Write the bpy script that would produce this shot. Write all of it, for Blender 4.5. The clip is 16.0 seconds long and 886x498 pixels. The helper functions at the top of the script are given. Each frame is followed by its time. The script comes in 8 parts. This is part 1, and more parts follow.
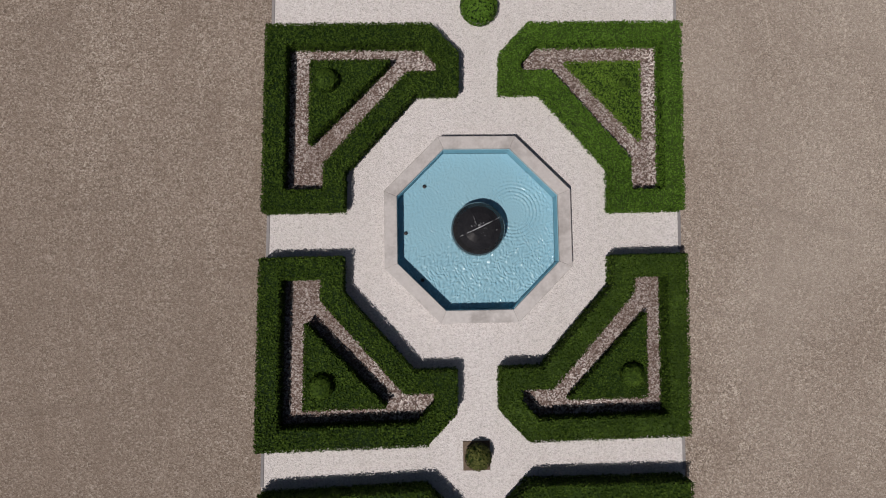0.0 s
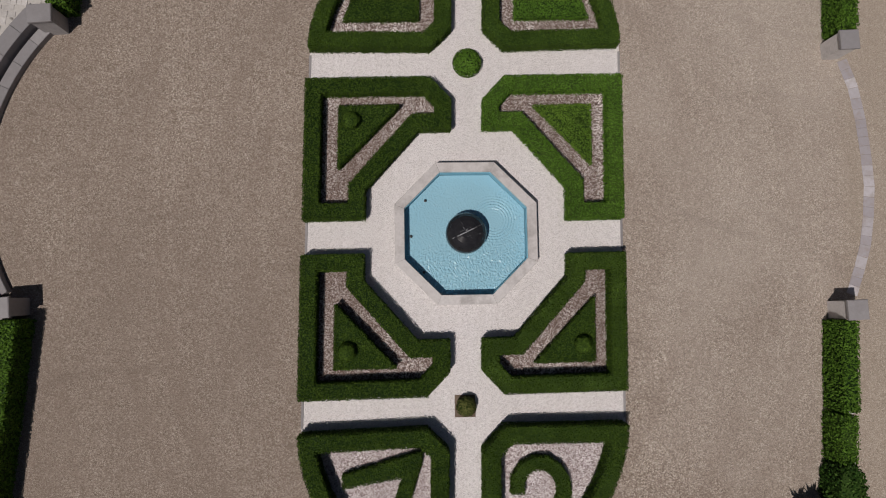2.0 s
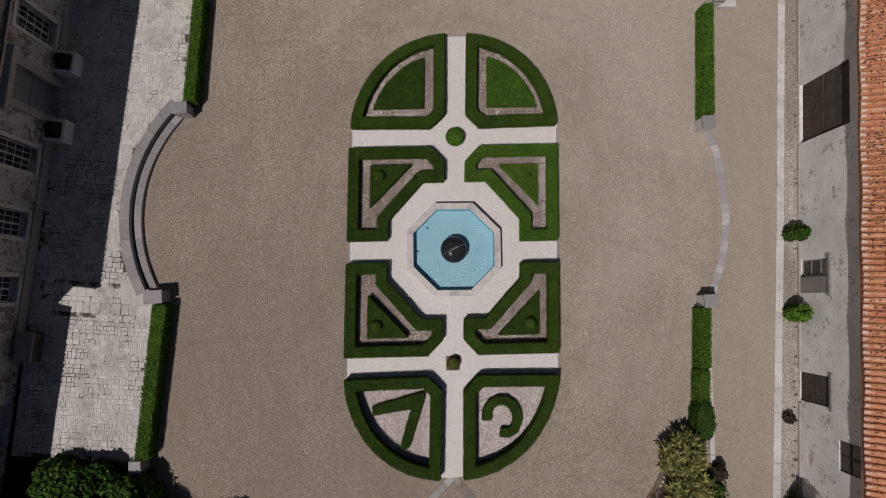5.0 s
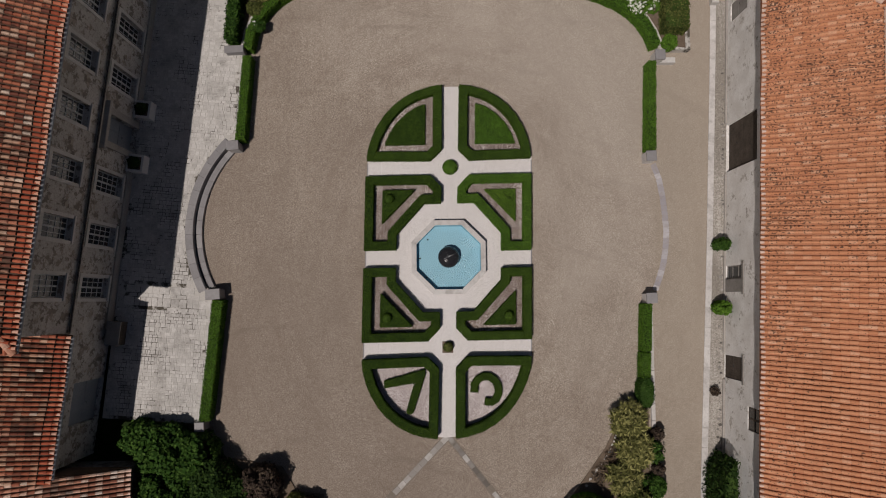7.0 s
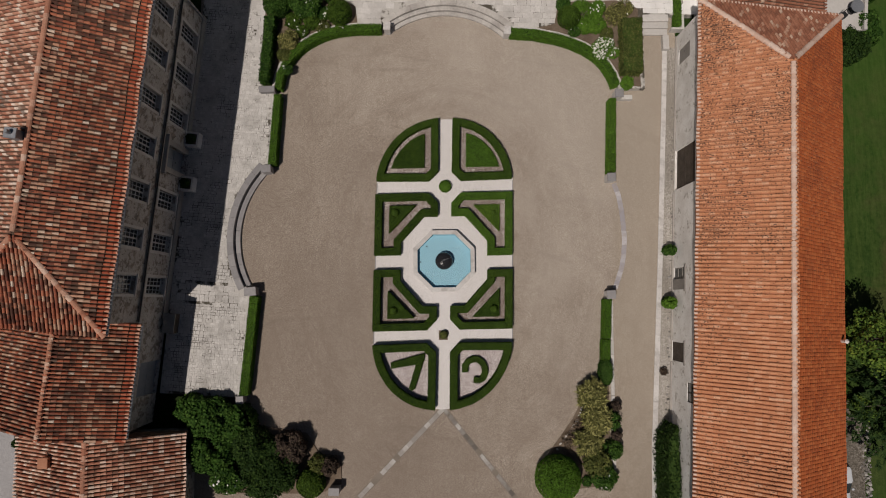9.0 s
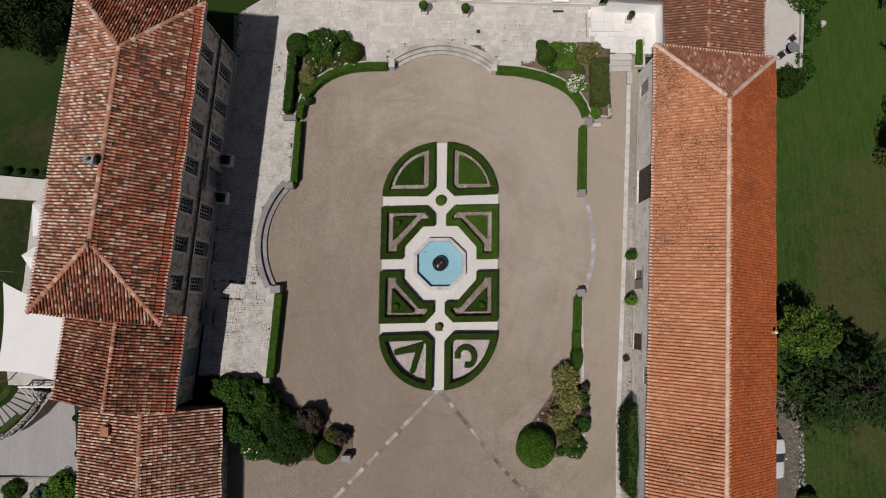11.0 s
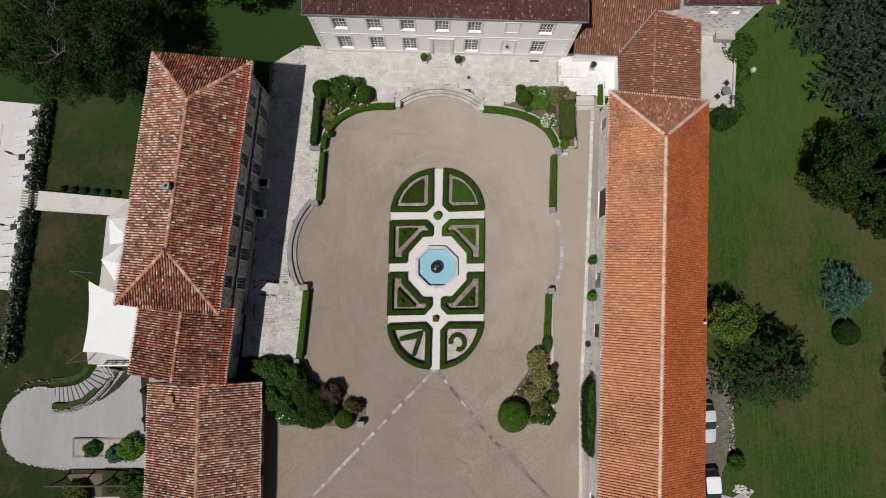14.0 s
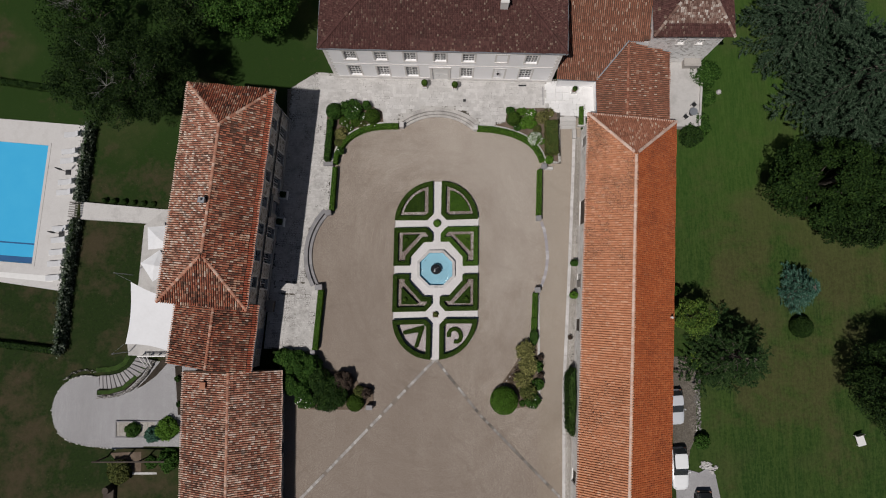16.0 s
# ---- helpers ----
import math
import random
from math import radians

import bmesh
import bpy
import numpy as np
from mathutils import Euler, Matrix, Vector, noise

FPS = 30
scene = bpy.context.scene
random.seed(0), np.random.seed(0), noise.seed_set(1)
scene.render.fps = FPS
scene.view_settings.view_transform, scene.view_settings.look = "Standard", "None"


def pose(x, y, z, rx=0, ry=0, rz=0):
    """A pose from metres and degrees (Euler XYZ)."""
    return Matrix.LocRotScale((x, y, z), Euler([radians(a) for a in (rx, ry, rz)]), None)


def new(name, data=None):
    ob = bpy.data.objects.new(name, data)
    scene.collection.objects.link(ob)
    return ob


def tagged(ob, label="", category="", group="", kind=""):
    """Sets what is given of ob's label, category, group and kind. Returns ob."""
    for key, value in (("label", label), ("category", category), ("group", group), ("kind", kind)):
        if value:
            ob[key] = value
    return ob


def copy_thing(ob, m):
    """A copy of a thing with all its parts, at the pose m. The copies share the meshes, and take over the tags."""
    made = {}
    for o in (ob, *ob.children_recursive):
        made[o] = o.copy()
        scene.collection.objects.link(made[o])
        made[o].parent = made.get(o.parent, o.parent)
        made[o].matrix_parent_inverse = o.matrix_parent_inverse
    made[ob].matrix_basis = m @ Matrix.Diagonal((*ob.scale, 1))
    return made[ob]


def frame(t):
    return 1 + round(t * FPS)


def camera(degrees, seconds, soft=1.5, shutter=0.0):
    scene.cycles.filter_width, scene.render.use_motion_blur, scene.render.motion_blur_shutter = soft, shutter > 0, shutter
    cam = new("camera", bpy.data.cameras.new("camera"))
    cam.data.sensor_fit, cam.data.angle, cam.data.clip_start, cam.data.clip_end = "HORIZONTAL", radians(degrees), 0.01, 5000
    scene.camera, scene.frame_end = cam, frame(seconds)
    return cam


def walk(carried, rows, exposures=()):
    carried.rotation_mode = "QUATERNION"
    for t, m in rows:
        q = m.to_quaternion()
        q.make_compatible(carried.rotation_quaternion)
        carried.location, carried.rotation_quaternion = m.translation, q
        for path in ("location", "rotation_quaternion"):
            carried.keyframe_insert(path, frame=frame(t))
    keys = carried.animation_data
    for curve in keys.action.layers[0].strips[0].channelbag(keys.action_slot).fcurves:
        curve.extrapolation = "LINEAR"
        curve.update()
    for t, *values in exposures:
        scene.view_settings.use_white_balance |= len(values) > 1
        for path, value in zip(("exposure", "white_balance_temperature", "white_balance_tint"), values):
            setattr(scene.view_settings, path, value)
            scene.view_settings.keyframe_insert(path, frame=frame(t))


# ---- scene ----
# A drone climbs straight up over the courtyard garden, looking down.
# World: the fountain stands at the origin, y runs towards the main house, z up.
cam = camera(73.74, 16.0, soft=1.05)
# seconds, eye x, y, z, turn about x, y, z in degrees
ROWS = [
    (0.0, -1.344, -1.271, 13.367, 3.684, -2.570, -0.970),
    (0.5, -1.327, -1.356, 14.310, 3.831, -2.433, -0.960),
    (1.0, -1.315, -1.465, 15.291, 3.974, -2.292, -0.960),
    (1.5, -1.293, -1.600, 16.337, 4.111, -2.149, -0.970),
    (2.0, -1.258, -1.726, 17.474, 4.244, -2.001, -0.967),
    (2.5, -1.213, -1.818, 18.731, 4.376, -1.852, -0.944),
    (3.0, -1.170, -1.890, 20.113, 4.498, -1.698, -0.907),
    (3.5, -1.138, -1.969, 21.610, 4.601, -1.538, -0.868),
    (4.0, -1.094, -2.046, 23.184, 4.688, -1.378, -0.825),
    (6.5, -0.672, -2.340, 31.672, 4.910, -0.614, -0.641),
    (7.0, -0.602, -2.405, 33.397, 4.946, -0.526, -0.638),
    (7.5, -0.533, -2.485, 35.137, 4.978, -0.461, -0.642),
    (8.0, -0.466, -2.575, 36.887, 5.012, -0.418, -0.642),
    (8.5, -0.390, -2.669, 38.642, 5.052, -0.390, -0.638),
    (9.0, -0.311, -2.771, 40.393, 5.100, -0.367, -0.626),
    (11.5, 0.170, -3.385, 49.255, 5.453, -0.236, -0.406),
    (12.0, 0.295, -3.511, 51.063, 5.509, -0.178, -0.365),
    (12.5, 0.428, -3.636, 52.876, 5.558, -0.105, -0.363),
    (13.0, 0.570, -3.744, 54.697, 5.613, -0.028, -0.368),
    (13.5, 0.696, -3.864, 56.526, 5.660, 0.060, -0.342),
    (14.0, 0.810, -4.002, 58.359, 5.700, 0.152, -0.292),
    (14.5, 0.931, -4.150, 60.204, 5.740, 0.239, -0.264),
    (15.0, 1.073, -4.282, 62.065, 5.796, 0.316, -0.288),
    (15.5, 1.216, -4.411, 63.944, 5.856, 0.397, -0.337),
    (16.0, 1.346, -4.553, 65.836, 5.905, 0.490, -0.392),
]
walk(cam, [(t, pose(x, y, z, rx, ry, rz)) for t, x, y, z, rx, ry, rz in ROWS],
     [(0, -0.15, 6550, 16), (2, -0.15, 6550, 16), (3, -0.19, 6550, 16), (4, -0.27, 6550, 16), (7, -0.25, 6700, 15), (9, -0.2, 6850, 14), (11.5, 0.02, 6550, 12), (12.5, 0.08, 6500, 11), (13.5, 0.14, 6450, 11), (14.5, 0.22, 6400, 11), (15, 0.21, 6330, 11), (16, -0.09, 6330, 12)])

# ---- light ----
SUN_DIR = Vector((0.335, 0.372, -1.0)).normalized()
world = bpy.data.worlds.new("sky")
scene.world = world
world.use_nodes = True
wn = world.node_tree.nodes
sky = wn.new("ShaderNodeTexSky")
sky.sky_type = "NISHITA"
sky.sun_disc = False
sky.sun_elevation = math.asin(-SUN_DIR.z)
sky.sun_rotation = math.atan2(-SUN_DIR.x, -SUN_DIR.y)
wn["Background"].inputs[1].default_value = 0.019
world.node_tree.links.new(sky.outputs[0], wn["Background"].inputs[0])
sun = new("sun", bpy.data.lights.new("sun", "SUN"))
sun.data.energy, sun.data.angle, sun.data.color = 3.1, radians(0.55), (1.0, 0.955, 0.89)
sun.rotation_mode = "QUATERNION"
sun.rotation_quaternion = SUN_DIR.to_track_quat("-Z", "Y")
scene.view_settings.exposure = 0.0

# ---- materials ----


class Nodes:
    """Short hand for building one node material."""

    def __init__(self, name, rough=0.8, metal=0.0):
        self.mat = bpy.data.materials.new(name)
        self.mat.use_nodes = True
        self.tree = self.mat.node_tree
        self.shader = self.tree.nodes["Principled BSDF"]
        self.shader.inputs["Roughness"].default_value = rough
        self.shader.inputs["Metallic"].default_value = metal
        self.shader.inputs["Specular IOR Level"].default_value = 0.15 if rough > 0.55 else 0.5
        self.place = self.tree.nodes.new("ShaderNodeTexCoord").outputs["Object"]
        self.world = self.tree.nodes.new("ShaderNodeNewGeometry")

    def link(self, a, b):
        self.tree.links.new(a, b)

    def noise(self, scale, detail=3.0, rough=0.55, where=None, stretch=None):
        n = self.tree.nodes.new("ShaderNodeTexNoise")
        n.inputs["Scale"].default_value = scale
        n.inputs["Detail"].default_value = detail
        n.inputs["Roughness"].default_value = rough
        src = where or self.world.outputs["Position"]
        if stretch:
            m = self.tree.nodes.new("ShaderNodeMapping")
            m.inputs["Scale"].default_value = stretch
            m.inputs["Rotation"].default_value = (0, 0, radians(20))
            self.link(src, m.inputs[0])
            src = m.outputs[0]
        self.link(src, n.inputs["Vector"])
        return n.outputs["Fac"]

    def voronoi(self, scale, feature="F1"):
        n = self.tree.nodes.new("ShaderNodeTexVoronoi")
        n.feature = feature
        n.inputs["Scale"].default_value = scale
        self.link(self.world.outputs["Position"], n.inputs["Vector"])
        return n

    def ramp(self, fac, stops, kind="LINEAR"):
        n = self.tree.nodes.new("ShaderNodeValToRGB")
        r = n.color_ramp
        r.interpolation = kind
        while len(r.elements) < len(stops):
            r.elements.new(0.5)
        for e, (p, c) in zip(r.elements, stops):
            e.position = p
            e.color = (*c, 1) if len(c) == 3 else c
        self.link(fac, n.inputs[0])
        return n.outputs[0]

    def mix(self, fac, a, b, blend="MIX"):
        n = self.tree.nodes.new("ShaderNodeMix")
        n.data_type, n.blend_type = "RGBA", blend
        for v, i in ((fac, 0), (a, 6), (b, 7)):
            if isinstance(v, (int, float)):
                n.inputs[i].default_value = v
            elif isinstance(v, tuple):
                n.inputs[i].default_value = (*v, 1)
            else:
                self.link(v, n.inputs[i])
        return n.outputs[2]

    def math(self, op, a, b=0.0):
        n = self.tree.nodes.new("ShaderNodeMath")
        n.operation = op
        for v, i in ((a, 0), (b, 1)):
            if isinstance(v, (int, float)):
                n.inputs[i].default_value = v
            else:
                self.link(v, n.inputs[i])
        return n.outputs[0]

    def chance(self):
        """A random number per piece: per object and per joined island."""
        info = self.tree.nodes.new("ShaderNodeObjectInfo")
        return self.math("FRACT", self.math("ADD", info.outputs["Random"], self.world.outputs["Random Per Island"]))

    def colour(self, c):
        if isinstance(c, tuple):
            self.shader.inputs["Base Color"].default_value = (*c, 1)
        else:
            self.link(c, self.shader.inputs["Base Color"])
        return self

    def bump(self, height, strength=0.4, distance=0.02):
        n = self.tree.nodes.new("ShaderNodeBump")
        n.inputs["Strength"].default_value = strength
        n.inputs["Distance"].default_value = distance
        self.link(height, n.inputs["Height"])
        self.link(n.outputs[0], self.shader.inputs["Normal"])
        return self


def two_tone(name, dark, light, grain, broad, rough=0.85, bump=0.3, metal=0.0, distance=0.01):
    """A plain material with fine grain and broad stains."""
    n = Nodes(name, rough, metal)
    fine = n.noise(grain, 4)
    wide = n.noise(broad, 3)
    c = n.mix(n.ramp(fine, [(0.3, (0, 0, 0)), (0.7, (1, 1, 1))]), dark, light)
    c = n.mix(0.45, c, n.mix(n.ramp(wide, [(0.35, (0, 0, 0)), (0.65, (1, 1, 1))]), dark, light))
    n.colour(c)
    if bump:
        n.bump(fine, bump, distance)
    return n.mat


def gravel(name, stones, grain, broad_dark, streak=0.3, rough=0.95, east=False):
    """Loose stones: each cell its own shade, with broad damp and tyre-worn streaks."""
    n = Nodes(name, rough)
    v = n.voronoi(grain)
    sep = n.tree.nodes.new("ShaderNodeSeparateColor")
    n.link(v.outputs["Color"], sep.inputs[0])
    c = n.ramp(sep.outputs[0], stones)
    wide = n.noise(0.28, 5, 0.6, stretch=(1.0, 0.35, 1.0))
    c = n.mix(n.math("MULTIPLY", n.ramp(wide, [(0.42, (1, 1, 1)), (0.62, (0, 0, 0))]), streak), c, broad_dark)
    rake = n.noise(1.0, 3, 0.6, stretch=(5.0, 0.22, 1.0))
    c = n.mix(n.math("MULTIPLY", n.ramp(rake, [(0.4, (1, 1, 1)), (0.58, (0, 0, 0))]), streak * 0.55), c, broad_dark)
    patch = n.noise(0.9, 4, 0.65)
    c = n.mix(n.math("MULTIPLY", n.ramp(patch, [(0.5, (0, 0, 0)), (0.75, (1, 1, 1))]), streak * 0.6), c, broad_dark)
    tiny = n.noise(grain * 1.15, 2, 0.7)
    c = n.mix(n.ramp(tiny, [(0.34, (0.55,) * 3), (0.47, (0.0,) * 3)]), c, n.mix(0.6, broad_dark, (0.0, 0.0, 0.0)))
    c = n.mix(n.ramp(tiny, [(0.58, (0.0,) * 3), (0.7, (0.52,) * 3)]), c, stones[-1][1])
    if east:
        # paler and greyer towards the house and the east, darker to the south-west
        axes = n.tree.nodes.new("ShaderNodeSeparateXYZ")
        n.link(n.world.outputs["Position"], axes.inputs[0])
        # oval wheel tracks worn round the garden
        oval = n.math("SQRT", n.math("ADD", n.math("POWER", n.math("MULTIPLY", axes.outputs[0], 0.087), 2.0), n.math("POWER", n.math("MULTIPLY", axes.outputs[1], 0.066), 2.0)))
        turn = n.tree.nodes.new("ShaderNodeCombineXYZ")
        n.link(n.math("MULTIPLY", oval, 22.0), turn.inputs[0])
        n.link(n.math("MULTIPLY", axes.outputs[0], 0.09), turn.inputs[1])
        n.link(n.math("MULTIPLY", axes.outputs[1], 0.07), turn.inputs[2])
        track = n.noise(1.0, 3, 0.6, where=turn.outputs[0])
        c = n.mix(n.ramp(track, [(0.36, (0.26,) * 3), (0.5, (0.0,) * 3)]), c, broad_dark)
        # narrow scuffed wheel marks from cars turning in
        arc = n.math("SQRT", n.math("ADD", n.math("POWER", n.math("ADD", axes.outputs[0], 6.0), 2.0), n.math("POWER", n.math("ADD", axes.outputs[1], 30.0), 2.0)))
        sweep = n.tree.nodes.new("ShaderNodeCombineXYZ")
        n.link(n.math("MULTIPLY", n.math("ADD", arc, n.noise(0.25, 2)), 1.5), sweep.inputs[0])
        n.link(n.math("MULTIPLY", axes.outputs[0], 0.16), sweep.inputs[1])
        scuff = n.noise(1.0, 2, 0.5, where=sweep.outputs[0])
        c = n.mix(n.ramp(scuff, [(0.3, (0.3,) * 3), (0.4, (0.0,) * 3)]), c, n.mix(0.35, broad_dark, (0.05, 0.04, 0.035)))
        wander = n.math("ADD", n.math("ADD", n.math("MULTIPLY", axes.outputs[0], 0.03), n.math("MULTIPLY", axes.outputs[1], 0.02)), n.noise(0.2, 4, 0.6))
        c = n.mix(n.ramp(wander, [(0.1, (0.42,) * 3), (0.55, (0.0,) * 3)]), c, n.mix(0.2, broad_dark, (0.0, 0.0, 0.0)))
        c = n.mix(n.ramp(wander, [(0.5, (0.0,) * 3), (0.92, (0.34,) * 3)]), c, (0.58, 0.525, 0.46))
        # the drive along the barn keeps an older, sandier gravel
        drive = n.ramp(n.math("MULTIPLY", n.math("ADD", axes.outputs[0], n.math("MULTIPLY", axes.outputs[1], -0.035)), 0.05), [(0.57, (0.0,) * 3), (0.6, (0.36,) * 3)])
        c = n.mix(drive, c, n.mix(n.noise(20, 3, 0.8), (0.04, 0.03, 0.02), (0.56, 0.47, 0.36)))
    n.colour(c)
    n.bump(v.outputs["Distance"], 0.6, 0.025)
    return n.mat


M_GRAVEL = gravel("tan_gravel", [(0.0, (0.13, 0.10, 0.077)), (0.3, (0.285, 0.232, 0.186)), (0.7, (0.41, 0.347, 0.288)), (1.0, (0.68, 0.61, 0.535))], 36, (0.243, 0.192, 0.155), 0.28, east=True)
M_WHITE_GRAVEL = gravel("white_gravel", [(0.0, (0.65, 0.62, 0.615)), (0.4, (0.735, 0.705, 0.70)), (1.0, (0.84, 0.815, 0.81))], 32, (0.62, 0.59, 0.56), 0.3)
M_GREY_GRAVEL = gravel("grey_gravel", [(0.0, (0.31, 0.302, 0.31)), (0.5, (0.39, 0.382, 0.39)), (1.0, (0.50, 0.49, 0.495))], 30, (0.31, 0.30, 0.30), 0.5)
M_MULCH = gravel("brown_and_white_mulch", [(0.0, (0.06, 0.04, 0.034)), (0.46, (0.24, 0.175, 0.155)), (0.62, (0.62, 0.54, 0.51)), (1.0, (0.96, 0.93, 0.90))], 31, (0.15, 0.105, 0.085), 0.7)
M_MULCH_PALE = gravel("pale_lilac_mulch", [(0.0, (0.16, 0.115, 0.11)), (0.3, (0.42, 0.35, 0.345)), (0.6, (0.66, 0.60, 0.60)), (1.0, (0.93, 0.90, 0.90))], 31, (0.30, 0.24, 0.23), 0.45)
M_DIRT = gravel("packed_dirt", [(0.0, (0.08, 0.068, 0.055)), (0.5, (0.15, 0.13, 0.108)), (1.0, (0.28, 0.25, 0.22))], 9, (0.12, 0.105, 0.085), 0.7)
M_FOOT = gravel("pale_dusty_rubble", [(0.0, (0.34, 0.315, 0.285)), (0.5, (0.48, 0.45, 0.415)), (1.0, (0.64, 0.61, 0.57))], 16, (0.24, 0.215, 0.185), 0.8)
M_DARK_SOIL = two_tone("dark_damp_soil", (0.022, 0.018, 0.014), (0.07, 0.055, 0.042), 12, 1.2, 0.95, 0.5)
M_SOIL = two_tone("garden_soil", (0.10, 0.07, 0.05), (0.21, 0.165, 0.125), 18, 1.2, 0.95, 0.6, distance=0.04)


def grass_material():
    n = Nodes("mown_grass", 0.9)
    axes = n.tree.nodes.new("ShaderNodeSeparateXYZ")
    n.link(n.world.outputs["Position"], axes.inputs[0])
    fine = n.noise(22, 4, 0.7)
    clump = n.noise(1.6, 5, 0.65)
    wide = n.noise(0.085, 4, 0.6)
    tuft = n.noise(3.2, 5, 0.75)
    # the western lawn: thin grass over brown soil
    c = n.ramp(fine, [(0.25, (0.007, 0.017, 0.004)), (0.55, (0.019, 0.036, 0.007)), (0.8, (0.043, 0.064, 0.014))])
    c = n.mix(n.ramp(tuft, [(0.36, (0.8,) * 3), (0.54, (0,) * 3)]), c, (0.011, 0.02, 0.005))
    worn = n.math("ADD", n.noise(0.16, 5, 0.7), n.math("MULTIPLY", clump, 0.25))
    north = n.ramp(n.math("MULTIPLY", n.math("ADD", axes.outputs[1], 40.0), 0.0125), [(0.56, (0,) * 3), (0.72, (1,) * 3)])
    c = n.mix(n.math("MULTIPLY", north, 0.7), c, n.mix(fine, (0.008, 0.026, 0.004), (0.036, 0.074, 0.012)))
    worn = n.math("SUBTRACT", worn, n.math("MULTIPLY", north, 0.09))
    c = n.mix(n.ramp(worn, [(0.58, (0,) * 3), (0.76, (0.75,) * 3)]), c, n.mix(fine, (0.03, 0.022, 0.013), (0.105, 0.075, 0.045)))
    c = n.mix(n.ramp(n.noise(6.5, 2, 0.6), [(0.68, (0,) * 3), (0.76, (0.5,) * 3)]), c, (0.14, 0.13, 0.08))
    # the eastern park is mown in stripes and gets more sun-bleached yellow
    park = n.ramp(n.math("MULTIPLY", axes.outputs[0], 0.02), [(0.45, (0, 0, 0)), (0.56, (1, 1, 1))])
    stripe = n.noise(1.0, 3, 0.6, stretch=(0.9, 0.05, 1.0))
    light = n.mix(n.ramp(stripe, [(0.38, (0,) * 3), (0.62, (1,) * 3)]), (0.017, 0.05, 0.007), (0.037, 0.070, 0.012))
    streak = n.noise(1.0, 5, 0.75, stretch=(4.5, 0.55, 1.0))
    light = n.mix(n.ramp(streak, [(0.47, (0,) * 3), (0.62, (0.6,) * 3)]), light, (0.068, 0.104, 0.026))
    light = n.mix(n.ramp(streak, [(0.34, (0.5,) * 3), (0.46, (0,) * 3)]), light, (0.009, 0.03, 0.004))
    light = n.mix(n.ramp(n.noise(5.5, 3, 0.7), [(0.64, (0,) * 3), (0.74, (0.5,) * 3)]), light, (0.17, 0.16, 0.07))
    bald = n.math("ADD", n.noise(0.11, 4, 0.7), n.math("MULTIPLY", n.noise(0.9, 4, 0.7), 0.4))
    # dry ground under the boughs and where the mower turns round the young spruce
    ring = n.math("SQRT", n.math("ADD", n.math("POWER", n.math("SUBTRACT", axes.outputs[0], 40.0), 2.0), n.math("POWER", n.math("MULTIPLY", n.math("ADD", axes.outputs[1], 3.5), 0.6), 2.0)))
    dry_ring = n.ramp(n.math("MULTIPLY", ring, 0.05), [(0.05, (0,) * 3), (0.2, (0.15,) * 3), (0.36, (0.19,) * 3), (0.5, (0,) * 3)])
    bald = n.math("ADD", bald, dry_ring)
    light = n.mix(n.ramp(bald, [(0.74, (0,) * 3), (0.92, (0.7,) * 3)]), light, n.mix(streak, (0.06, 0.046, 0.022), (0.12, 0.092, 0.044)))
    light = n.mix(0.35, light, n.mix(n.ramp(tuft, [(0.36, (0,) * 3), (0.64, (1,) * 3)]), (0.008, 0.024, 0.003), (0.068, 0.105, 0.025)))
    light = n.mix(n.math("MULTIPLY", n.ramp(n.math("MULTIPLY", n.math("ADD", axes.outputs[1], 40.0), 0.0125), [(0.5, (0,) * 3), (0.68, (1,) * 3)]), 0.45), light, n.mix(streak, (0.022, 0.075, 0.008), (0.075, 0.14, 0.024)))
    c = n.mix(park, c, light)
    dry = n.ramp(wide, [(0.53, (0, 0, 0)), (0.72, (0.4,) * 3)])
    c = n.mix(dry, c, n.mix(clump, (0.05, 0.052, 0.022), (0.12, 0.09, 0.048)))
    n.colour(c)
    n.bump(fine, 0.6, 0.05)
    return n.mat


M_GRASS = grass_material()


def leaf_material(name, dark, mid, light, rough=0.75):
    n = Nodes(name, rough)
    n.shader.inputs["Specular IOR Level"].default_value = 0.12
    c = n.ramp(n.chance(), [(0.0, dark), (0.55, mid), (1.0, light)])
    wide = n.noise(1.4, 3)
    c = n.mix(n.ramp(wide, [(0.35, (0.5,) * 3), (0.65, (0.0,) * 3)]), c, dark)
    n.colour(c)
    return n.mat


M_BOX = leaf_material("clipped_box_leaf", (0.022, 0.046, 0.005), (0.047, 0.091, 0.010), (0.083, 0.142, 0.018))
M_BOX_BRIGHT = leaf_material("bright_hedge_leaf", (0.044, 0.10, 0.010), (0.075, 0.16, 0.016), (0.115, 0.22, 0.028))
M_BOX_FRESH = leaf_material("fresh_box_leaf", (0.06, 0.12, 0.012), (0.10, 0.185, 0.02), (0.15, 0.24, 0.034))
M_LAUREL = leaf_material("laurel_leaf", (0.012, 0.036, 0.005), (0.032, 0.082, 0.010), (0.085, 0.16, 0.03))
# also colours the solid insides of clipped plants, as shade between their leaves
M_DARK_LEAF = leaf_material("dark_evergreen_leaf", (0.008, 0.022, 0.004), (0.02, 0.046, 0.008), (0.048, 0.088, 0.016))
M_CEDAR = leaf_material("cedar_needle", (0.010, 0.024, 0.011), (0.034, 0.06, 0.032), (0.09, 0.128, 0.082))
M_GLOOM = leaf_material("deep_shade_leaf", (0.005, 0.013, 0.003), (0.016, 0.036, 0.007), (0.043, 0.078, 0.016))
M_PINE = leaf_material("dark_pine_needle", (0.008, 0.022, 0.005), (0.021, 0.047, 0.011), (0.055, 0.092, 0.028))
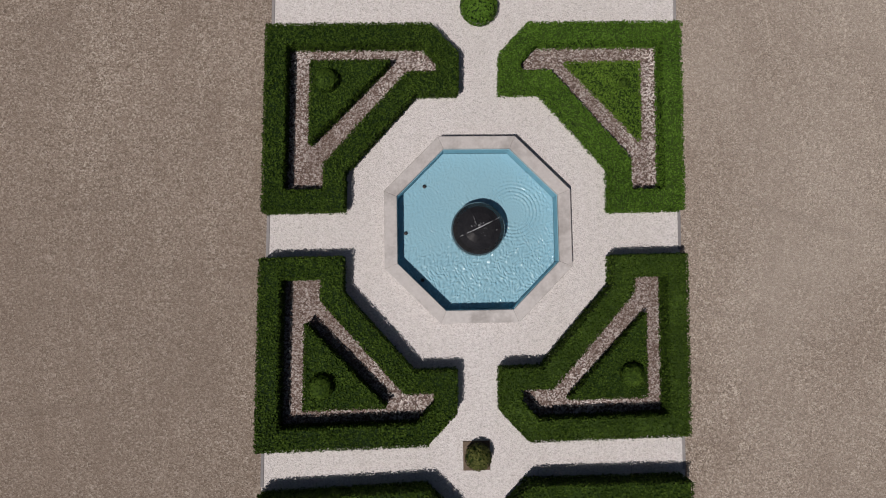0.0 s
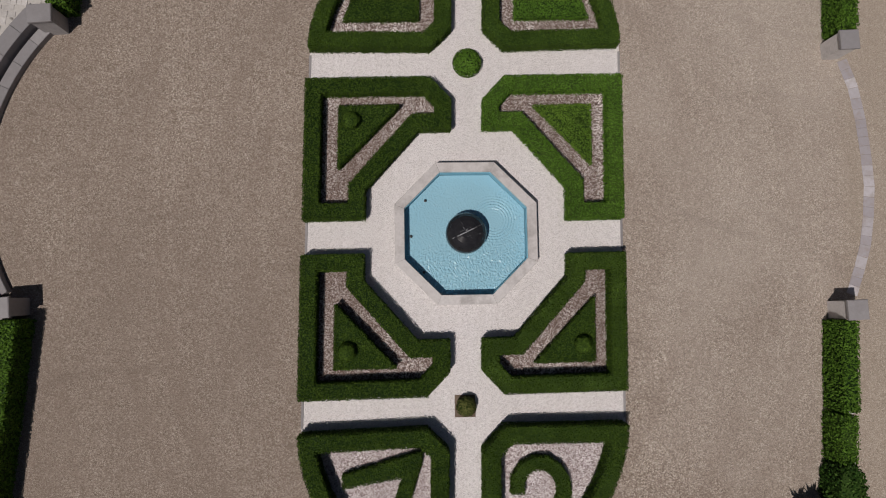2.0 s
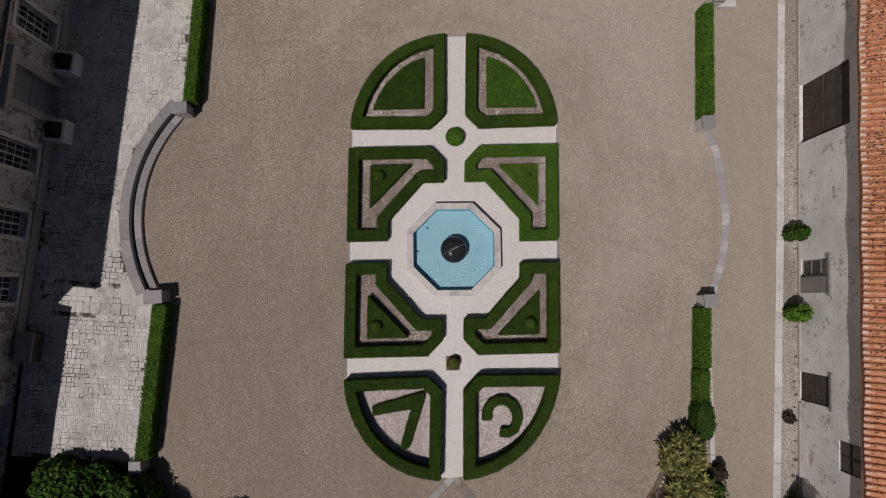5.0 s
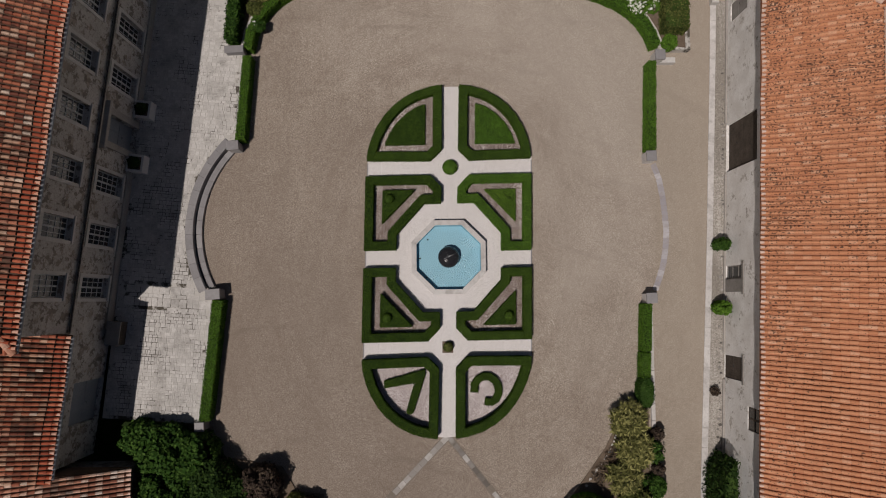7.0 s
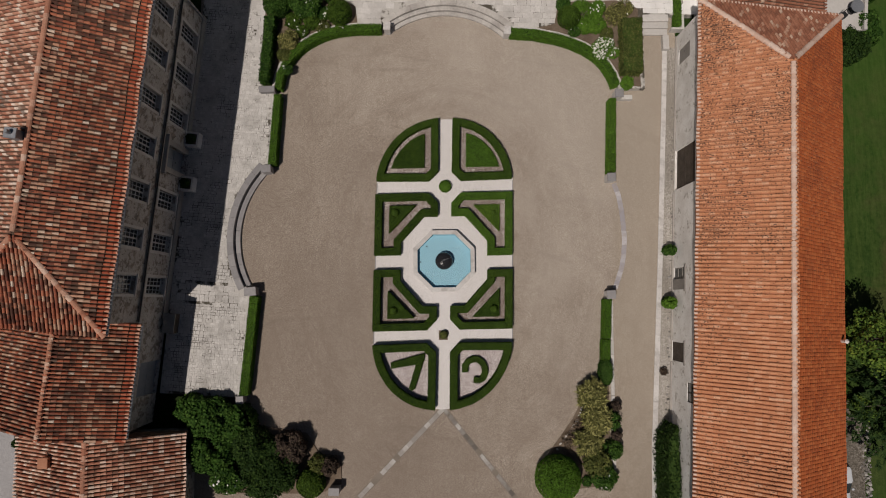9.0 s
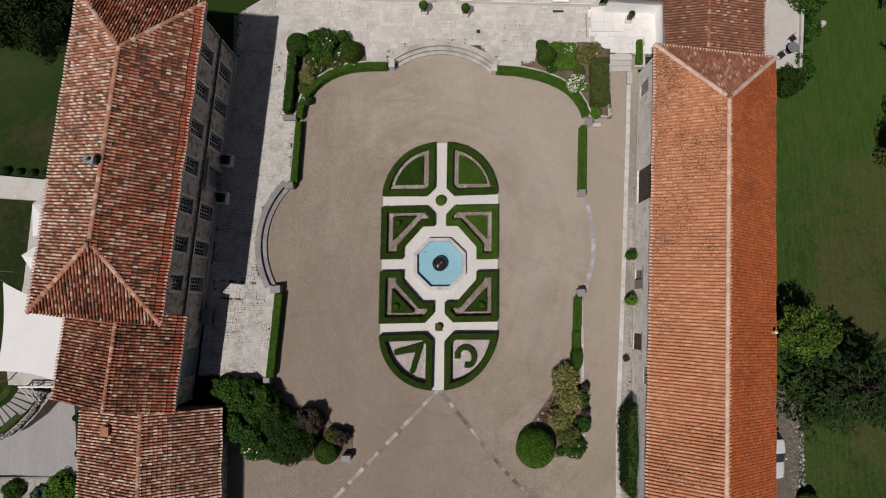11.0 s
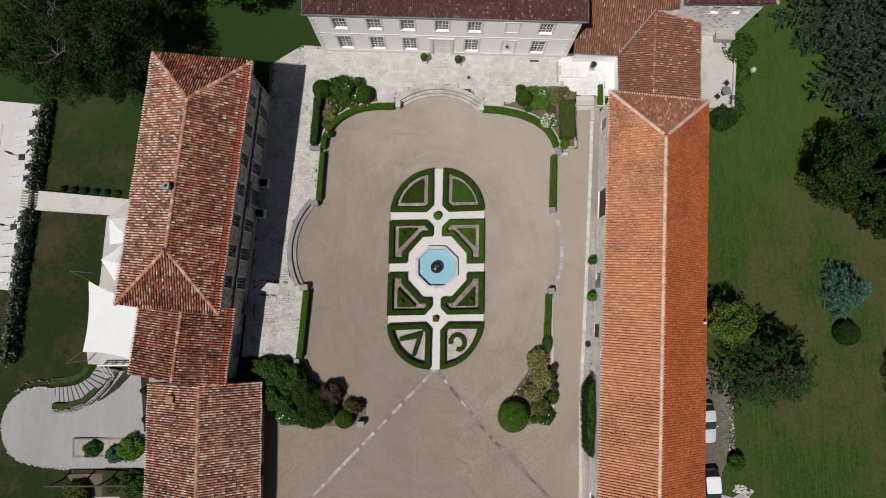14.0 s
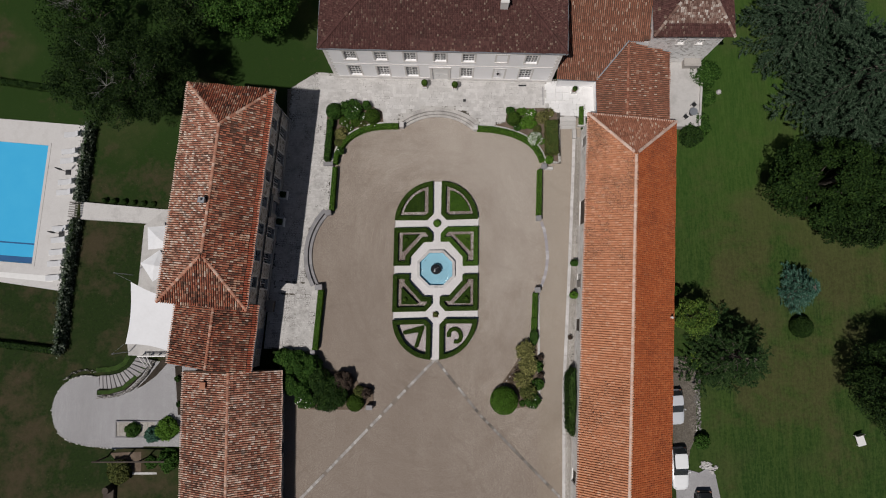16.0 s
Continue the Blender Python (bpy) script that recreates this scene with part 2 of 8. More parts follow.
M_SPRUCE = leaf_material("blue_spruce_needle", (0.014, 0.044, 0.026), (0.05, 0.122, 0.085), (0.13, 0.235, 0.175))
M_MAPLE = leaf_material("fresh_green_leaf", (0.03, 0.065, 0.012), (0.085, 0.15, 0.022), (0.17, 0.24, 0.04))
M_PURPLE = leaf_material("purple_smoke_leaf", (0.028, 0.02, 0.016), (0.065, 0.045, 0.036), (0.125, 0.095, 0.065))
M_BRONZE = leaf_material("bronze_magnolia_leaf", (0.05, 0.055, 0.016), (0.15, 0.145, 0.045), (0.36, 0.34, 0.13))
M_TWIG = leaf_material("dry_brown_twig_leaf", (0.06, 0.042, 0.028), (0.13, 0.09, 0.06), (0.26, 0.19, 0.13))
M_YELLOW_LEAF = leaf_material("olive_leaf", (0.04, 0.05, 0.014), (0.085, 0.10, 0.025), (0.15, 0.16, 0.045))
M_OLEANDER = leaf_material("grey_green_oleander_leaf", (0.025, 0.04, 0.022), (0.11, 0.14, 0.095), (0.34, 0.38, 0.30))
M_FLOWER = leaf_material("white_flower_petal", (0.55, 0.55, 0.5), (0.75, 0.75, 0.7), (0.85, 0.85, 0.82))
M_BARK = two_tone("grey_bark", (0.06, 0.05, 0.04), (0.16, 0.14, 0.12), 9, 1.5, 0.9, 0.6)
M_DEAD_WOOD = two_tone("bleached_dead_wood", (0.17, 0.165, 0.155), (0.30, 0.29, 0.275), 9, 1.5, 0.9, 0.4)


def stone_pieces(name, stops, grain=14, stain=(0.16, 0.145, 0.13), amount=0.5, rough=0.85, bump=0.3, blotch=0.75):
    """Stone whose every piece has a tone of its own, with grain, lichen and dirt."""
    n = Nodes(name, rough)
    c = n.ramp(n.chance(), stops)
    fine = n.noise(grain, 5, 0.65)
    c = n.mix(n.ramp(fine, [(0.35, (0.3,) * 3), (0.65, (0.0,) * 3)]), c, stain)
    wide = n.noise(blotch, 5, 0.7)
    c = n.mix(n.ramp(wide, [(0.48, (0,) * 3), (0.72, (amount,) * 3)]), c, stain)
    n.colour(c)
    n.bump(fine, bump, 0.015)
    return n.mat


M_PAVING = stone_pieces("pale_limestone_paving", [(0.0, (0.51, 0.49, 0.47)), (0.5, (0.58, 0.56, 0.538)), (1.0, (0.64, 0.62, 0.598))], 12, (0.24, 0.225, 0.21), 0.8, bump=0.6, blotch=0.9)
M_SLAB = stone_pieces("cream_limestone_slab", [(0.0, (0.52, 0.50, 0.48)), (0.5, (0.575, 0.555, 0.535)), (1.0, (0.63, 0.61, 0.588))], 8, (0.36, 0.342, 0.325), 0.75)
M_NEW_SLAB = stone_pieces("new_white_slab", [(0.0, (0.74, 0.73, 0.72)), (1.0, (0.82, 0.81, 0.80))], 6, (0.56, 0.545, 0.53), 0.5)
M_GREY_STONE = stone_pieces("weathered_grey_stone", [(0.0, (0.25, 0.243, 0.25)), (0.5, (0.30, 0.29, 0.295)), (1.0, (0.36, 0.35, 0.35))], 10, (0.19, 0.18, 0.18), 0.5)
M_LANE_STONE = stone_pieces("broken_pale_stone", [(0.0, (0.12, 0.11, 0.10)), (0.6, (0.27, 0.255, 0.24)), (1.0, (0.50, 0.48, 0.455))], 8, (0.10, 0.09, 0.08), 0.85, blotch=1.6)
M_RIM = stone_pieces("fountain_rim_stone", [(0.0, (0.58, 0.555, 0.54)), (1.0, (0.66, 0.64, 0.625))], 12, (0.33, 0.31, 0.295), 0.9, blotch=1.7)
M_STAIR = stone_pieces("pale_lilac_stair_stone", [(0.0, (0.31, 0.295, 0.30)), (1.0, (0.40, 0.38, 0.385))], 8, (0.30, 0.28, 0.27), 0.6)
M_STEP = stone_pieces("worn_step_stone", [(0.0, (0.47, 0.445, 0.42)), (1.0, (0.55, 0.525, 0.495))], 7, (0.27, 0.25, 0.235), 0.85)
M_DECK = stone_pieces("bright_pool_stone", [(0.0, (0.58, 0.56, 0.545)), (1.0, (0.64, 0.62, 0.605))], 9, (0.45, 0.425, 0.40), 0.4)


def joint_material():
    """Pale sandy joints, black with moss in drifts."""
    n = Nodes("dirty_joint", 0.95)
    c = n.mix(n.noise(14, 4), (0.40, 0.38, 0.355), (0.56, 0.54, 0.51))
    drift = n.math("ADD", n.noise(0.8, 4, 0.7), n.math("MULTIPLY", n.noise(4.0, 3, 0.6), 0.35))
    c = n.mix(n.ramp(drift, [(0.66, (0,) * 3), (0.76, (1,) * 3)]), c, (0.09, 0.08, 0.065))
    n.colour(c)
    return n.mat


M_JOINT = joint_material()
M_BEDDING = two_tone("sandy_bedding", (0.17, 0.145, 0.12), (0.27, 0.23, 0.195), 14, 0.9, 0.95, 0.4)
M_LILAC_BAND = stone_pieces("worn_lilac_stone", [(0.0, (0.33, 0.315, 0.34)), (0.6, (0.43, 0.415, 0.445)), (1.0, (0.56, 0.545, 0.57))], 9, (0.31, 0.265, 0.235), 0.8, blotch=2.2)
M_BAND = stone_pieces("flush_stone_band", [(0.0, (0.28, 0.26, 0.245)), (0.4, (0.38, 0.36, 0.345)), (0.75, (0.46, 0.44, 0.425)), (1.0, (0.56, 0.54, 0.52))], 5, (0.24, 0.205, 0.175), 0.5, blotch=1.3)
M_BAND_DARK = stone_pieces("dark_flush_stone_band", [(0.0, (0.12, 0.105, 0.095)), (0.5, (0.24, 0.22, 0.205)), (0.9, (0.36, 0.34, 0.32)), (1.0, (0.52, 0.50, 0.48))], 5, (0.14, 0.12, 0.10), 0.95, blotch=1.3)


def render_wall(name, base, patch, dirt, scale=1.0):
    n = Nodes(name, 0.9)
    wide = n.noise(0.8 * scale, 5, 0.65)
    fine = n.noise(11, 5, 0.7)
    c = n.mix(n.ramp(wide, [(0.4, (0,) * 3), (0.6, (1,) * 3)]), base, patch)
    c = n.mix(n.ramp(fine, [(0.3, (0.5,) * 3), (0.55, (0,) * 3)]), c, dirt)
    n.colour(c)
    n.bump(fine, 0.35, 0.03)
    return n.mat




def rubble_wall(name="worn_rubble_render", base=(0.56, 0.535, 0.51), patch=(0.47, 0.445, 0.42), tones=((0.0, (0.13, 0.11, 0.095)), (0.6, (0.24, 0.205, 0.175)), (1.0, (0.40, 0.35, 0.30))), size=4.5, start=0.56, dirt=(0.2, 0.17, 0.145)):
    """Pale worn render, fallen off in patches that bare dark rubble stones."""
    n = Nodes(name, 0.9)
    fine = n.noise(11, 5, 0.7)
    c = n.mix(n.ramp(n.noise(0.9, 4, 0.6), [(0.38, (0,) * 3), (0.62, (1,) * 3)]), base, patch)
    v = n.voronoi(size)
    sep = n.tree.nodes.new("ShaderNodeSeparateColor")
    n.link(v.outputs["Color"], sep.inputs[0])
    stones = n.ramp(sep.outputs[0], tones)
    bare = n.math("ADD", n.noise(1.6, 5, 0.75), n.math("MULTIPLY", sep.outputs[1], 0.12))
    c = n.mix(n.ramp(bare, [(start, (0,) * 3), (start + 0.06, (0.9,) * 3)]), c, stones)
    c = n.mix(n.ramp(fine, [(0.3, (0.55,) * 3), (0.55, (0,) * 3)]), c, dirt)
    n.colour(c)
    n.bump(fine, 0.4, 0.03)
    return n.mat


M_RUBBLE = rubble_wall()
M_WHITE_WALL = rubble_wall("lime_washed_wall", (0.87, 0.855, 0.835), (0.74, 0.715, 0.685), [(0.0, (0.30, 0.265, 0.23)), (1.0, (0.58, 0.54, 0.49))], 7.0, 0.64, (0.60, 0.57, 0.53))
M_HOUSE_WALL = render_wall("cream_house_render", (0.93, 0.92, 0.925), (0.92, 0.905, 0.905), (0.87, 0.855, 0.845))
M_TOWER_WALL = rubble_wall("pale_rubble_stone", (0.90, 0.88, 0.865), (0.84, 0.82, 0.80), [(0.0, (0.44, 0.41, 0.39)), (0.25, (0.80, 0.78, 0.755)), (1.0, (0.95, 0.94, 0.925))], 3.6, 0.25, (0.62, 0.585, 0.56))
M_TRIM = two_tone("dressed_stone_trim", (0.66, 0.63, 0.605), (0.78, 0.755, 0.725), 10, 1.2, 0.85, 0.2)
M_FACADE_TRIM = two_tone("greyed_stone_trim", (0.50, 0.48, 0.46), (0.64, 0.62, 0.60), 9, 1.1, 0.9, 0.3)
M_DARK_TRIM = two_tone("sooty_stone_trim", (0.30, 0.28, 0.26), (0.46, 0.43, 0.395), 10, 1.2, 0.9, 0.3)
M_WHITE_PAINT = two_tone("white_paint", (0.70, 0.69, 0.67), (0.80, 0.79, 0.77), 20, 2, 0.5, 0.05)
M_GREY_PAINT = two_tone("grey_painted_wood", (0.42, 0.43, 0.435), (0.54, 0.545, 0.55), 15, 2, 0.6, 0.1)
M_BLUE_DOOR = two_tone("blue_grey_painted_door", (0.20, 0.22, 0.25), (0.27, 0.295, 0.325), 12, 1.5, 0.6, 0.1)
M_DARK_WOOD = two_tone("weathered_dark_boards", (0.045, 0.036, 0.03), (0.12, 0.098, 0.08), 16, 2, 0.85, 0.5)
M_GREY_WOOD = two_tone("silvered_wood", (0.20, 0.185, 0.17), (0.33, 0.31, 0.29), 18, 2, 0.85, 0.4)
M_IRON = two_tone("dark_iron", (0.03, 0.03, 0.032), (0.06, 0.06, 0.062), 25, 3, 0.5, 0.1, 0.6)
M_ZINC = two_tone("dull_zinc", (0.22, 0.235, 0.26), (0.33, 0.345, 0.37), 12, 1, 0.5, 0.1, 0.5)
M_CANVAS = two_tone("white_canvas", (0.74, 0.74, 0.75), (0.83, 0.83, 0.84), 3, 0.7, 0.8, 0.1)
M_LOUNGE = two_tone("off_white_sling", (0.56, 0.56, 0.57), (0.66, 0.66, 0.67), 3, 0.7, 0.8, 0.1)
M_PVC = two_tone("white_pvc_sail", (0.69, 0.69, 0.70), (0.75, 0.75, 0.765), 3, 0.6, 0.5, 0.03)


def glass_material():
    n = Nodes("dark_window_glass", 0.06)
    n.colour(n.mix(n.noise(2.5), (0.02, 0.023, 0.026), (0.05, 0.055, 0.06)))
    n.shader.inputs["Specular IOR Level"].default_value = 0.7
    return n.mat


M_GLASS = glass_material()


def tile_material(name, stops, dark, moss, speck=0.45, mossy=False, lichen=None, dots=0.0):
    """Fired clay, each tile its own firing, with lichen and black moss."""
    n = Nodes(name, 0.85)
    chance = n.chance()
    c = n.ramp(chance, stops)
    fine = n.noise(16, 5, 0.7)
    c = n.mix(n.ramp(fine, [(0.33, (0.5,) * 3), (0.6, (0,) * 3)]), c, dark)
    wide = n.noise(0.55, 6, 0.75)
    c = n.mix(n.ramp(wide, [(0.52, (0,) * 3), (0.7, (speck,) * 3)]), c, moss)
    if mossy:
        # moss and lichen take whole tiles, in drifts
        other = n.math("FRACT", n.math("MULTIPLY", chance, 17.3))
        drift = n.math("ADD", n.noise(0.45, 4, 0.7), n.math("MULTIPLY", n.noise(1.7, 3, 0.6), 0.45))
        if lichen:
            pale = n.math("ADD", n.noise(0.5, 5, 0.75), n.math("MULTIPLY", n.math("FRACT", n.math("MULTIPLY", chance, 31.7)), 0.4))
            c = n.mix(n.ramp(pale, [(0.78, (0,) * 3), (0.92, (0.6,) * 3)]), c, n.mix(n.noise(7, 4, 0.7), lichen, (0.60, 0.46, 0.34)))
        c = n.mix(n.ramp(n.math("MULTIPLY", n.math("ADD", drift, n.math("MULTIPLY", other, 0.36)), 0.86), [(0.86, (0,) * 3), (0.925, (min(1.0, speck * 1.4),) * 3)]), c, moss)
    if dots:
        # small black lichen flecks, thicker in some stretches
        spots = n.math("ADD", n.noise(10.0, 3, 0.55), n.math("MULTIPLY", n.noise(0.3, 4, 0.7), 0.5))
        axes = n.tree.nodes.new("ShaderNodeSeparateXYZ")
        n.link(n.world.outputs["Position"], axes.inputs[0])
        # the northern stretch is older and more weathered
        spots = n.math("ADD", spots, n.math("MULTIPLY", n.math("MAXIMUM", axes.outputs[1], 0.0), 0.005))
        c = n.mix(n.ramp(spots, [(0.835, (0,) * 3), (0.885, (dots,) * 3)]), c, moss)
    else:
        spots = n.noise(5.0, 3, 0.6, stretch=(0.55, 1.2, 1.0))
        c = n.mix(n.ramp(spots, [(0.62, (0,) * 3), (0.72, (min(1.0, speck * 1.6),) * 3)]), c, moss)
    n.colour(c)
    n.bump(fine, 0.3, 0.01)
    return n.mat


M_TILE_OLD = tile_material("mixed_old_canal_tile", [(0.0, (0.17, 0.062, 0.045)), (0.25, (0.33, 0.10, 0.058)), (0.6, (0.45, 0.145, 0.08)), (0.86, (0.52, 0.22, 0.135)), (0.95, (0.60, 0.40, 0.29)), (1.0, (0.76, 0.64, 0.53))], (0.15, 0.06, 0.042), (0.06, 0.033, 0.026), 0.6, True, (0.54, 0.35, 0.235))
M_TILE_PINK = tile_material("faded_pink_canal_tile", [(0.0, (0.30, 0.12, 0.08)), (0.3, (0.48, 0.205, 0.135)), (0.58, (0.62, 0.315, 0.215)), (0.78, (0.74, 0.49, 0.375)), (0.92, (0.86, 0.71, 0.60)), (1.0, (0.90, 0.79, 0.69))], (0.26, 0.11, 0.075), (0.08, 0.045, 0.035), 0.5, True, (0.62, 0.42, 0.31))
M_TILE_WARM = tile_material("orange_canal_tile", [(0.0, (0.55, 0.235, 0.12)), (0.4, (0.62, 0.285, 0.15)), (0.8, (0.67, 0.33, 0.185)), (1.0, (0.74, 0.43, 0.275))], (0.42, 0.165, 0.09), (0.09, 0.048, 0.035), 0.25, dots=0.9)
M_TILE_RED = tile_material("new_red_tile", [(0.0, (0.33, 0.08, 0.027)), (0.6, (0.395, 0.104, 0.034)), (1.0, (0.46, 0.14, 0.05))], (0.26, 0.066, 0.025), (0.13, 0.04, 0.024), 0.4, dots=0.6)
M_TILE_BROWN = tile_material("brown_canal_tile", [(0.0, (0.24, 0.095, 0.06)), (0.4, (0.33, 0.135, 0.082)), (0.85, (0.41, 0.185, 0.118)), (0.96, (0.52, 0.32, 0.23)), (1.0, (0.64, 0.48, 0.37))], (0.14, 0.065, 0.045), (0.07, 0.045, 0.035), 0.5)
M_TILE_FLAT = tile_material("dark_flat_tile", [(0.0, (0.075, 0.034, 0.03)), (0.55, (0.115, 0.052, 0.046)), (0.9, (0.145, 0.07, 0.06)), (0.95, (0.17, 0.10, 0.08)), (1.0, (0.30, 0.225, 0.17))], (0.06, 0.03, 0.028), (0.05, 0.035, 0.03), 0.4)
M_RIDGE = tile_material("mortared_ridge_tile", [(0.0, (0.38, 0.16, 0.10)), (0.6, (0.52, 0.27, 0.185)), (1.0, (0.68, 0.50, 0.40))], (0.2, 0.09, 0.06), (0.12, 0.07, 0.05), 0.6)
M_TILE_BROKEN = tile_material("broken_pale_tile", [(0.0, (0.12, 0.065, 0.05)), (0.45, (0.24, 0.14, 0.11)), (0.75, (0.38, 0.29, 0.24)), (1.0, (0.62, 0.55, 0.49))], (0.14, 0.09, 0.075), (0.09, 0.06, 0.05), 0.5)
M_TILE_EAVE = tile_material("red_eave_tile", [(0.0, (0.30, 0.07, 0.036)), (0.6, (0.42, 0.10, 0.05)), (1.0, (0.52, 0.17, 0.095))], (0.22, 0.055, 0.035), (0.12, 0.045, 0.035), 0.4)
M_EAVE_PALE = tile_material("pale_pink_eave_tile", [(0.0, (0.62, 0.42, 0.33)), (1.0, (0.78, 0.62, 0.53))], (0.5, 0.3, 0.22), (0.25, 0.15, 0.11), 0.4)
M_EAVE_END = tile_material("pale_red_eave_end", [(0.0, (0.50, 0.22, 0.14)), (0.5, (0.60, 0.33, 0.23)), (1.0, (0.72, 0.50, 0.40))], (0.4, 0.18, 0.12), (0.2, 0.1, 0.07), 0.4)
M_CHANNEL = two_tone("warm_channel_tile", (0.42, 0.18, 0.10), (0.54, 0.25, 0.15), 9, 1, 0.95, 0.1)
# dark sheet under the tiles paints the shade in the grooves between them
M_GROOVE_SHADE = two_tone("roof_shadow_gap", (0.07, 0.045, 0.035), (0.14, 0.085, 0.06), 9, 1, 0.95, 0.1)


def water_material(name, base, deep, ripple, strength, clear):
    n = Nodes(name, 0.12)
    n.colour(n.mix(n.noise(0.6, 2), base, deep))
    n.shader.inputs["IOR"].default_value = 1.33
    n.shader.inputs["Transmission Weight"].default_value = clear
    warp = n.noise(ripple * 1.6, 2)
    v = n.voronoi(ripple, "SMOOTH_F1")
    h = n.math("ADD", v.outputs["Distance"], n.math("MULTIPLY", warp, 0.8))
    n.bump(h, strength, 0.05)
    return n.mat


M_WATER = water_material("rippled_fountain_water", (0.335, 0.595, 0.705), (0.29, 0.545, 0.665), 22.0, 0.12, 0.1)
M_POOL_WATER = water_material("swimming_pool_water", (0.085, 0.53, 0.87), (0.065, 0.48, 0.84), 3.0, 0.12, 0.1)
M_BLUE_TILE = two_tone("pale_blue_basin_paint", (0.20, 0.46, 0.57), (0.27, 0.54, 0.65), 9, 1.4, 0.6, 0.1)
M_NAVY = two_tone("navy_pool_step", (0.01, 0.08, 0.22), (0.015, 0.11, 0.28), 6, 1, 0.4, 0.05)
M_BLACK_STONE = two_tone("wet_black_granite", (0.012, 0.012, 0.014), (0.03, 0.03, 0.032), 30, 4, 0.12, 0.1)
M_SPRAY = two_tone("white_water_trickle", (0.62, 0.66, 0.68), (0.8, 0.83, 0.85), 30, 4, 0.2, 0.2)
M_CAR_WHITE = two_tone("white_car_paint", (0.78, 0.79, 0.80), (0.82, 0.83, 0.84), 3, 0.5, 0.2, 0.0)
M_CAR_SILVER = two_tone("silver_car_paint", (0.62, 0.64, 0.68), (0.68, 0.70, 0.73), 3, 0.5, 0.3, 0.0, 0.2)
M_CAR_BLACK = two_tone("black_car_paint", (0.012, 0.012, 0.014), (0.02, 0.02, 0.022), 3, 0.5, 0.15, 0.0)
M_TYRE = two_tone("black_rubber", (0.015, 0.015, 0.015), (0.03, 0.03, 0.03), 30, 4, 0.85, 0.2)
M_LAMP = two_tone("headlamp_lens", (0.55, 0.56, 0.58), (0.7, 0.7, 0.72), 20, 4, 0.1, 0.0)
M_TERRACOTTA = two_tone("terracotta", (0.34, 0.15, 0.09), (0.45, 0.22, 0.14), 14, 2, 0.85, 0.2)
M_FABRIC_GREY = two_tone("grey_fabric", (0.10, 0.10, 0.105), (0.17, 0.17, 0.175), 20, 3, 0.9, 0.2)

# ---- geometry tools ----


class Geo:
    """Vertices and faces of one mesh."""

    def __init__(self):
        self.v, self.f = [], []

    def add(self, verts, faces):
        n = len(self.v)
        self.v += [tuple(p) for p in verts]
        self.f += [tuple(n + i for i in face) for face in faces]
        return self

    def box(self, x0, y0, z0, x1, y1, z1, bevel=0.0):
        return self.prism([(x0, y0), (x1, y0), (x1, y1), (x0, y1)], z0, z1, bevel)

    def prism(self, poly, z0, z1, bevel=0.0):
        """A right prism over a polygon (anticlockwise), its top edge chamfered."""
        n = len(poly)
        rings = [[(x, y, z0) for x, y in poly]]
        if bevel:
            rings.append([(x, y, z1 - bevel) for x, y in poly])
            rings.append([(x, y, z1) for x, y in inset(poly, bevel)])
        else:
            rings.append([(x, y, z1) for x, y in poly])
        faces = [tuple(reversed(range(n)))]
        for r in range(len(rings) - 1):
            for i in range(n):
                j = (i + 1) % n
                faces.append((r * n + i, r * n + j, (r + 1) * n + j, (r + 1) * n + i))
        top = (len(rings) - 1) * n
        faces.append(tuple(range(top, top + n)))
        return self.add([p for r in rings for p in r], faces)

    def lathe(self, profile, n=16, at=(0, 0, 0)):
        """Turn (radius, height) pairs about a vertical axis."""
        verts = [(at[0] + r * math.cos(a), at[1] + r * math.sin(a), at[2] + z) for r, z in profile for a in [2 * math.pi * i / n for i in range(n)]]
        faces = [(k * n + i, k * n + (i + 1) % n, (k + 1) * n + (i + 1) % n, (k + 1) * n + i) for k in range(len(profile) - 1) for i in range(n)]
        faces.append(tuple(reversed(range(n))))
        faces.append(tuple(range((len(profile) - 1) * n, len(profile) * n)))
        return self.add(verts, faces)

    def tube(self, path, radii, n=6):
        """A tapered tube along a path."""
        pts = [Vector(p) for p in path]
        verts = []
        for k, p in enumerate(pts):
            d = (pts[min(k + 1, len(pts) - 1)] - pts[max(k - 1, 0)]).normalized()
            side = d.cross(Vector((0.31, 0.17, 0.93)))
            if side.length < 0.1:
                side = d.cross(Vector((1, 0, 0)))
            side.normalize()
            up = side.cross(d)
            r = radii[k] if isinstance(radii, (list, tuple)) else radii
            verts += [p + r * (math.cos(2 * math.pi * i / n) * side + math.sin(2 * math.pi * i / n) * up) for i in range(n)]
        faces = [(k * n + i, k * n + (i + 1) % n, (k + 1) * n + (i + 1) % n, (k + 1) * n + i) for k in range(len(pts) - 1) for i in range(n)]
        faces.append(tuple(range(n)))
        faces.append(tuple(reversed(range((len(pts) - 1) * n, len(pts) * n))))
        return self.add(verts, faces)


def inset(poly, d):
    """The polygon (anticlockwise) moved inwards by d, mitred."""
    out, n = [], len(poly)
    for i in range(n):
        p, q, r = Vector(poly[i - 1]), Vector(poly[i]), Vector(poly[(i + 1) % n])
        a, b = (q - p).normalized(), (r - q).normalized()
        na, nb = Vector((-a.y, a.x)), Vector((-b.y, b.x))
        m = na + nb
        k = d / max(0.35, 1 + na.dot(nb))
        out.append((q.x + m.x * k, q.y + m.y * k))
    return out


def area2(poly):
    return sum(p[0] * q[1] - q[0] * p[1] for p, q in zip(poly, poly[1:] + poly[:1]))


def ccw(poly):
    return poly if area2(poly) > 0 else poly[::-1]


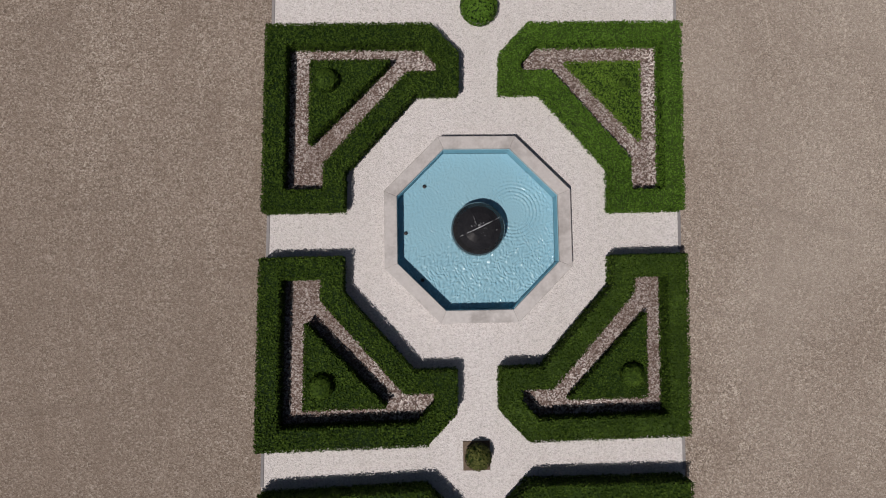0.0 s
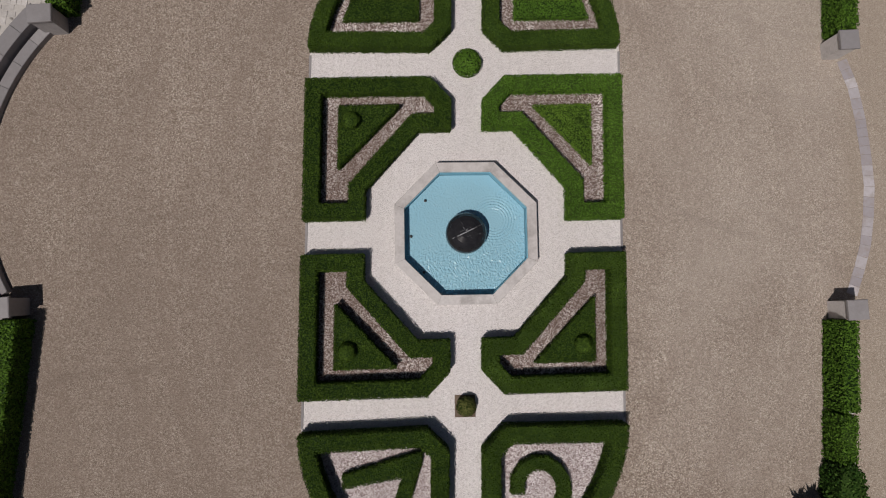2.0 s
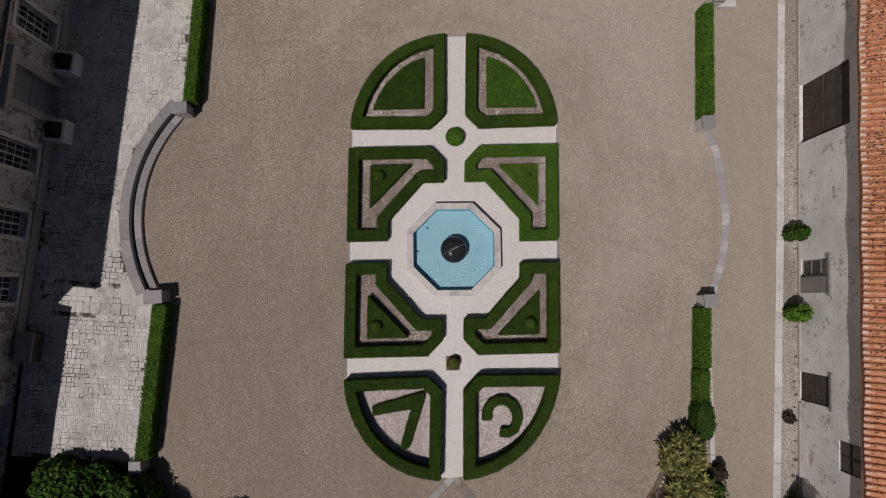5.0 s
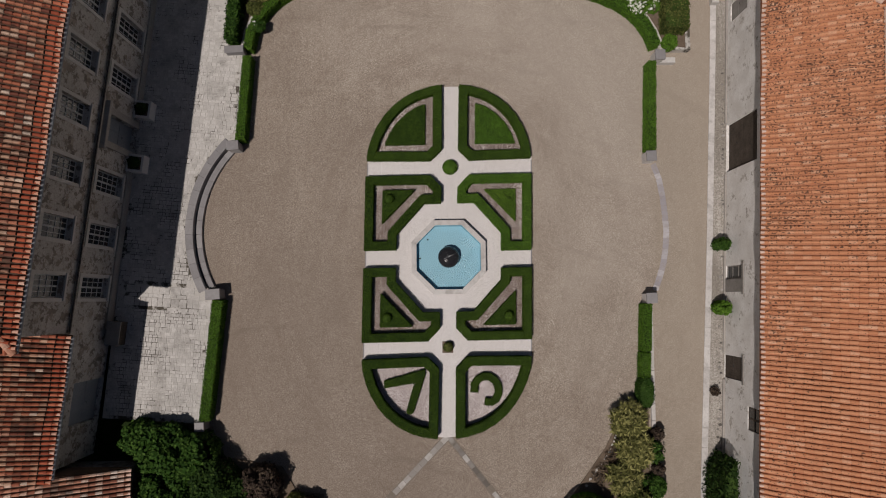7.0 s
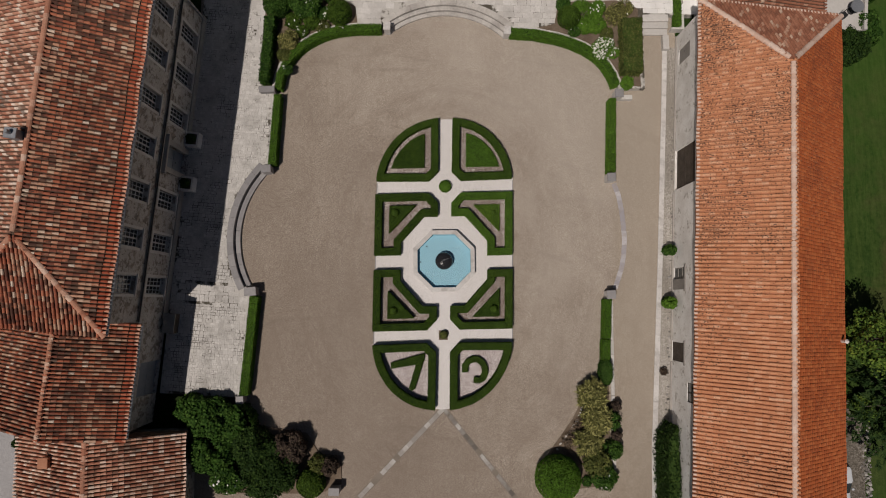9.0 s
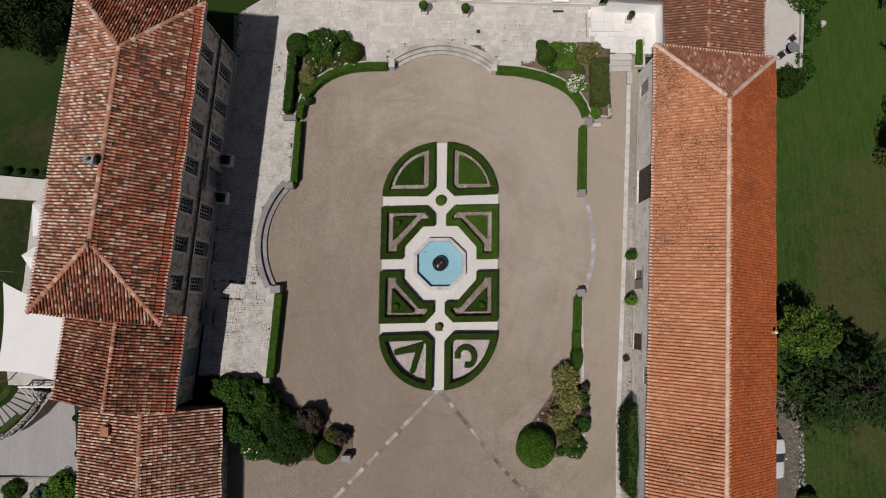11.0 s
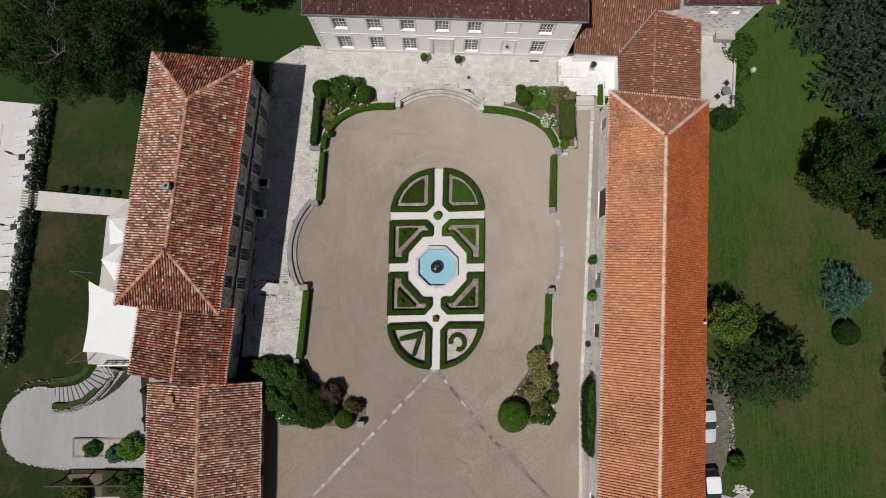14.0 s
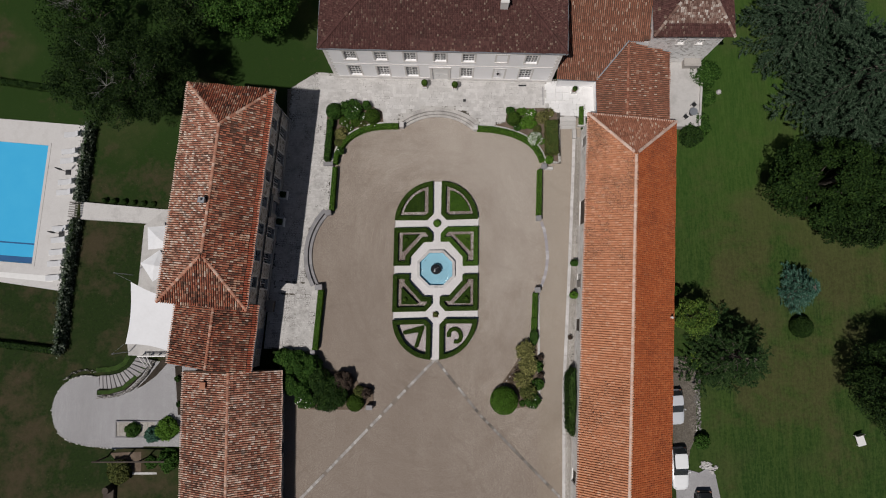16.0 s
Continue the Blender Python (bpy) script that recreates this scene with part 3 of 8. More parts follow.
def inside(x, y, poly):
    """Which of the points lie in the polygon."""
    x, y = np.asarray(x, float), np.asarray(y, float)
    hit = np.zeros(x.shape, bool)
    for (x0, y0), (x1, y1) in zip(poly, poly[1:] + poly[:1]):
        if y0 != y1:
            cross = ((y0 > y) != (y1 > y)) & (x < (x1 - x0) * (y - y0) / (y1 - y0) + x0)
            hit ^= cross
    return hit


def mesh_of(name, geo, material):
    me = bpy.data.meshes.new(name)
    me.from_pydata(geo.v, [], geo.f)
    me.update()
    if material:
        me.materials.append(material)
    return me


def part(name, geo, material, parent=None, label="", kind=""):
    """One mesh object, under a thing or a part."""
    ob = new(name, mesh_of(name, geo, material))
    ob.parent = parent
    return tagged(ob, label, kind=kind)


def thing(name, label, category, at=None, group="", kind=""):
    """An empty that parents the parts of one thing."""
    ob = new(name)
    ob.empty_display_size = 0.2
    if at is not None:
        ob.matrix_basis = at
    return tagged(ob, label, category, group, kind)


def solid(name, geo, material, label, category, group="", kind="", at=None):
    """A thing of one mesh."""
    ob = part(name, geo, material)
    if at is not None:
        ob.matrix_basis = at
    return tagged(ob, label, category, group, kind)


def quads_object(name, quads, material, parent=None, label="", kind=""):
    """Many loose quads (n, 4, 3) as one mesh."""
    n = len(quads)
    me = bpy.data.meshes.new(name)
    me.vertices.add(4 * n)
    me.vertices.foreach_set("co", np.asarray(quads, np.float32).ravel())
    me.loops.add(4 * n)
    me.loops.foreach_set("vertex_index", np.arange(4 * n, dtype=np.int32))
    me.polygons.add(n)
    me.polygons.foreach_set("loop_start", np.arange(0, 4 * n, 4, dtype=np.int32))
    me.update(calc_edges=True)
    me.materials.append(material)
    ob = new(name, me)
    ob.parent = parent
    return tagged(ob, label, kind=kind)


RNG = np.random.default_rng(7)


def leaf_quads(points, normals, size, spread=0.7, long=1.6):
    """A leaf at every point, about square to its normal, tilted at random."""
    n = len(points)
    if n == 0:
        return np.zeros((0, 4, 3))
    nor = np.asarray(normals, float) + RNG.normal(0, spread, (n, 3))
    nor /= np.linalg.norm(nor, axis=1)[:, None] + 1e-9
    a = np.cross(nor, RNG.normal(0, 1, (n, 3)))
    a /= np.linalg.norm(a, axis=1)[:, None] + 1e-9
    b = np.cross(nor, a)
    s = size * RNG.uniform(0.6, 1.35, (n, 1))
    p = np.asarray(points, float)
    return np.stack([p - a * s * long / 2, p + b * s / 2, p + a * s * long / 2, p - b * s / 2], 1)


def scatter_region(outer, holes, density):
    """Random points in a polygon with holes."""
    xs, ys = zip(*outer)
    box = (max(xs) - min(xs)) * (max(ys) - min(ys))
    n = int(box * density)
    x, y = RNG.uniform(min(xs), max(xs), n), RNG.uniform(min(ys), max(ys), n)
    ok = inside(x, y, outer)
    for h in holes:
        ok &= ~inside(x, y, h)
    return x[ok], y[ok]


def scatter_sides(poly, z0, z1, density, out=1.0):
    pts, nor = [], []
    for (x0, y0), (x1, y1) in zip(poly, poly[1:] + poly[:1]):
        length = math.hypot(x1 - x0, y1 - y0)
        if length < 1e-6:
            continue
        n = int(length * (z1 - z0) * density)
        u, w = RNG.uniform(0, 1, n), RNG.uniform(0, 1, n)
        pts.append(np.stack([x0 + (x1 - x0) * u, y0 + (y1 - y0) * u, z0 + (z1 - z0) * w], 1))
        nor.append(np.tile([(y1 - y0) / length * out, -(x1 - x0) / length * out, 0.25], (n, 1)))
    return np.concatenate(pts), np.concatenate(nor)


def ring_geo(outer, holes, z0, z1):
    """A block over a polygon with holes."""
    bm = bmesh.new()
    g = Geo()
    edges = []
    for loop in (outer, *holes):
        vs = [bm.verts.new((x, y, z1)) for x, y in loop]
        edges += [bm.edges.new((a, b)) for a, b in zip(vs, vs[1:] + vs[:1])]
        n = len(loop)
        g.add([(x, y, z) for z in (z0, z1) for x, y in loop], [(i, (i + 1) % n, n + (i + 1) % n, n + i) for i in range(n)])
    bmesh.ops.triangle_fill(bm, use_beauty=True, edges=edges, normal=(0, 0, 1))
    bm.verts.index_update()
    g.add([v.co for v in bm.verts], [[v.index for v in f.verts] for f in bm.faces])
    bm.free()
    return g


def wavy(x, y, k=1.0):
    return 0.5 * np.sin(1.9 * x * k + 0.7) * np.cos(2.3 * y * k + 1.1) + 0.5 * np.sin(5.1 * x * k + 3.1 * y * k)


def hedge(outer, holes=(), z0=0.0, z1=0.45, leaf=0.031, density=1900, material=None, label="low clipped box hedge bordering a garden bed", category="hedge", group="", name="hedge", rough=0.02):
    """A clipped hedge: a solid inner block, coloured dark as the shade inside, with leaves over its top and sides."""
    material = material or M_BOX
    outer = ccw(outer)
    holes = [ccw(h) for h in holes]
    ob = thing(name, label, category, group=group)
    # darker block under the leaves stands for the shade inside the hedge
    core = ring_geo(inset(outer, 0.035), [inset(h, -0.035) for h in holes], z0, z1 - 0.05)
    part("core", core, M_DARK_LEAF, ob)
    x, y = scatter_region(outer, holes, density)
    top = np.stack([x, y, z1 - 0.02 + rough * wavy(x, y) + RNG.normal(0, rough * 0.7, len(x))], 1)
    q = [leaf_quads(top, np.tile([0, 0, 1.0], (len(x), 1)), leaf)]
    for loop, out in ((outer, 1.0), *((h, -1.0) for h in holes)):
        p, nn = scatter_sides(loop, z0 + 0.01, z1, density * 0.8, out)
        p[:, :2] += nn[:, :2] * RNG.normal(0, rough * 0.8, (len(p), 1))
        q.append(leaf_quads(p, nn, leaf))
    quads_object("foliage", np.concatenate(q), material, ob)
    return ob


def blob_points(n, centre, radii, flat=0.35, lumps=7, seed=0, shell=0.75):
    """Points through the outer part of a lumpy crown, with outward normals."""
    r = np.random.default_rng(seed)
    d = r.normal(0, 1, (n, 3))
    d /= np.linalg.norm(d, axis=1)[:, None]
    d[:, 2] = np.where(d[:, 2] < -flat, -d[:, 2], d[:, 2])
    lump = np.zeros(n)
    for _ in range(lumps):
        c = r.normal(0, 1, 3)
        c /= np.linalg.norm(c)
        lump += r.uniform(0.1, 0.32) * np.maximum(0, d @ c - 0.45) / 0.55
    lump -= lump.mean()
    rad = (1 + lump) * (shell + (1 - shell) * r.uniform(0, 1, n) ** 0.5)
    return np.asarray(centre) + d * rad[:, None] * np.asarray(radii), d / np.asarray(radii)


def ball_bush(name, x, y, z, radius, material, label, height=None, leaf=0.05, density=700, lumps=0, group="", flowers=0, category="shrub", flat=0.6):
    """A round clipped or loose shrub, resting on the ground at z."""
    height = height or 2 * radius
    ob = thing(name, label, category, pose(x, y, z), group)
    rz = height / (1 + flat)
    centre = (0, 0, height - rz)
    # dark filling paints the shade behind the outer leaves
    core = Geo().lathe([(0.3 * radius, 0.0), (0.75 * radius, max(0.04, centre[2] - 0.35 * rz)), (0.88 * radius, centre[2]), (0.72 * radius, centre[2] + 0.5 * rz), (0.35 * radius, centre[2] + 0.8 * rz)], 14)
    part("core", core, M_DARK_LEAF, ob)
    n = int(density * 4 * math.pi * radius * rz * 0.7)
    seed = int(abs(x * 131 + y * 57) * 10) % 10000
    p, d = blob_points(n, centre, (radius, radius, rz), flat, lumps, seed, 0.93 if lumps == 0 else 0.78)
    p[:, 2] = np.maximum(p[:, 2], 0.02)
    quads_object("foliage", leaf_quads(p, d, leaf), material, ob)
    if flowers:
        p, d = blob_points(flowers, centre, (radius * 1.03, radius * 1.03, rz * 1.05), 0.1, lumps, seed, 0.97)
        quads_object("blossom", leaf_quads(p, d, 0.11, 0.4, 1.0), M_FLOWER, ob, "white blossom")
    return ob


def tree(name, x, y, z, height, radii, material, label, trunk=0.25, leaf=0.16, leaves=9000, clumps=60, clump=1.1, seed=1, bare=0, low=0.35, group="", lean=(0, 0), flat=1.0):
    """A broadleaf tree: trunk, limbs, and a crown of leaf clumps with gaps."""
    r = np.random.default_rng(seed)
    ob = thing(name, label, "tree", pose(x, y, z), group)
    base = height * low
    top = Vector((lean[0], lean[1], height * 0.8))
    part("trunk", Geo().tube([(0, 0, -0.4), (lean[0] * 0.2, lean[1] * 0.2, base * 0.5), (lean[0] * 0.5, lean[1] * 0.5, base), tuple(top)], [trunk * 1.3, trunk, trunk * 0.8, trunk * 0.2], 8), M_BARK, ob)
    cz = base + (height - base) * 0.5
    rz = (height - base) * 0.5
    limbs = Geo()
    pts, nor = [], []
    per = leaves // clumps
    for k in range(clumps):
        d = r.normal(0, 1, 3)
        d /= np.linalg.norm(d)
        rad = r.uniform(0.35, 1.0) ** 0.6
        c = np.array([lean[0] * 0.7 + d[0] * radii[0] * rad, lean[1] * 0.7 + d[1] * radii[1] * rad, cz + d[2] * rz * rad])
        if k < 26:
            s = base * r.uniform(0.7, 1.3)
            limbs.tube([(lean[0] * 0.4, lean[1] * 0.4, s), ((c[0] + lean[0] * 0.4) / 2, (c[1] + lean[1] * 0.4) / 2, (c[2] + s) / 2 + 0.4), tuple(c)], [trunk * 0.4, trunk * 0.2, trunk * 0.05], 5)
        cs = clump * r.uniform(0.6, 1.3)
        g = r.normal(0, 1, (per, 3))
        g /= np.linalg.norm(g, axis=1)[:, None]
        g *= r.uniform(0.35, 1, (per, 1)) ** 0.5
        pts.append(c + g * [cs, cs, cs * 0.6 * flat])
        nor.append(g + [0, 0, 0.5])
    part("branch", limbs, M_BARK, ob)
    quads_object("crown", leaf_quads(np.concatenate(pts), np.concatenate(nor), leaf, 0.6), material, ob)
    if bare:
        for k in range(bare):
            dead = Geo()
            a = r.uniform(0, 2 * math.pi)
            rad = r.uniform(0.05, 0.5)
            p0 = Vector((lean[0] * 0.7 + math.cos(a) * radii[0] * rad, lean[1] * 0.7 + math.sin(a) * radii[1] * rad, height * r.uniform(0.75, 0.9)))
            for _ in range(10):
                b = r.uniform(0, 2 * math.pi)
                length = r.uniform(0.8, 2.2)
                mid = p0 + Vector((math.cos(b), math.sin(b), 0.5)) * length * 0.5
                tip = p0 + Vector((math.cos(b + r.uniform(-0.5, 0.5)), math.sin(b + r.uniform(-0.5, 0.5)), 0.7)) * length
                dead.tube([p0, mid, tip], [0.02, 0.014, 0.006], 4)
                dead.tube([mid, mid + Vector((math.cos(b + 0.9), math.sin(b + 0.9), 0.5)) * length * 0.4], [0.016, 0.007], 4)
                dead.tube([mid, mid + Vector((math.cos(b - 0.8), math.sin(b - 0.8), 0.4)) * length * 0.5], [0.016, 0.006], 4)
            part("dead_branch", dead, M_DEAD_WOOD, ob, "bleached bare branch")
    return ob


def twig_quads(p, d, length, width, r):
    """Narrow flat sprays that start at p and run along d."""
    n = len(p)
    side = np.cross(d, [0, 0, 1.0]) + r.normal(0, 0.25, (n, 3))
    side /= np.linalg.norm(side, axis=1)[:, None] + 1e-9
    length, w = length[:, None], (width * r.uniform(0.6, 1.3, n))[:, None]
    mid = p + d * length * 0.45
    return np.stack([p, mid + side * w / 2, p + d * length, mid - side * w / 2], 1)


def conifer(name, x, y, z, height, radius, material, label, seed=1, tiers=15, per=11, twig=0.55, width=0.13, dense=34, droop=0.25, trunk=0.3, top=0.06, ragged=0.35):
    """A conifer: whorls of drooping branches, feathered with flat needle sprays."""
    r = np.random.default_rng(seed)
    ob = thing(name, label, "tree", pose(x, y, z))
    part("trunk", Geo().tube([(0, 0, -0.4), (0, 0, height * 0.5), (0, 0, height * 0.98)], [trunk, trunk * 0.6, 0.03], 8), M_BARK, ob)
    limbs = Geo()
    quads = []
    for k in range(tiers):
        f = k / (tiers - 1)
        reach = radius * ((1 - f) ** 0.8 + top)
        count = max(5, int(per * (1 - 0.45 * f)))
        for i in range(count):
            a = 2 * math.pi * (i + r.uniform(-0.4, 0.4)) / count + k * 0.7
            h = height * (0.1 + 0.88 * f) + r.normal(0, 0.25)
            length = max(0.35, reach * r.uniform(1 - ragged, 1.12))
            d = np.array([math.cos(a), math.sin(a), 0.0])
            side = np.array([-math.sin(a), math.cos(a), 0.0])
            rise = length * 0.14
            limbs.tube([(0, 0, h), tuple(d * length * 0.5 + [0, 0, h + rise * 0.6]), tuple(d * length + [0, 0, h - droop * length * 0.5])], [0.05 + 0.04 * (1 - f), 0.035, 0.01], 4)
            # side boughs along the branch, each feathered with sprays
            boughs = max(3, int(length * 2.2))
            for j in range(boughs):
                u0 = 0.25 + 0.75 * (j + r.uniform(0, 1)) / boughs
                s = 1 if j % 2 else -1
                run = length * 0.36 * (1.1 - u0) ** 0.6 * r.uniform(0.6, 1.2) + 0.25
                bd = d * 0.75 + side * s * r.uniform(0.5, 1.0) + [0, 0, -0.12 * r.uniform(0, 1.5)]
                bd /= np.linalg.norm(bd)
                m = max(5, int(dense * run * 0.5))
                t = r.uniform(0.0, 1.0, m)
                base = d * (u0 * length) + [0, 0, h + rise * math.sin(u0 * 2.2) - droop * length * 0.5 * u0 ** 2]
                p = base + bd * (t * run)[:, None] + r.normal(0, 0.04, (m, 3))
                td = bd + r.normal(0, 0.55, (m, 3)) * [1, 1, 0.6]
                td /= np.linalg.norm(td, axis=1)[:, None]
                quads.append(twig_quads(p, td, twig * r.uniform(0.5, 1.2, m), width, r))
    part("branch", limbs, M_BARK, ob)
    quads_object("crown", np.concatenate(quads), material, ob)
    return ob


def loose_shrub(name, x, y, z, radius, height, material, label, leaf=0.1, count=2200, seed=3, flowers=0, group=""):
    """An unclipped shrub: stems and clumps of leaves with an uneven outline."""
    r = np.random.default_rng(seed + int(abs(x * 17 + y * 31)))
    ob = thing(name, label, "shrub", pose(x, y, z), group)
    stems = Geo()
    pts, nor = [], []
    clumps = 26
    for k in range(clumps):
        a, e = r.uniform(0, 2 * math.pi), r.uniform(0, 1)
        rad = radius * math.sqrt(r.uniform(0.02, 1.0)) * 0.86
        hz = height * (0.98 - 0.5 * (rad / radius) ** 2) * r.uniform(0.75, 1.0)
        c = np.array([math.cos(a) * rad, math.sin(a) * rad, hz * 0.85])
        stems.tube([(c[0] * 0.15, c[1] * 0.15, 0), (c[0] * 0.6, c[1] * 0.6, hz * 0.5), tuple(c)], [0.035, 0.025, 0.01], 4)
        g = r.normal(0, 1, (count // clumps, 3))
        g /= np.linalg.norm(g, axis=1)[:, None]
        g *= r.uniform(0.3, 1, (len(g), 1)) ** 0.5
        pts.append(c + g * [radius * 0.34, radius * 0.34, height * 0.2])
        nor.append(g + [0, 0, 0.6])
    low = r.uniform(0, 2 * math.pi, count // 3)
    hh = r.uniform(0.03, 0.6, count // 3) * height
    pts.append(np.stack([np.cos(low) * radius * r.uniform(0.7, 0.98, len(low)), np.sin(low) * radius * r.uniform(0.7, 0.98, len(low)), hh], 1))
    nor.append(np.stack([np.cos(low), np.sin(low), 0.5 + 0 * low], 1))
    p, nn = np.concatenate(pts), np.concatenate(nor)
    p[:, 2] = np.maximum(p[:, 2], 0.02)
    part("stem", stems, M_BARK, ob)
    quads_object("foliage", leaf_quads(p, nn, leaf, 0.55), material, ob)
    if flowers:
        i = r.choice(len(p), flowers)
        quads_object("blossom", leaf_quads(p[i] + [0, 0, 0.06], nn[i], 0.15, 0.4, 1.0), M_FLOWER, ob, "white blossom")
    return ob

# ---- ground, court, terrace ----
HEIGHTS_X = [-3000, -60, -41, -33, -29, -25, 24.2, 26.4, 30, 45, 60, 3000]
HEIGHTS_Z = [-1.1, -1.05, -1.0, -0.75, -0.45, -0.15, -0.15, -0.95, -1.15, -2.3, -2.7, -2.7]


def ground_z(x, y):
    return float(np.interp(x, HEIGHTS_X, HEIGHTS_Z))


def build_ground():
    fine = [-58 + 1.5 * i for i in range(81)]
    xs = sorted([-2500, -900, -350, -150, -90, -70, *fine, 70, 90, 150, 350, 900, 2500, 24.2, 26.4])
    ys = [-2500, -900, -350, -150, -80, *[-50 + 2.5 * i for i in range(41)], 70, 100, 180, 400, 900, 2500]
    verts = []
    for y in ys:
        for x in xs:
            far = max(abs(x), abs(y))
            bump = 0.04 * math.sin(x * 0.31 + 1) * math.cos(y * 0.27) if (far < 90 and (x < -29 or x > 28)) else 0
            verts.append((x, y, ground_z(x, y) + bump))
    w = len(xs)
    faces = [(j * w + i, j * w + i + 1, (j + 1) * w + i + 1, (j + 1) * w + i) for j in range(len(ys) - 1) for i in range(w - 1)]
    solid("ground", Geo().add(verts, faces), M_GRASS, "mown green park lawn with dry patches around the estate", "lawn", kind="structure")


build_ground()
BASIN = [(0.05 + 2.1 * math.cos(math.pi / 8 + math.pi / 4 * k), 2.1 * math.sin(math.pi / 8 + math.pi / 4 * k)) for k in range(8)]
solid("court", ring_geo(ccw([(-17.6, -60), (14.4, -60), (15.0, -12), (16.9, 20), (16, 21), (-17, 21)]), [BASIN], -0.14, 0.0), M_GRAVEL, "tan gravel courtyard with faint tyre tracks", "courtyard", kind="structure")


def circle3(a, b, c):
    """Centre and radius of the circle through three points."""
    (ax, ay), (bx, by), (cx, cy) = a, b, c
    d = 2 * (ax * (by - cy) + bx * (cy - ay) + cx * (ay - by))
    ux = ((ax * ax + ay * ay) * (by - cy) + (bx * bx + by * by) * (cy - ay) + (cx * cx + cy * cy) * (ay - by)) / d
    uy = ((ax * ax + ay * ay) * (cx - bx) + (bx * bx + by * by) * (ax - cx) + (cx * cx + cy * cy) * (bx - ax)) / d
    return (ux, uy), math.hypot(ax - ux, ay - uy)


def arc_points(centre, radius, a0, a1, n):
    return [(centre[0] + radius * math.cos(a0 + (a1 - a0) * i / n), centre[1] + radius * math.sin(a0 + (a1 - a0) * i / n)) for i in range(n + 1)]


WEST_ARC = circle3((-11.94, 6.3), (-13.84, 1.94), (-13.07, -1.5))
NORTH_ARC = circle3((-3.55, 16.15), (0.41, 17.45), (4.45, 15.75))


def arc_angles(arc, p, q):
    (cx, cy), _ = arc
    a0, a1 = math.atan2(p[1] - cy, p[0] - cx), math.atan2(q[1] - cy, q[0] - cx)
    if a1 < a0 - math.pi:
        a1 += 2 * math.pi
    if a1 > a0 + math.pi:
        a1 -= 2 * math.pi
    return a0, a1


WA = arc_angles(WEST_ARC, (-11.94, 6.3), (-13.07, -1.5))
NA = arc_angles(NORTH_ARC, (4.45, 15.75), (-3.55, 16.15))
NW_CURVE = [(-10.96, 11.94), (-10.77, 12.96), (-10.45, 13.65), (-9.99, 14.26), (-9.45, 14.78), (-8.81, 15.2), (-8.05, 15.55), (-7.21, 15.81), (-5.8, 15.95), (-4.17, 15.95)]
NE_CURVE = [(4.8, 15.63), (6.5, 15.5), (8.0, 15.19), (8.95, 14.88), (9.78, 14.51), (10.55, 14.0), (11.15, 13.39), (11.55, 12.7), (11.82, 11.94)]


def offset_line(line, d):
    """A polyline moved to its left by d."""
    out = []
    for i, p in enumerate(line):
        a, b = Vector(line[max(i - 1, 0)]), Vector(line[min(i + 1, len(line) - 1)])
        t = (b - a).normalized()
        out.append((p[0] - t.y * d, p[1] + t.x * d))
    return out


def strip(line, d0, d1):
    return ccw(offset_line(line, d0) + offset_line(line, d1)[::-1])


TERRACE_Z = 0.45
TERRACE = ccw([(-18.9, -8.6), (-13.6, -8.95), (-13.0, -2.2), (-13.35, -1.6)]
              + arc_points(WEST_ARC[0], WEST_ARC[1] + 0.8, WA[1], WA[0], 14)
              + [(-12.1, 6.5), (-11.95, 7.0), (-11.6, 11.9)] + offset_line(NW_CURVE, 0.75)[1:-1] + [(-4.1, 16.6)]
              + arc_points(NORTH_ARC[0], NORTH_ARC[1] + 0.95, NA[1], NA[0], 14)
              + [(4.9, 16.3)] + offset_line(NE_CURVE, 0.75)[1:-1] + [(12.35, 11.9), (14.2, 11.9), (14.2, 17.2), (17.9, 17.2), (18.2, 21), (13.4, 21.7), (-11.5, 22.6), (-13.5, 22.8), (-16.4, 21.0)])
NW_BED = ccw(offset_line(NW_CURVE, 0.8)[:-1] + [(-6.0, 18.0), (-7.5, 18.9), (-9.5, 19.2), (-11.5, 18.9), (-12.3, 18.0), (-12.4, 12.0)])
NE_BED = ccw(offset_line(NE_CURVE, 0.8)[1:] + [(13.9, 12.0), (13.9, 17.7), (12.4, 18.3), (8.3, 18.2), (8.0, 16.6)])

terrace = part("terrace", Geo().prism(TERRACE, -0.05, TERRACE_Z - 0.009), M_JOINT)
tagged(terrace, "raised terrace paved in pale limestone round the court", "terrace", kind="structure")


def soil_bed(poly, z, label):
    g = ring_geo(poly, [], z - 0.1, z)
    solid("garden_bed", g, M_SOIL, label, "garden bed", kind="structure")


soil_bed(NW_BED, TERRACE_Z + 0.03, "bare soil bed planted with shrubs on the terrace")
soil_bed(NE_BED, TERRACE_Z + 0.03, "bare soil bed planted with shrubs and flowers on the terrace")


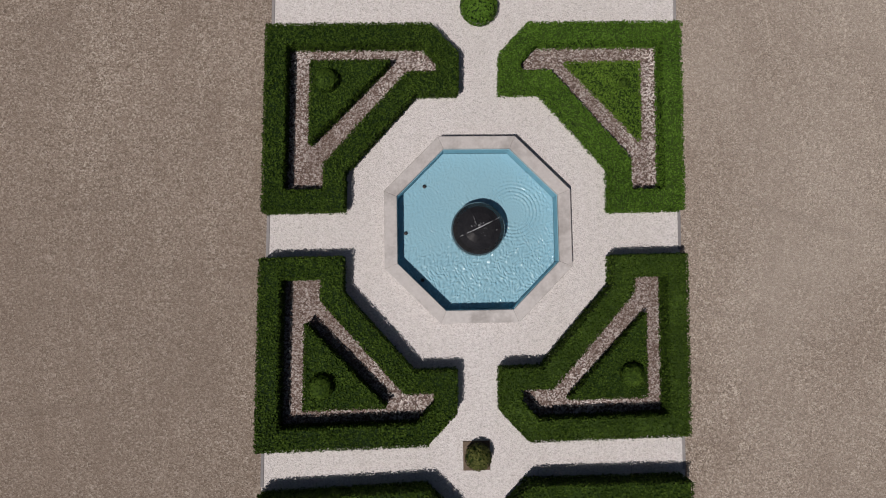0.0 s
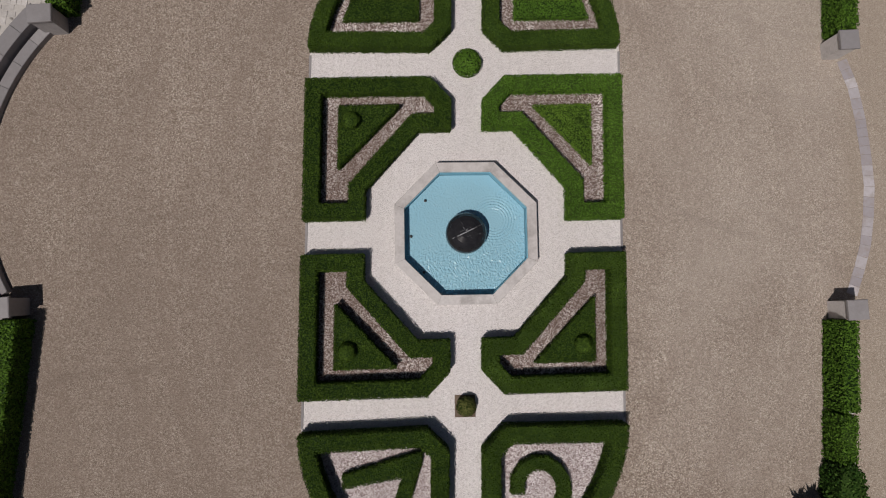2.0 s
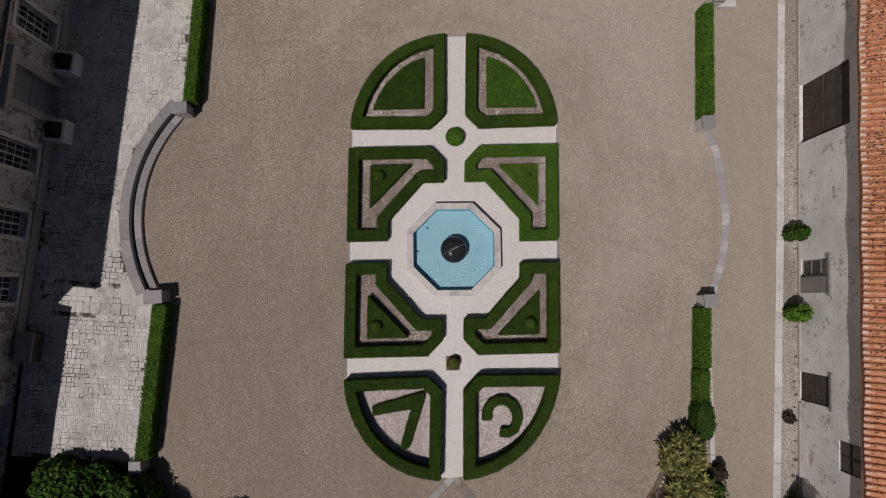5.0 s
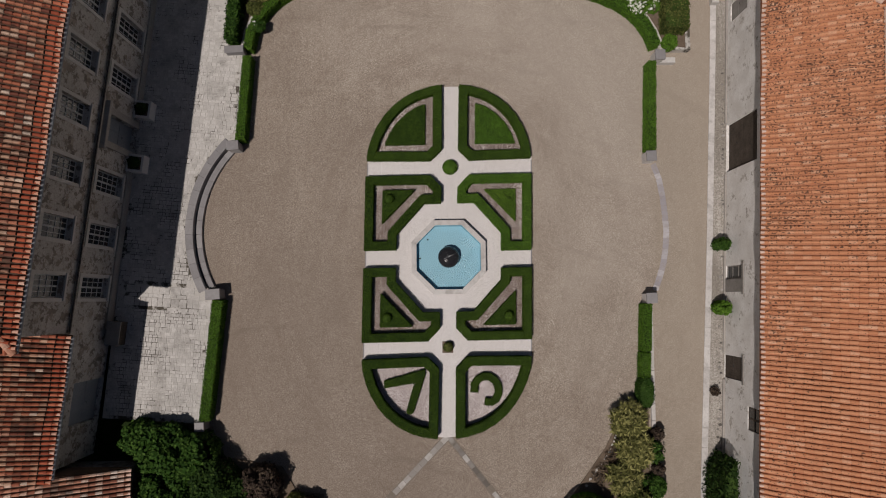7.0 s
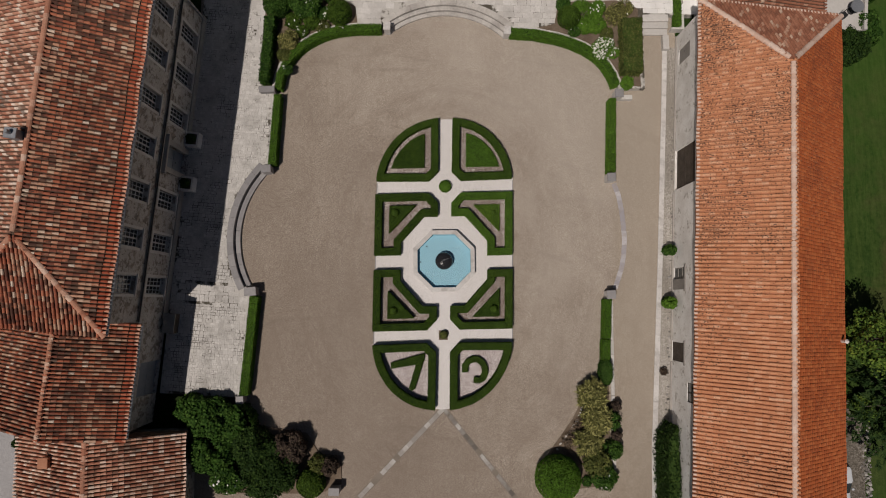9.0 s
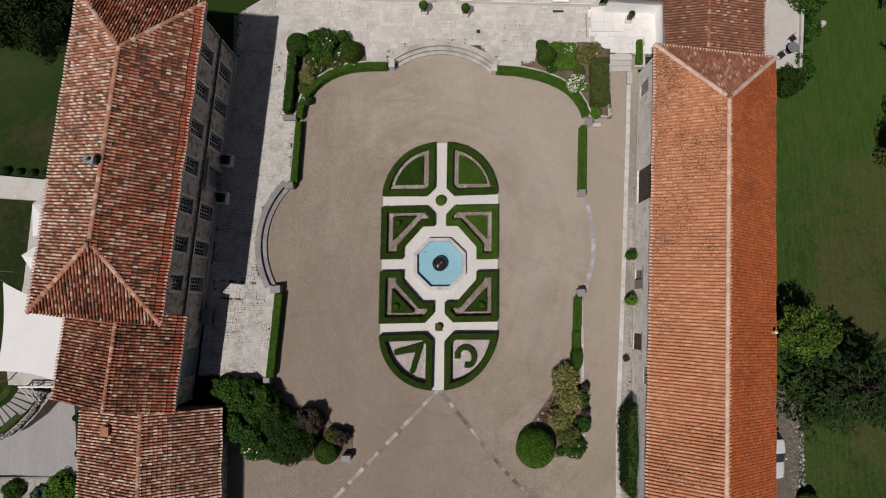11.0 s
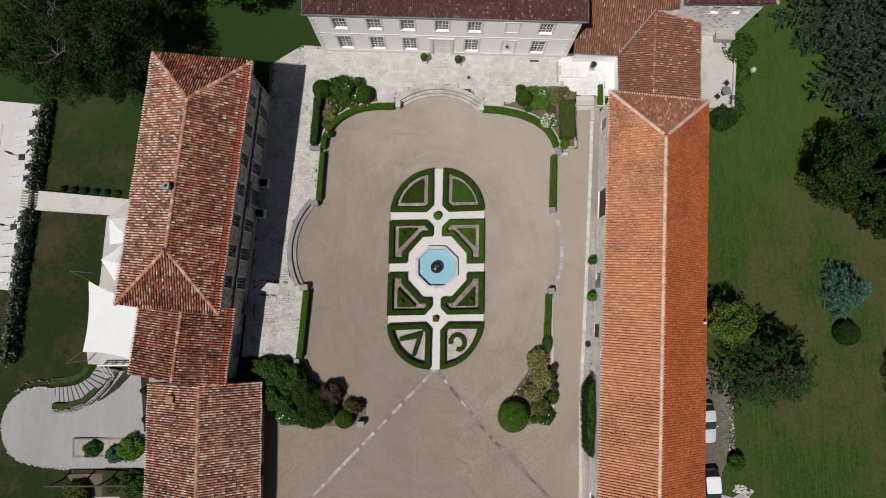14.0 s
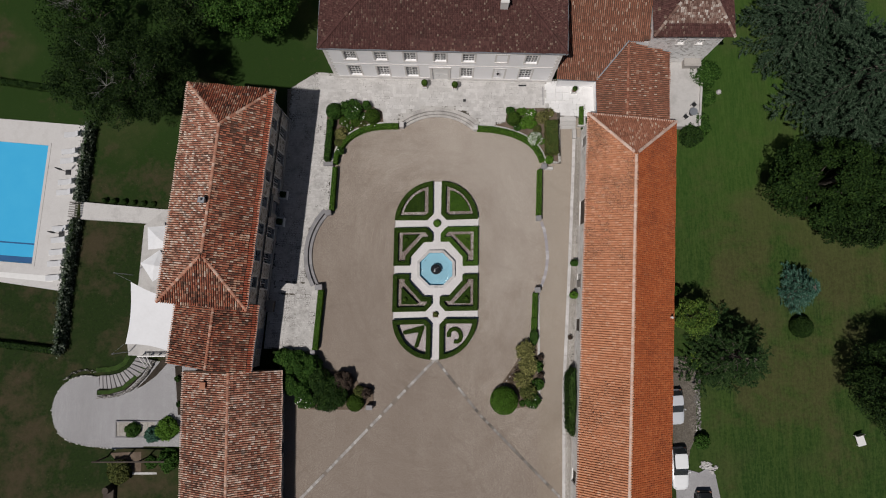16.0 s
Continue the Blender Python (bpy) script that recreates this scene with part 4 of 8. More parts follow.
def curved_steps(arc, angles, rings, name, label, material, blocks):
    """Rings of wedge stones round an arc: (inner, outer, bottom, top) each."""
    (cx, cy), r0 = arc
    ob = thing(name, label, "steps", kind="structure")
    for d0, d1, z0, z1 in rings:
        for k in range(blocks):
            f0, f1 = (k + 0.003) / blocks, (k + 0.997) / blocks
            a0, a1 = angles[0] + (angles[1] - angles[0]) * f0, angles[0] + (angles[1] - angles[0]) * f1
            am = (a0 + a1) / 2
            poly = ccw([(cx + r * math.cos(a), cy + r * math.sin(a)) for r, a in ((r0 + d0, a0), (r0 + d0, am), (r0 + d0, a1), (r0 + d1, a1), (r0 + d1, am), (r0 + d1, a0))])
            part("stone", Geo().prism(poly, z0, z1 + random.uniform(-0.004, 0.004), 0.015), material, ob)
    return ob


curved_steps(WEST_ARC, WA, [(0.0, 0.33, -0.05, 0.19), (0.40, 0.84, -0.05, TERRACE_Z + 0.014)], "curved_steps", "two curved grey stone steps from gravel up to the terrace", M_GREY_STONE, 11)
curved_steps(NORTH_ARC, NA, [(0.0, 0.285, -0.05, 0.15), (0.31, 0.605, -0.05, 0.30), (0.63, 1.05, -0.05, TERRACE_Z + 0.014)], "curved_steps", "three curved pale stone steps before the main house", M_STEP, 9)


def clear_of(x, y):
    """Open paving: inside the terrace, outside beds, steps and houses."""
    ok = inside(x, y, PAVE) & ~inside(x, y, inset(NW_BED, 0.3)) & ~inside(x, y, inset(NE_BED, 0.3))
    for arc, extra in ((WEST_ARC, 0.56), (NORTH_ARC, 0.78)):
        ok &= np.hypot(x - arc[0][0], y - arc[0][1]) > arc[1] + extra if arc is NORTH_ARC else (np.hypot(x - arc[0][0], y - arc[0][1]) > arc[1] + extra) | (y > 6.4) | (y < -1.6)
    return ok


PAVE = inset(TERRACE, 0.03)


def pave(region, turn, row, length, material, singles, label_rows, uneven=0.004, gap=(0.006, 0.028), top=0.47):
    """Stones in rows inside a region; those in the box `singles` become objects of their own."""
    xs, ys = zip(*region)
    c, s = math.cos(turn), math.sin(turn)
    mx, my = sum(xs) / len(xs), sum(ys) / len(ys)
    span = max(max(xs) - min(xs), max(ys) - min(ys)) * 0.75
    b = -span
    unit = Geo().add([(-0.5, -0.5, 0), (0.5, -0.5, 0), (0.5, 0.5, 0), (-0.5, 0.5, 0), (-top, -top, 1), (top, -top, 1), (top, top, 1), (-top, top, 1)],
                     [(0, 1, 5, 4), (1, 2, 6, 5), (2, 3, 7, 6), (3, 0, 4, 7), (4, 5, 6, 7)])
    unit_mesh = mesh_of("paving_stone", unit, material)
    rest, lone = Geo(), 0
    while b < span:
        h = row * random.uniform(0.6, 1.4)
        a = -span + random.uniform(0, length)
        while a < span:
            w = length * random.uniform(0.45, 1.6)
            ca, cb = a + w / 2, b + h / 2
            corners = [(mx + c * (ca + i * w / 2) - s * (cb + j * h / 2), my + s * (ca + i * w / 2) + c * (cb + j * h / 2)) for i, j in ((-1, -1), (1, -1), (1, 1), (-1, 1))]
            px, py = zip(*corners)
            if inside(sum(px) / 4, sum(py) / 4, region) and all(clear_of(np.array(px), np.array(py))):
                x, y = sum(px) / 4, sum(py) / 4
                lift = random.uniform(-uneven, uneven)
                m = Matrix.Translation((x, y, TERRACE_Z - 0.032 + lift)) @ pose(0, 0, 0, 0, 0, math.degrees(turn) + random.uniform(-3, 3)) @ Matrix.Diagonal((w - random.uniform(*gap), h - random.uniform(*gap), 0.034, 1))
                if lone < 300 and singles[0] < x < singles[2] and singles[1] < y < singles[3]:
                    o = new("paving_stone", unit_mesh)
                    o.parent = terrace
                    o.matrix_basis = m
                    lone += 1
                else:
                    rest.add([m @ Vector(p) for p in unit.v], unit.f)
            a += w
        b += h
    part(label_rows, rest, material, terrace, kind="stuff")


# ---- the parterre ----


def gd(x, y):
    """Garden coordinates to the world: the plot is slightly out of square."""
    return (x + 0.022 * y + 0.05, y + 0.011 * x)


def gpoly(points, sx=1, sy=1):
    return ccw([gd(sx * x, sy * y) for x, y in points])


LOBE = [(4.72, 5.58), (4.66, 6.2), (4.48, 6.85), (4.2, 7.5), (3.8, 8.15), (3.3, 8.72), (2.7, 9.2), (2.0, 9.58), (1.2, 9.82), (0.5, 9.92)]
QUAD = [(4.76, 4.66), (1.1, 4.66), (0.46, 3.98), (0.46, 3.06), (1.4, 3.06), (2.95, 1.32), (2.95, 0.44), (4.76, 0.44)]
TRIANGLE = [(3.76, 3.82), (2.0, 3.82), (3.76, 1.98)]
plot = [(-x, y) for x, y in LOBE] + [(0, 9.95)] + LOBE[::-1]
plot = gpoly(plot[::1] + [(4.70, 5.4), (4.70, -5.4)] + [(x, -y) for x, y in LOBE] + [(0, -9.98)] + [(-x, -y) for x, y in LOBE[::-1]] + [(-4.70, -5.4), (-4.70, 5.4)])
solid("garden_path", ring_geo(ccw(plot), [BASIN], -0.02, 0.014), M_WHITE_GRAVEL, "white gravel garden path crossing round the fountain", "path", kind="structure")


def bed(poly, pale=False):
    label = "bed strewn with pale lilac stone mulch" if pale else "bed strewn with brown and white mulch"
    solid("mulch_bed", ring_geo(poly, [], 0.0, 0.05), M_MULCH_PALE if pale else M_MULCH, label, "garden bed", group="parterre beds", kind="structure")


HEDGE_GROUP = "parterre hedges"
for sx in (-1, 1):
    for sy in (-1, 1):
        mid = {(-1, 1): 0.45, (1, 1): 0.31, (-1, -1): 0.54, (1, -1): 0.67}[sx, sy]
        q = [(min(x, 4.76 if sx < 0 else 4.64), y if y > 1 else mid) for x, y in QUAD]
        outer = gpoly(q, sx, sy)
        hole = inset(outer, 0.47)
        hedge(inset(outer, 0.02), [hole], 0, 0.52 if sy > 0 else 0.6, label="low clipped box hedge framing a parterre quarter", group=HEDGE_GROUP, material=M_BOX_BRIGHT if (sx, sy) == (1, 1) else M_BOX)
        bed(inset(outer, 0.42))
        rise = {(-1, 1): 0.48, (1, 1): 0.24, (-1, -1): 0.52, (1, -1): 0.38}[sx, sy]
        hedge(gpoly(TRIANGLE, sx, sy), [], 0.04, rise, label="low triangular clipped box block inside a mulched bed", group="parterre shapes", name="topiary_triangle", category="topiary", material=M_BOX_FRESH if (sx, sy) == (1, 1) else M_BOX)
        bx, by = gd(sx * 3.38, sy * 3.32)
        # no ball grows in the north-east; the tiny one there is added
        ball_bush("topiary_ball", bx, by, rise - 0.04, 0.27 if (sx, sy) != (1, 1) else 0.12, M_BOX, "small clipped box ball rising from the triangle", height=0.36 if (sx, sy) != (1, 1) else 0.12, leaf=0.04, density=1100, group="parterre topiary", category="topiary")
        lobe = [(0.47, 6.15), (1.1, 5.52)] + [(x * (1 if sx < 0 else 0.98), y) for x, y in LOBE]
        outer = gpoly(lobe, sx, sy)
        hole = inset(outer, 0.48)
        hedge(inset(outer, 0.02), [hole], 0, 0.5 if sy > 0 else 0.7, label="low clipped box hedge framing a rounded parterre end", group=HEDGE_GROUP, material=M_BOX)
        bed(inset(outer, 0.42), sy < 0)
        if sy > 0:
            hedge(gpoly([(1.45, 6.5), (3.72, 6.5), (3.5, 7.1), (3.1, 7.75), (2.5, 8.35), (1.9, 8.72), (1.45, 8.85)], sx, sy), [], 0.04, 0.26, label="low quarter-round clipped box block inside a mulched bed", group="parterre shapes", name="topiary_block", category="topiary", material=M_BOX if sx < 0 else M_BOX_BRIGHT)

hedge(gpoly([(-3.5, -6.8), (-1.24, -6.22), (-1.28, -6.6), (-1.88, -8.55), (-2.08, -8.64), (-2.24, -8.5), (-1.8, -6.92), (-3.46, -7.16)]), [], 0.04, 0.34, label="clipped box hedge shaped like the figure seven", group="parterre shapes", name="topiary_seven", category="topiary")
hook = [gd(x, y) for x, y in [(1.5, -7.5), (1.5, -7.1), (1.68, -6.82), (1.98, -6.66), (2.32, -6.68), (2.62, -6.88), (2.8, -7.2), (2.84, -7.55), (2.72, -7.9), (2.42, -8.08), (2.1, -8.02)]]
hedge(strip(hook, -0.19, 0.19), [], 0.04, 0.34, label="clipped box hedge curled like a comma", group="parterre shapes", name="topiary_curl", category="topiary")
x0, y0 = gd(0.02, 5.1)
ball_bush("topiary_ball", x0, y0 + 0.05, 0.0, 0.44, M_BOX_BRIGHT, "round clipped box dome where the white paths cross", height=0.5, leaf=0.04, density=1200, category="topiary")
x0, y0 = gd(0.0, -5.03)
solid("planting_square", Geo().box(x0 - 0.3, y0 - 0.32, 0, x0 + 0.3, y0 + 0.32, 0.035, 0.01), M_SOIL, "small square of soil where the white paths cross", "garden bed", kind="structure")
ball_bush("topiary_ball", x0 + 0.02, y0 + 0.02, 0.03, 0.3, M_YELLOW_LEAF, "patchy yellowing box dome in a soil square", height=0.48, leaf=0.04, density=900, category="topiary")
for sx in (-1, 1):
    for y0, y1 in ((4.72, 5.52), (-0.56, 0.44), (-5.52, -4.66)):
        a, b = gd(sx * 4.7, y0), gd(sx * 4.7, y1)
        solid("edging_stone", Geo().prism(strip([a, b], -0.035, 0.035), -0.02, 0.03, 0.008), M_GREY_STONE, "thin grey edging stone at the end of a white path", "edging", group="path edgings", kind="structure")


# ---- the fountain ----


def build_fountain():
    ob = thing("fountain", "octagonal stone fountain with pale blue water and a black stone dome", "fountain", pose(0.05, 0.0, 0))

    def octagon(apothem):
        r = apothem / math.cos(math.pi / 8)
        return [(r * math.cos(math.pi / 8 + math.pi / 4 * k), r * math.sin(math.pi / 8 + math.pi / 4 * k)) for k in range(8)]
    o, i = octagon(2.085), octagon(1.80)
    for k in range(8):
        j = (k + 1) % 8
        part("rim_stone", Geo().prism(ccw([i[k], o[k], o[j], i[j]]), 0.27, 0.37, 0.012), M_RIM, ob)
        f = octagon(1.99)
        n = octagon(1.83)
        part("basin_wall", Geo().prism(ccw([n[k], f[k], f[j], n[j]]), -0.14, 0.27), M_RIM, ob)
        m = octagon(1.828)
        l = octagon(1.79)
        part("basin_lining", Geo().prism(ccw([l[k], m[k], m[j], l[j]]), -0.14, 0.268), M_BLUE_TILE, ob)
    part("basin_floor", Geo().prism(octagon(1.84), -0.145, -0.142), M_BLUE_TILE, ob)
    # the water sheet with its rings and cross waves
    g = Geo()
    poly = octagon(1.788)
    n = 320
    xs = np.linspace(-1.79, 1.79, n)
    gx, gy = np.meshgrid(xs, xs)
    d1 = np.hypot(gx - 0.85, gy - 0.42)
    d0 = np.hypot(gx, gy)
    rng = np.random.default_rng(4)
    still = 1 - np.exp(-(d1 / 0.3) ** 4)
    z = 0.010 * np.sin(d1 * 74 + 0.9 * np.sin(4 * gx + 3 * gy)) * np.exp(-((d1 - 0.5) / 0.2) ** 2)
    # a net of sharp little waves, choppy to the south and east, calmer in the north-west
    calm = np.clip(0.62 - 0.42 * gy + 0.14 * gx + 0.4 * np.sin(2.6 * gx + 1.3) * np.cos(2.1 * gy), 0.25, 1.0) * 1.7 * still
    wx = gx + 0.05 * np.sin(7 * gy + 1) + 0.02 * np.sin(19 * gx + 11 * gy)
    wy = gy + 0.05 * np.sin(8 * gx + 2) + 0.02 * np.sin(17 * gy - 13 * gx)
    for _ in range(9):
        a, k = rng.uniform(0, 2 * math.pi), rng.uniform(24, 46)
        z += calm * 0.0036 * (1 - np.abs(np.sin(k * 0.7 * (wx * math.cos(a) + wy * math.sin(a)) + rng.uniform(0, 6))))
    for _ in range(10):
        a, k = rng.uniform(0, 2 * math.pi), rng.uniform(60, 100)
        z += calm * 0.0012 * np.sin(k * (wx * math.cos(a) + wy * math.sin(a)) + rng.uniform(0, 6))
    z -= z.mean()
    keep = inside(gx, gy, poly) & (d0 > 0.5)
    idx = np.arange(n * n).reshape(n, n)
    cell = keep[:-1, :-1] & keep[1:, :-1] & keep[:-1, 1:] & keep[1:, 1:]
    g.v = list(zip(gx.ravel().tolist(), gy.ravel().tolist(), (-0.06 + z).ravel().tolist()))
    jj, ii = np.nonzero(cell)
    g.f = [(int(idx[j, i]), int(idx[j, i + 1]), int(idx[j + 1, i + 1]), int(idx[j + 1, i])) for j, i in zip(jj, ii)]
    water = part("water", g, M_WATER, ob, "rippled pale blue water")
    water.data.polygons.foreach_set("use_smooth", [True] * len(water.data.polygons))
    dome = [(0.59, -0.14), (0.6, 0.1), (0.6, 0.3), (0.57, 0.40), (0.48, 0.5), (0.34, 0.57), (0.18, 0.605), (0.03, 0.615)]
    part("dome", Geo().lathe(dome, 40), M_BLACK_STONE, ob, "wet black stone dome")
    trickle = Geo()
    for a, l in ((0.47, 0.52), (3.55, 0.46)):
        trickle.tube([(0, 0, 0.63), (math.cos(a) * l * 0.5, math.sin(a) * l * 0.5, 0.63 - 0.12 * l * l), (math.cos(a) * l, math.sin(a) * l, 0.62 - 0.5 * l * l)], [0.008, 0.005, 0.002], 5)
    for _ in range(36):
        a, l = rng.uniform(0, 2 * math.pi), abs(rng.normal(0, 0.13)) + 0.01
        x, y = math.cos(a) * l, math.sin(a) * l + 0.03
        r = rng.uniform(0.0015, 0.004)
        trickle.tube([(x, y, 0.62 - 0.5 * l * l), (x * 1.15, y * 1.15 + 0.01, 0.64 - 0.5 * l * l)], [r, r * 0.5], 4)
    part("jet", trickle, M_SPRAY, ob, "thin white water jets over the dome")
    for x, y in ((-1.18, 1.02), (-1.62, -0.05), (-1.25, -1.12)):
        part("nozzle", Geo().lathe([(0.035, -0.14), (0.04, -0.08), (0.045, -0.03), (0.02, -0.02)], 10, (x, y, 0)), M_IRON, ob, "small dark nozzle")


build_fountain()


# ---- court edges: piers, hedges, bands ----


def pier(x, y, w, d, h, label, turn=0.0):
    ob = thing("stone_pier", label, "pier", pose(x, y, 0, 0, 0, turn), "court piers")
    stone = M_RIM if x > 0 or y > 15 else M_GREY_STONE
    part("shaft", Geo().box(-w / 2, -d / 2, -0.03, w / 2, d / 2, h - 0.09), stone, ob)
    part("cap", Geo().box(-w / 2 - 0.04, -d / 2 - 0.04, h - 0.09, w / 2 + 0.04, d / 2 + 0.04, h, 0.02), M_RIM if y > 15 else M_GREY_STONE, ob)


pier(-12.9, -1.95, 0.72, 0.5, 0.95, "square grey stone pier where curved steps meet a hedge", 4)
pier(-11.98, 6.35, 0.6, 0.45, 0.95, "square grey stone pier beside the curved steps", 4)
pier(11.5, 5.55, 0.5, 0.5, 0.95, "square grey stone pier at a hedge end", 2)
pier(11.2, -2.42, 0.52, 0.5, 0.95, "square grey stone pier at a hedge end", 2)
pier(-3.75, 16.35, 0.42, 0.5, 0.95, "square grey stone pier beside the house steps", -2)
pier(4.62, 15.98, 0.42, 0.5, 0.95, "square grey stone pier beside the house steps", -2)
pier(12.25, 11.42, 0.5, 0.5, 0.95, "square grey stone pier at a hedge end", 0)
pier(-12.0, 11.9, 1.0, 0.34, 0.95, "low grey stone pier across a hedge end", 2)
pier(-13.45, -9.05, 0.42, 0.42, 0.95, "square grey stone pier at the terrace corner", 2)
pier(-7.25, -14.95, 0.62, 0.42, 0.95, "square grey stone pier beside shrubs", -2)
solid("bench_slab", Geo().box(-0.45, -0.16, -0.1, 0.45, 0.16, 0.42, 0.02), M_SLAB, "pale stone block beside the hedge pier", "stone block", at=pose(12.85, 11.3, 0))

hedge([(-12.93, -2.3), (-12.36, -2.3), (-12.97, -8.75), (-13.5, -8.75)], z1=0.88, density=900, leaf=0.045, material=M_BOX_BRIGHT, label="straight clipped hedge along the terrace edge", group="court hedges")
hedge([(-11.52, 11.55), (-11.06, 11.55), (-11.37, 6.68), (-11.86, 6.68)], z1=0.85, density=900, leaf=0.045, material=M_BOX_BRIGHT, label="straight clipped hedge along the terrace edge", group="court hedges")
hedge([(11.54, 11.05), (11.98, 11.05), (11.78, 5.92), (11.3, 5.92)], z1=0.95, density=900, leaf=0.045, material=M_BOX_BRIGHT, label="straight clipped hedge beside the gravel drive", group="court hedges")
hedge([(10.74, -2.75), (11.18, -2.75), (11.05, -5.3), (10.6, -5.3)], z1=0.95, density=900, leaf=0.045, material=M_BOX_BRIGHT, label="straight clipped hedge beside the gravel drive", group="court hedges")
hedge([(10.56, -5.42), (11.04, -5.42), (10.98, -6.75), (10.5, -6.75)], z1=0.85, density=900, leaf=0.045, material=M_BOX_BRIGHT, label="short rounded hedge piece with a bare gap", group="court hedges", rough=0.04)
hedge([(10.72 + 0.4 * math.cos(k * math.pi / 8), -7.55 + 0.82 * math.sin(k * math.pi / 8)) for k in range(16)], z1=0.95, density=700, leaf=0.05, material=M_LAUREL, label="dark clipped oval bush ending the hedge", rough=0.04)
hedge(strip(NW_CURVE, 0.1, 0.58), z1=0.85, density=850, leaf=0.045, material=M_BOX_BRIGHT, label="curved clipped hedge round the gravel court corner", group="court hedges")
hedge(strip(NE_CURVE, 0.06, 0.56), z1=0.85, density=850, leaf=0.045, material=M_BOX_BRIGHT, label="curved clipped hedge round the gravel court corner", group="court hedges")


def kerb(line, d0, d1, z0, z1, step, name, label, material, gap=0.012, group=""):
    """Kerb or band stones laid along a line, one object each."""
    ob = thing(name, label, "edging", group=group, kind="structure")
    pts = []
    for p, q in zip(line, line[1:]):
        n = max(1, round(math.dist(p, q) / step))
        pts += [(p[0] + (q[0] - p[0]) * k / n, p[1] + (q[1] - p[1]) * k / n) for k in range(n)]
    pts.append(line[-1])
    left, right = offset_line(pts, d0), offset_line(pts, d1)
    if name == "stone_band" and material is not M_LILAC_BAND:
        part("bedding", Geo().prism(strip(pts, d0 - 0.05, d1 + 0.05), z0, z1 - 0.007), M_BEDDING, ob, "dark earth bedding")
    for k in range(len(pts) - 1):
        if name == "stone_band" and material is not M_LILAC_BAND and random.random() < 0.05:
            continue  # sunk under the gravel
        lerp = lambda a, b, f: (a[0] + (b[0] - a[0]) * f, a[1] + (b[1] - a[1]) * f)
        e = gap / max(0.05, math.dist(pts[k], pts[k + 1]))
        poly = ccw([lerp(left[k], left[k + 1], e), lerp(left[k], left[k + 1], 1 - e), lerp(right[k], right[k + 1], 1 - e), lerp(right[k], right[k + 1], e)])
        part("kerb_stone", Geo().prism(poly, z0, z1 + random.uniform(-0.003, 0.003), 0.008), material, ob)
    return ob


def rubble(name, label, line, width, count, base, top, material, size=(0.08, 0.2), seed=1, kind="structure", category="wall"):
    """Rough stones of uneven size packed along a line; base and top give the heights along it."""
    r = random.Random(seed)
    ob = thing(name, label, category, kind=kind)
    span = [math.dist(p, q) for p, q in zip(line, line[1:])]
    for k in range(count):
        d = (k + r.uniform(-0.5, 0.5)) / count * sum(span)
        i = 0
        while i < len(span) - 1 and d > span[i]:
            d -= span[i]
            i += 1
        p, q = Vector(line[i]), Vector(line[i + 1])
        t = (q - p).normalized()
        c = p + t * min(max(d, 0), span[i]) + Vector((-t.y, t.x)) * r.uniform(-width / 2, width / 2)
        f = (i + min(max(d / span[i], 0), 1)) / len(span)
        a, m = r.uniform(0, 6), r.uniform(*size)
        poly = [(c.x + m * r.uniform(0.75, 1.15) * math.cos(a + u), c.y + m * 0.75 * r.uniform(0.75, 1.15) * math.sin(a + u)) for u in (0, 1.05, 2.1, 3.15, 4.2, 5.25)]
        z = top[0] + (top[1] - top[0]) * f
        part("stone", Geo().prism(poly, base, z + r.uniform(-0.07, 0.05), 0.02), material, ob)
    return ob


kerb(NW_CURVE, 0.62, 0.84, 0.0, TERRACE_Z + 0.06, 0.7, "kerb", "pale stone kerb behind the curved hedge", M_SLAB)
kerb(NE_CURVE, 0.62, 0.84, 0.0, TERRACE_Z + 0.06, 0.7, "kerb", "pale stone kerb behind the curved hedge", M_SLAB)
kerb([(-13.02, -2.3), (-13.66, -8.8)], -0.06, 0.1, 0.0, TERRACE_Z + 0.03, 0.8, "kerb", "pale stone kerb edging the terrace", M_SLAB)
kerb([(-11.92, 6.7), (-11.62, 11.7)], -0.08, 0.08, 0.0, TERRACE_Z + 0.03, 0.8, "kerb", "pale stone kerb edging the terrace", M_SLAB)
kerb([(11.28, -2.8), (11.12, -14.6)], -0.02, 0.2, 0.0, 0.16, 0.9, "kerb", "low pale kerb beside the hedge and shrub bed", M_SLAB)
kerb([(-0.15, -9.95), (-9.85, -19.76), (-24.0, -34.0)], -0.15, 0.15, -0.05, 0.012, 0.42, "stone_band", "flush band of worn stones across the gravel", M_BAND, 0.006)
kerb([(-0.05, -9.95), (4.76, -15.95), (13.2, -24.6)], -0.13, 0.13, -0.05, 0.012, 0.42, "stone_band", "flush band of dark worn stones across the gravel", M_BAND_DARK, 0.006)
kerb([(11.9, 5.28), (12.2, 4.4), (12.36, 3.4), (12.46, 2.3), (12.5, 1.3), (12.4, 0.35), (12.25, -0.5), (12.02, -1.2), (11.72, -2.0)], -0.17, 0.17, -0.05, 0.012, 0.3, "stone_band", "curved flush band of grey stones in the gravel", M_LILAC_BAND, 0.003)
kerb([(13.14, -40.0), (13.94, -12.9), (14.92, 0.3), (15.66, 11.5), (15.86, 15.0)], -0.17, 0.17, -0.05, 0.04, 1.1, "kerb", "pale stone drip kerb along the barn wall", M_RIM, 0.004)

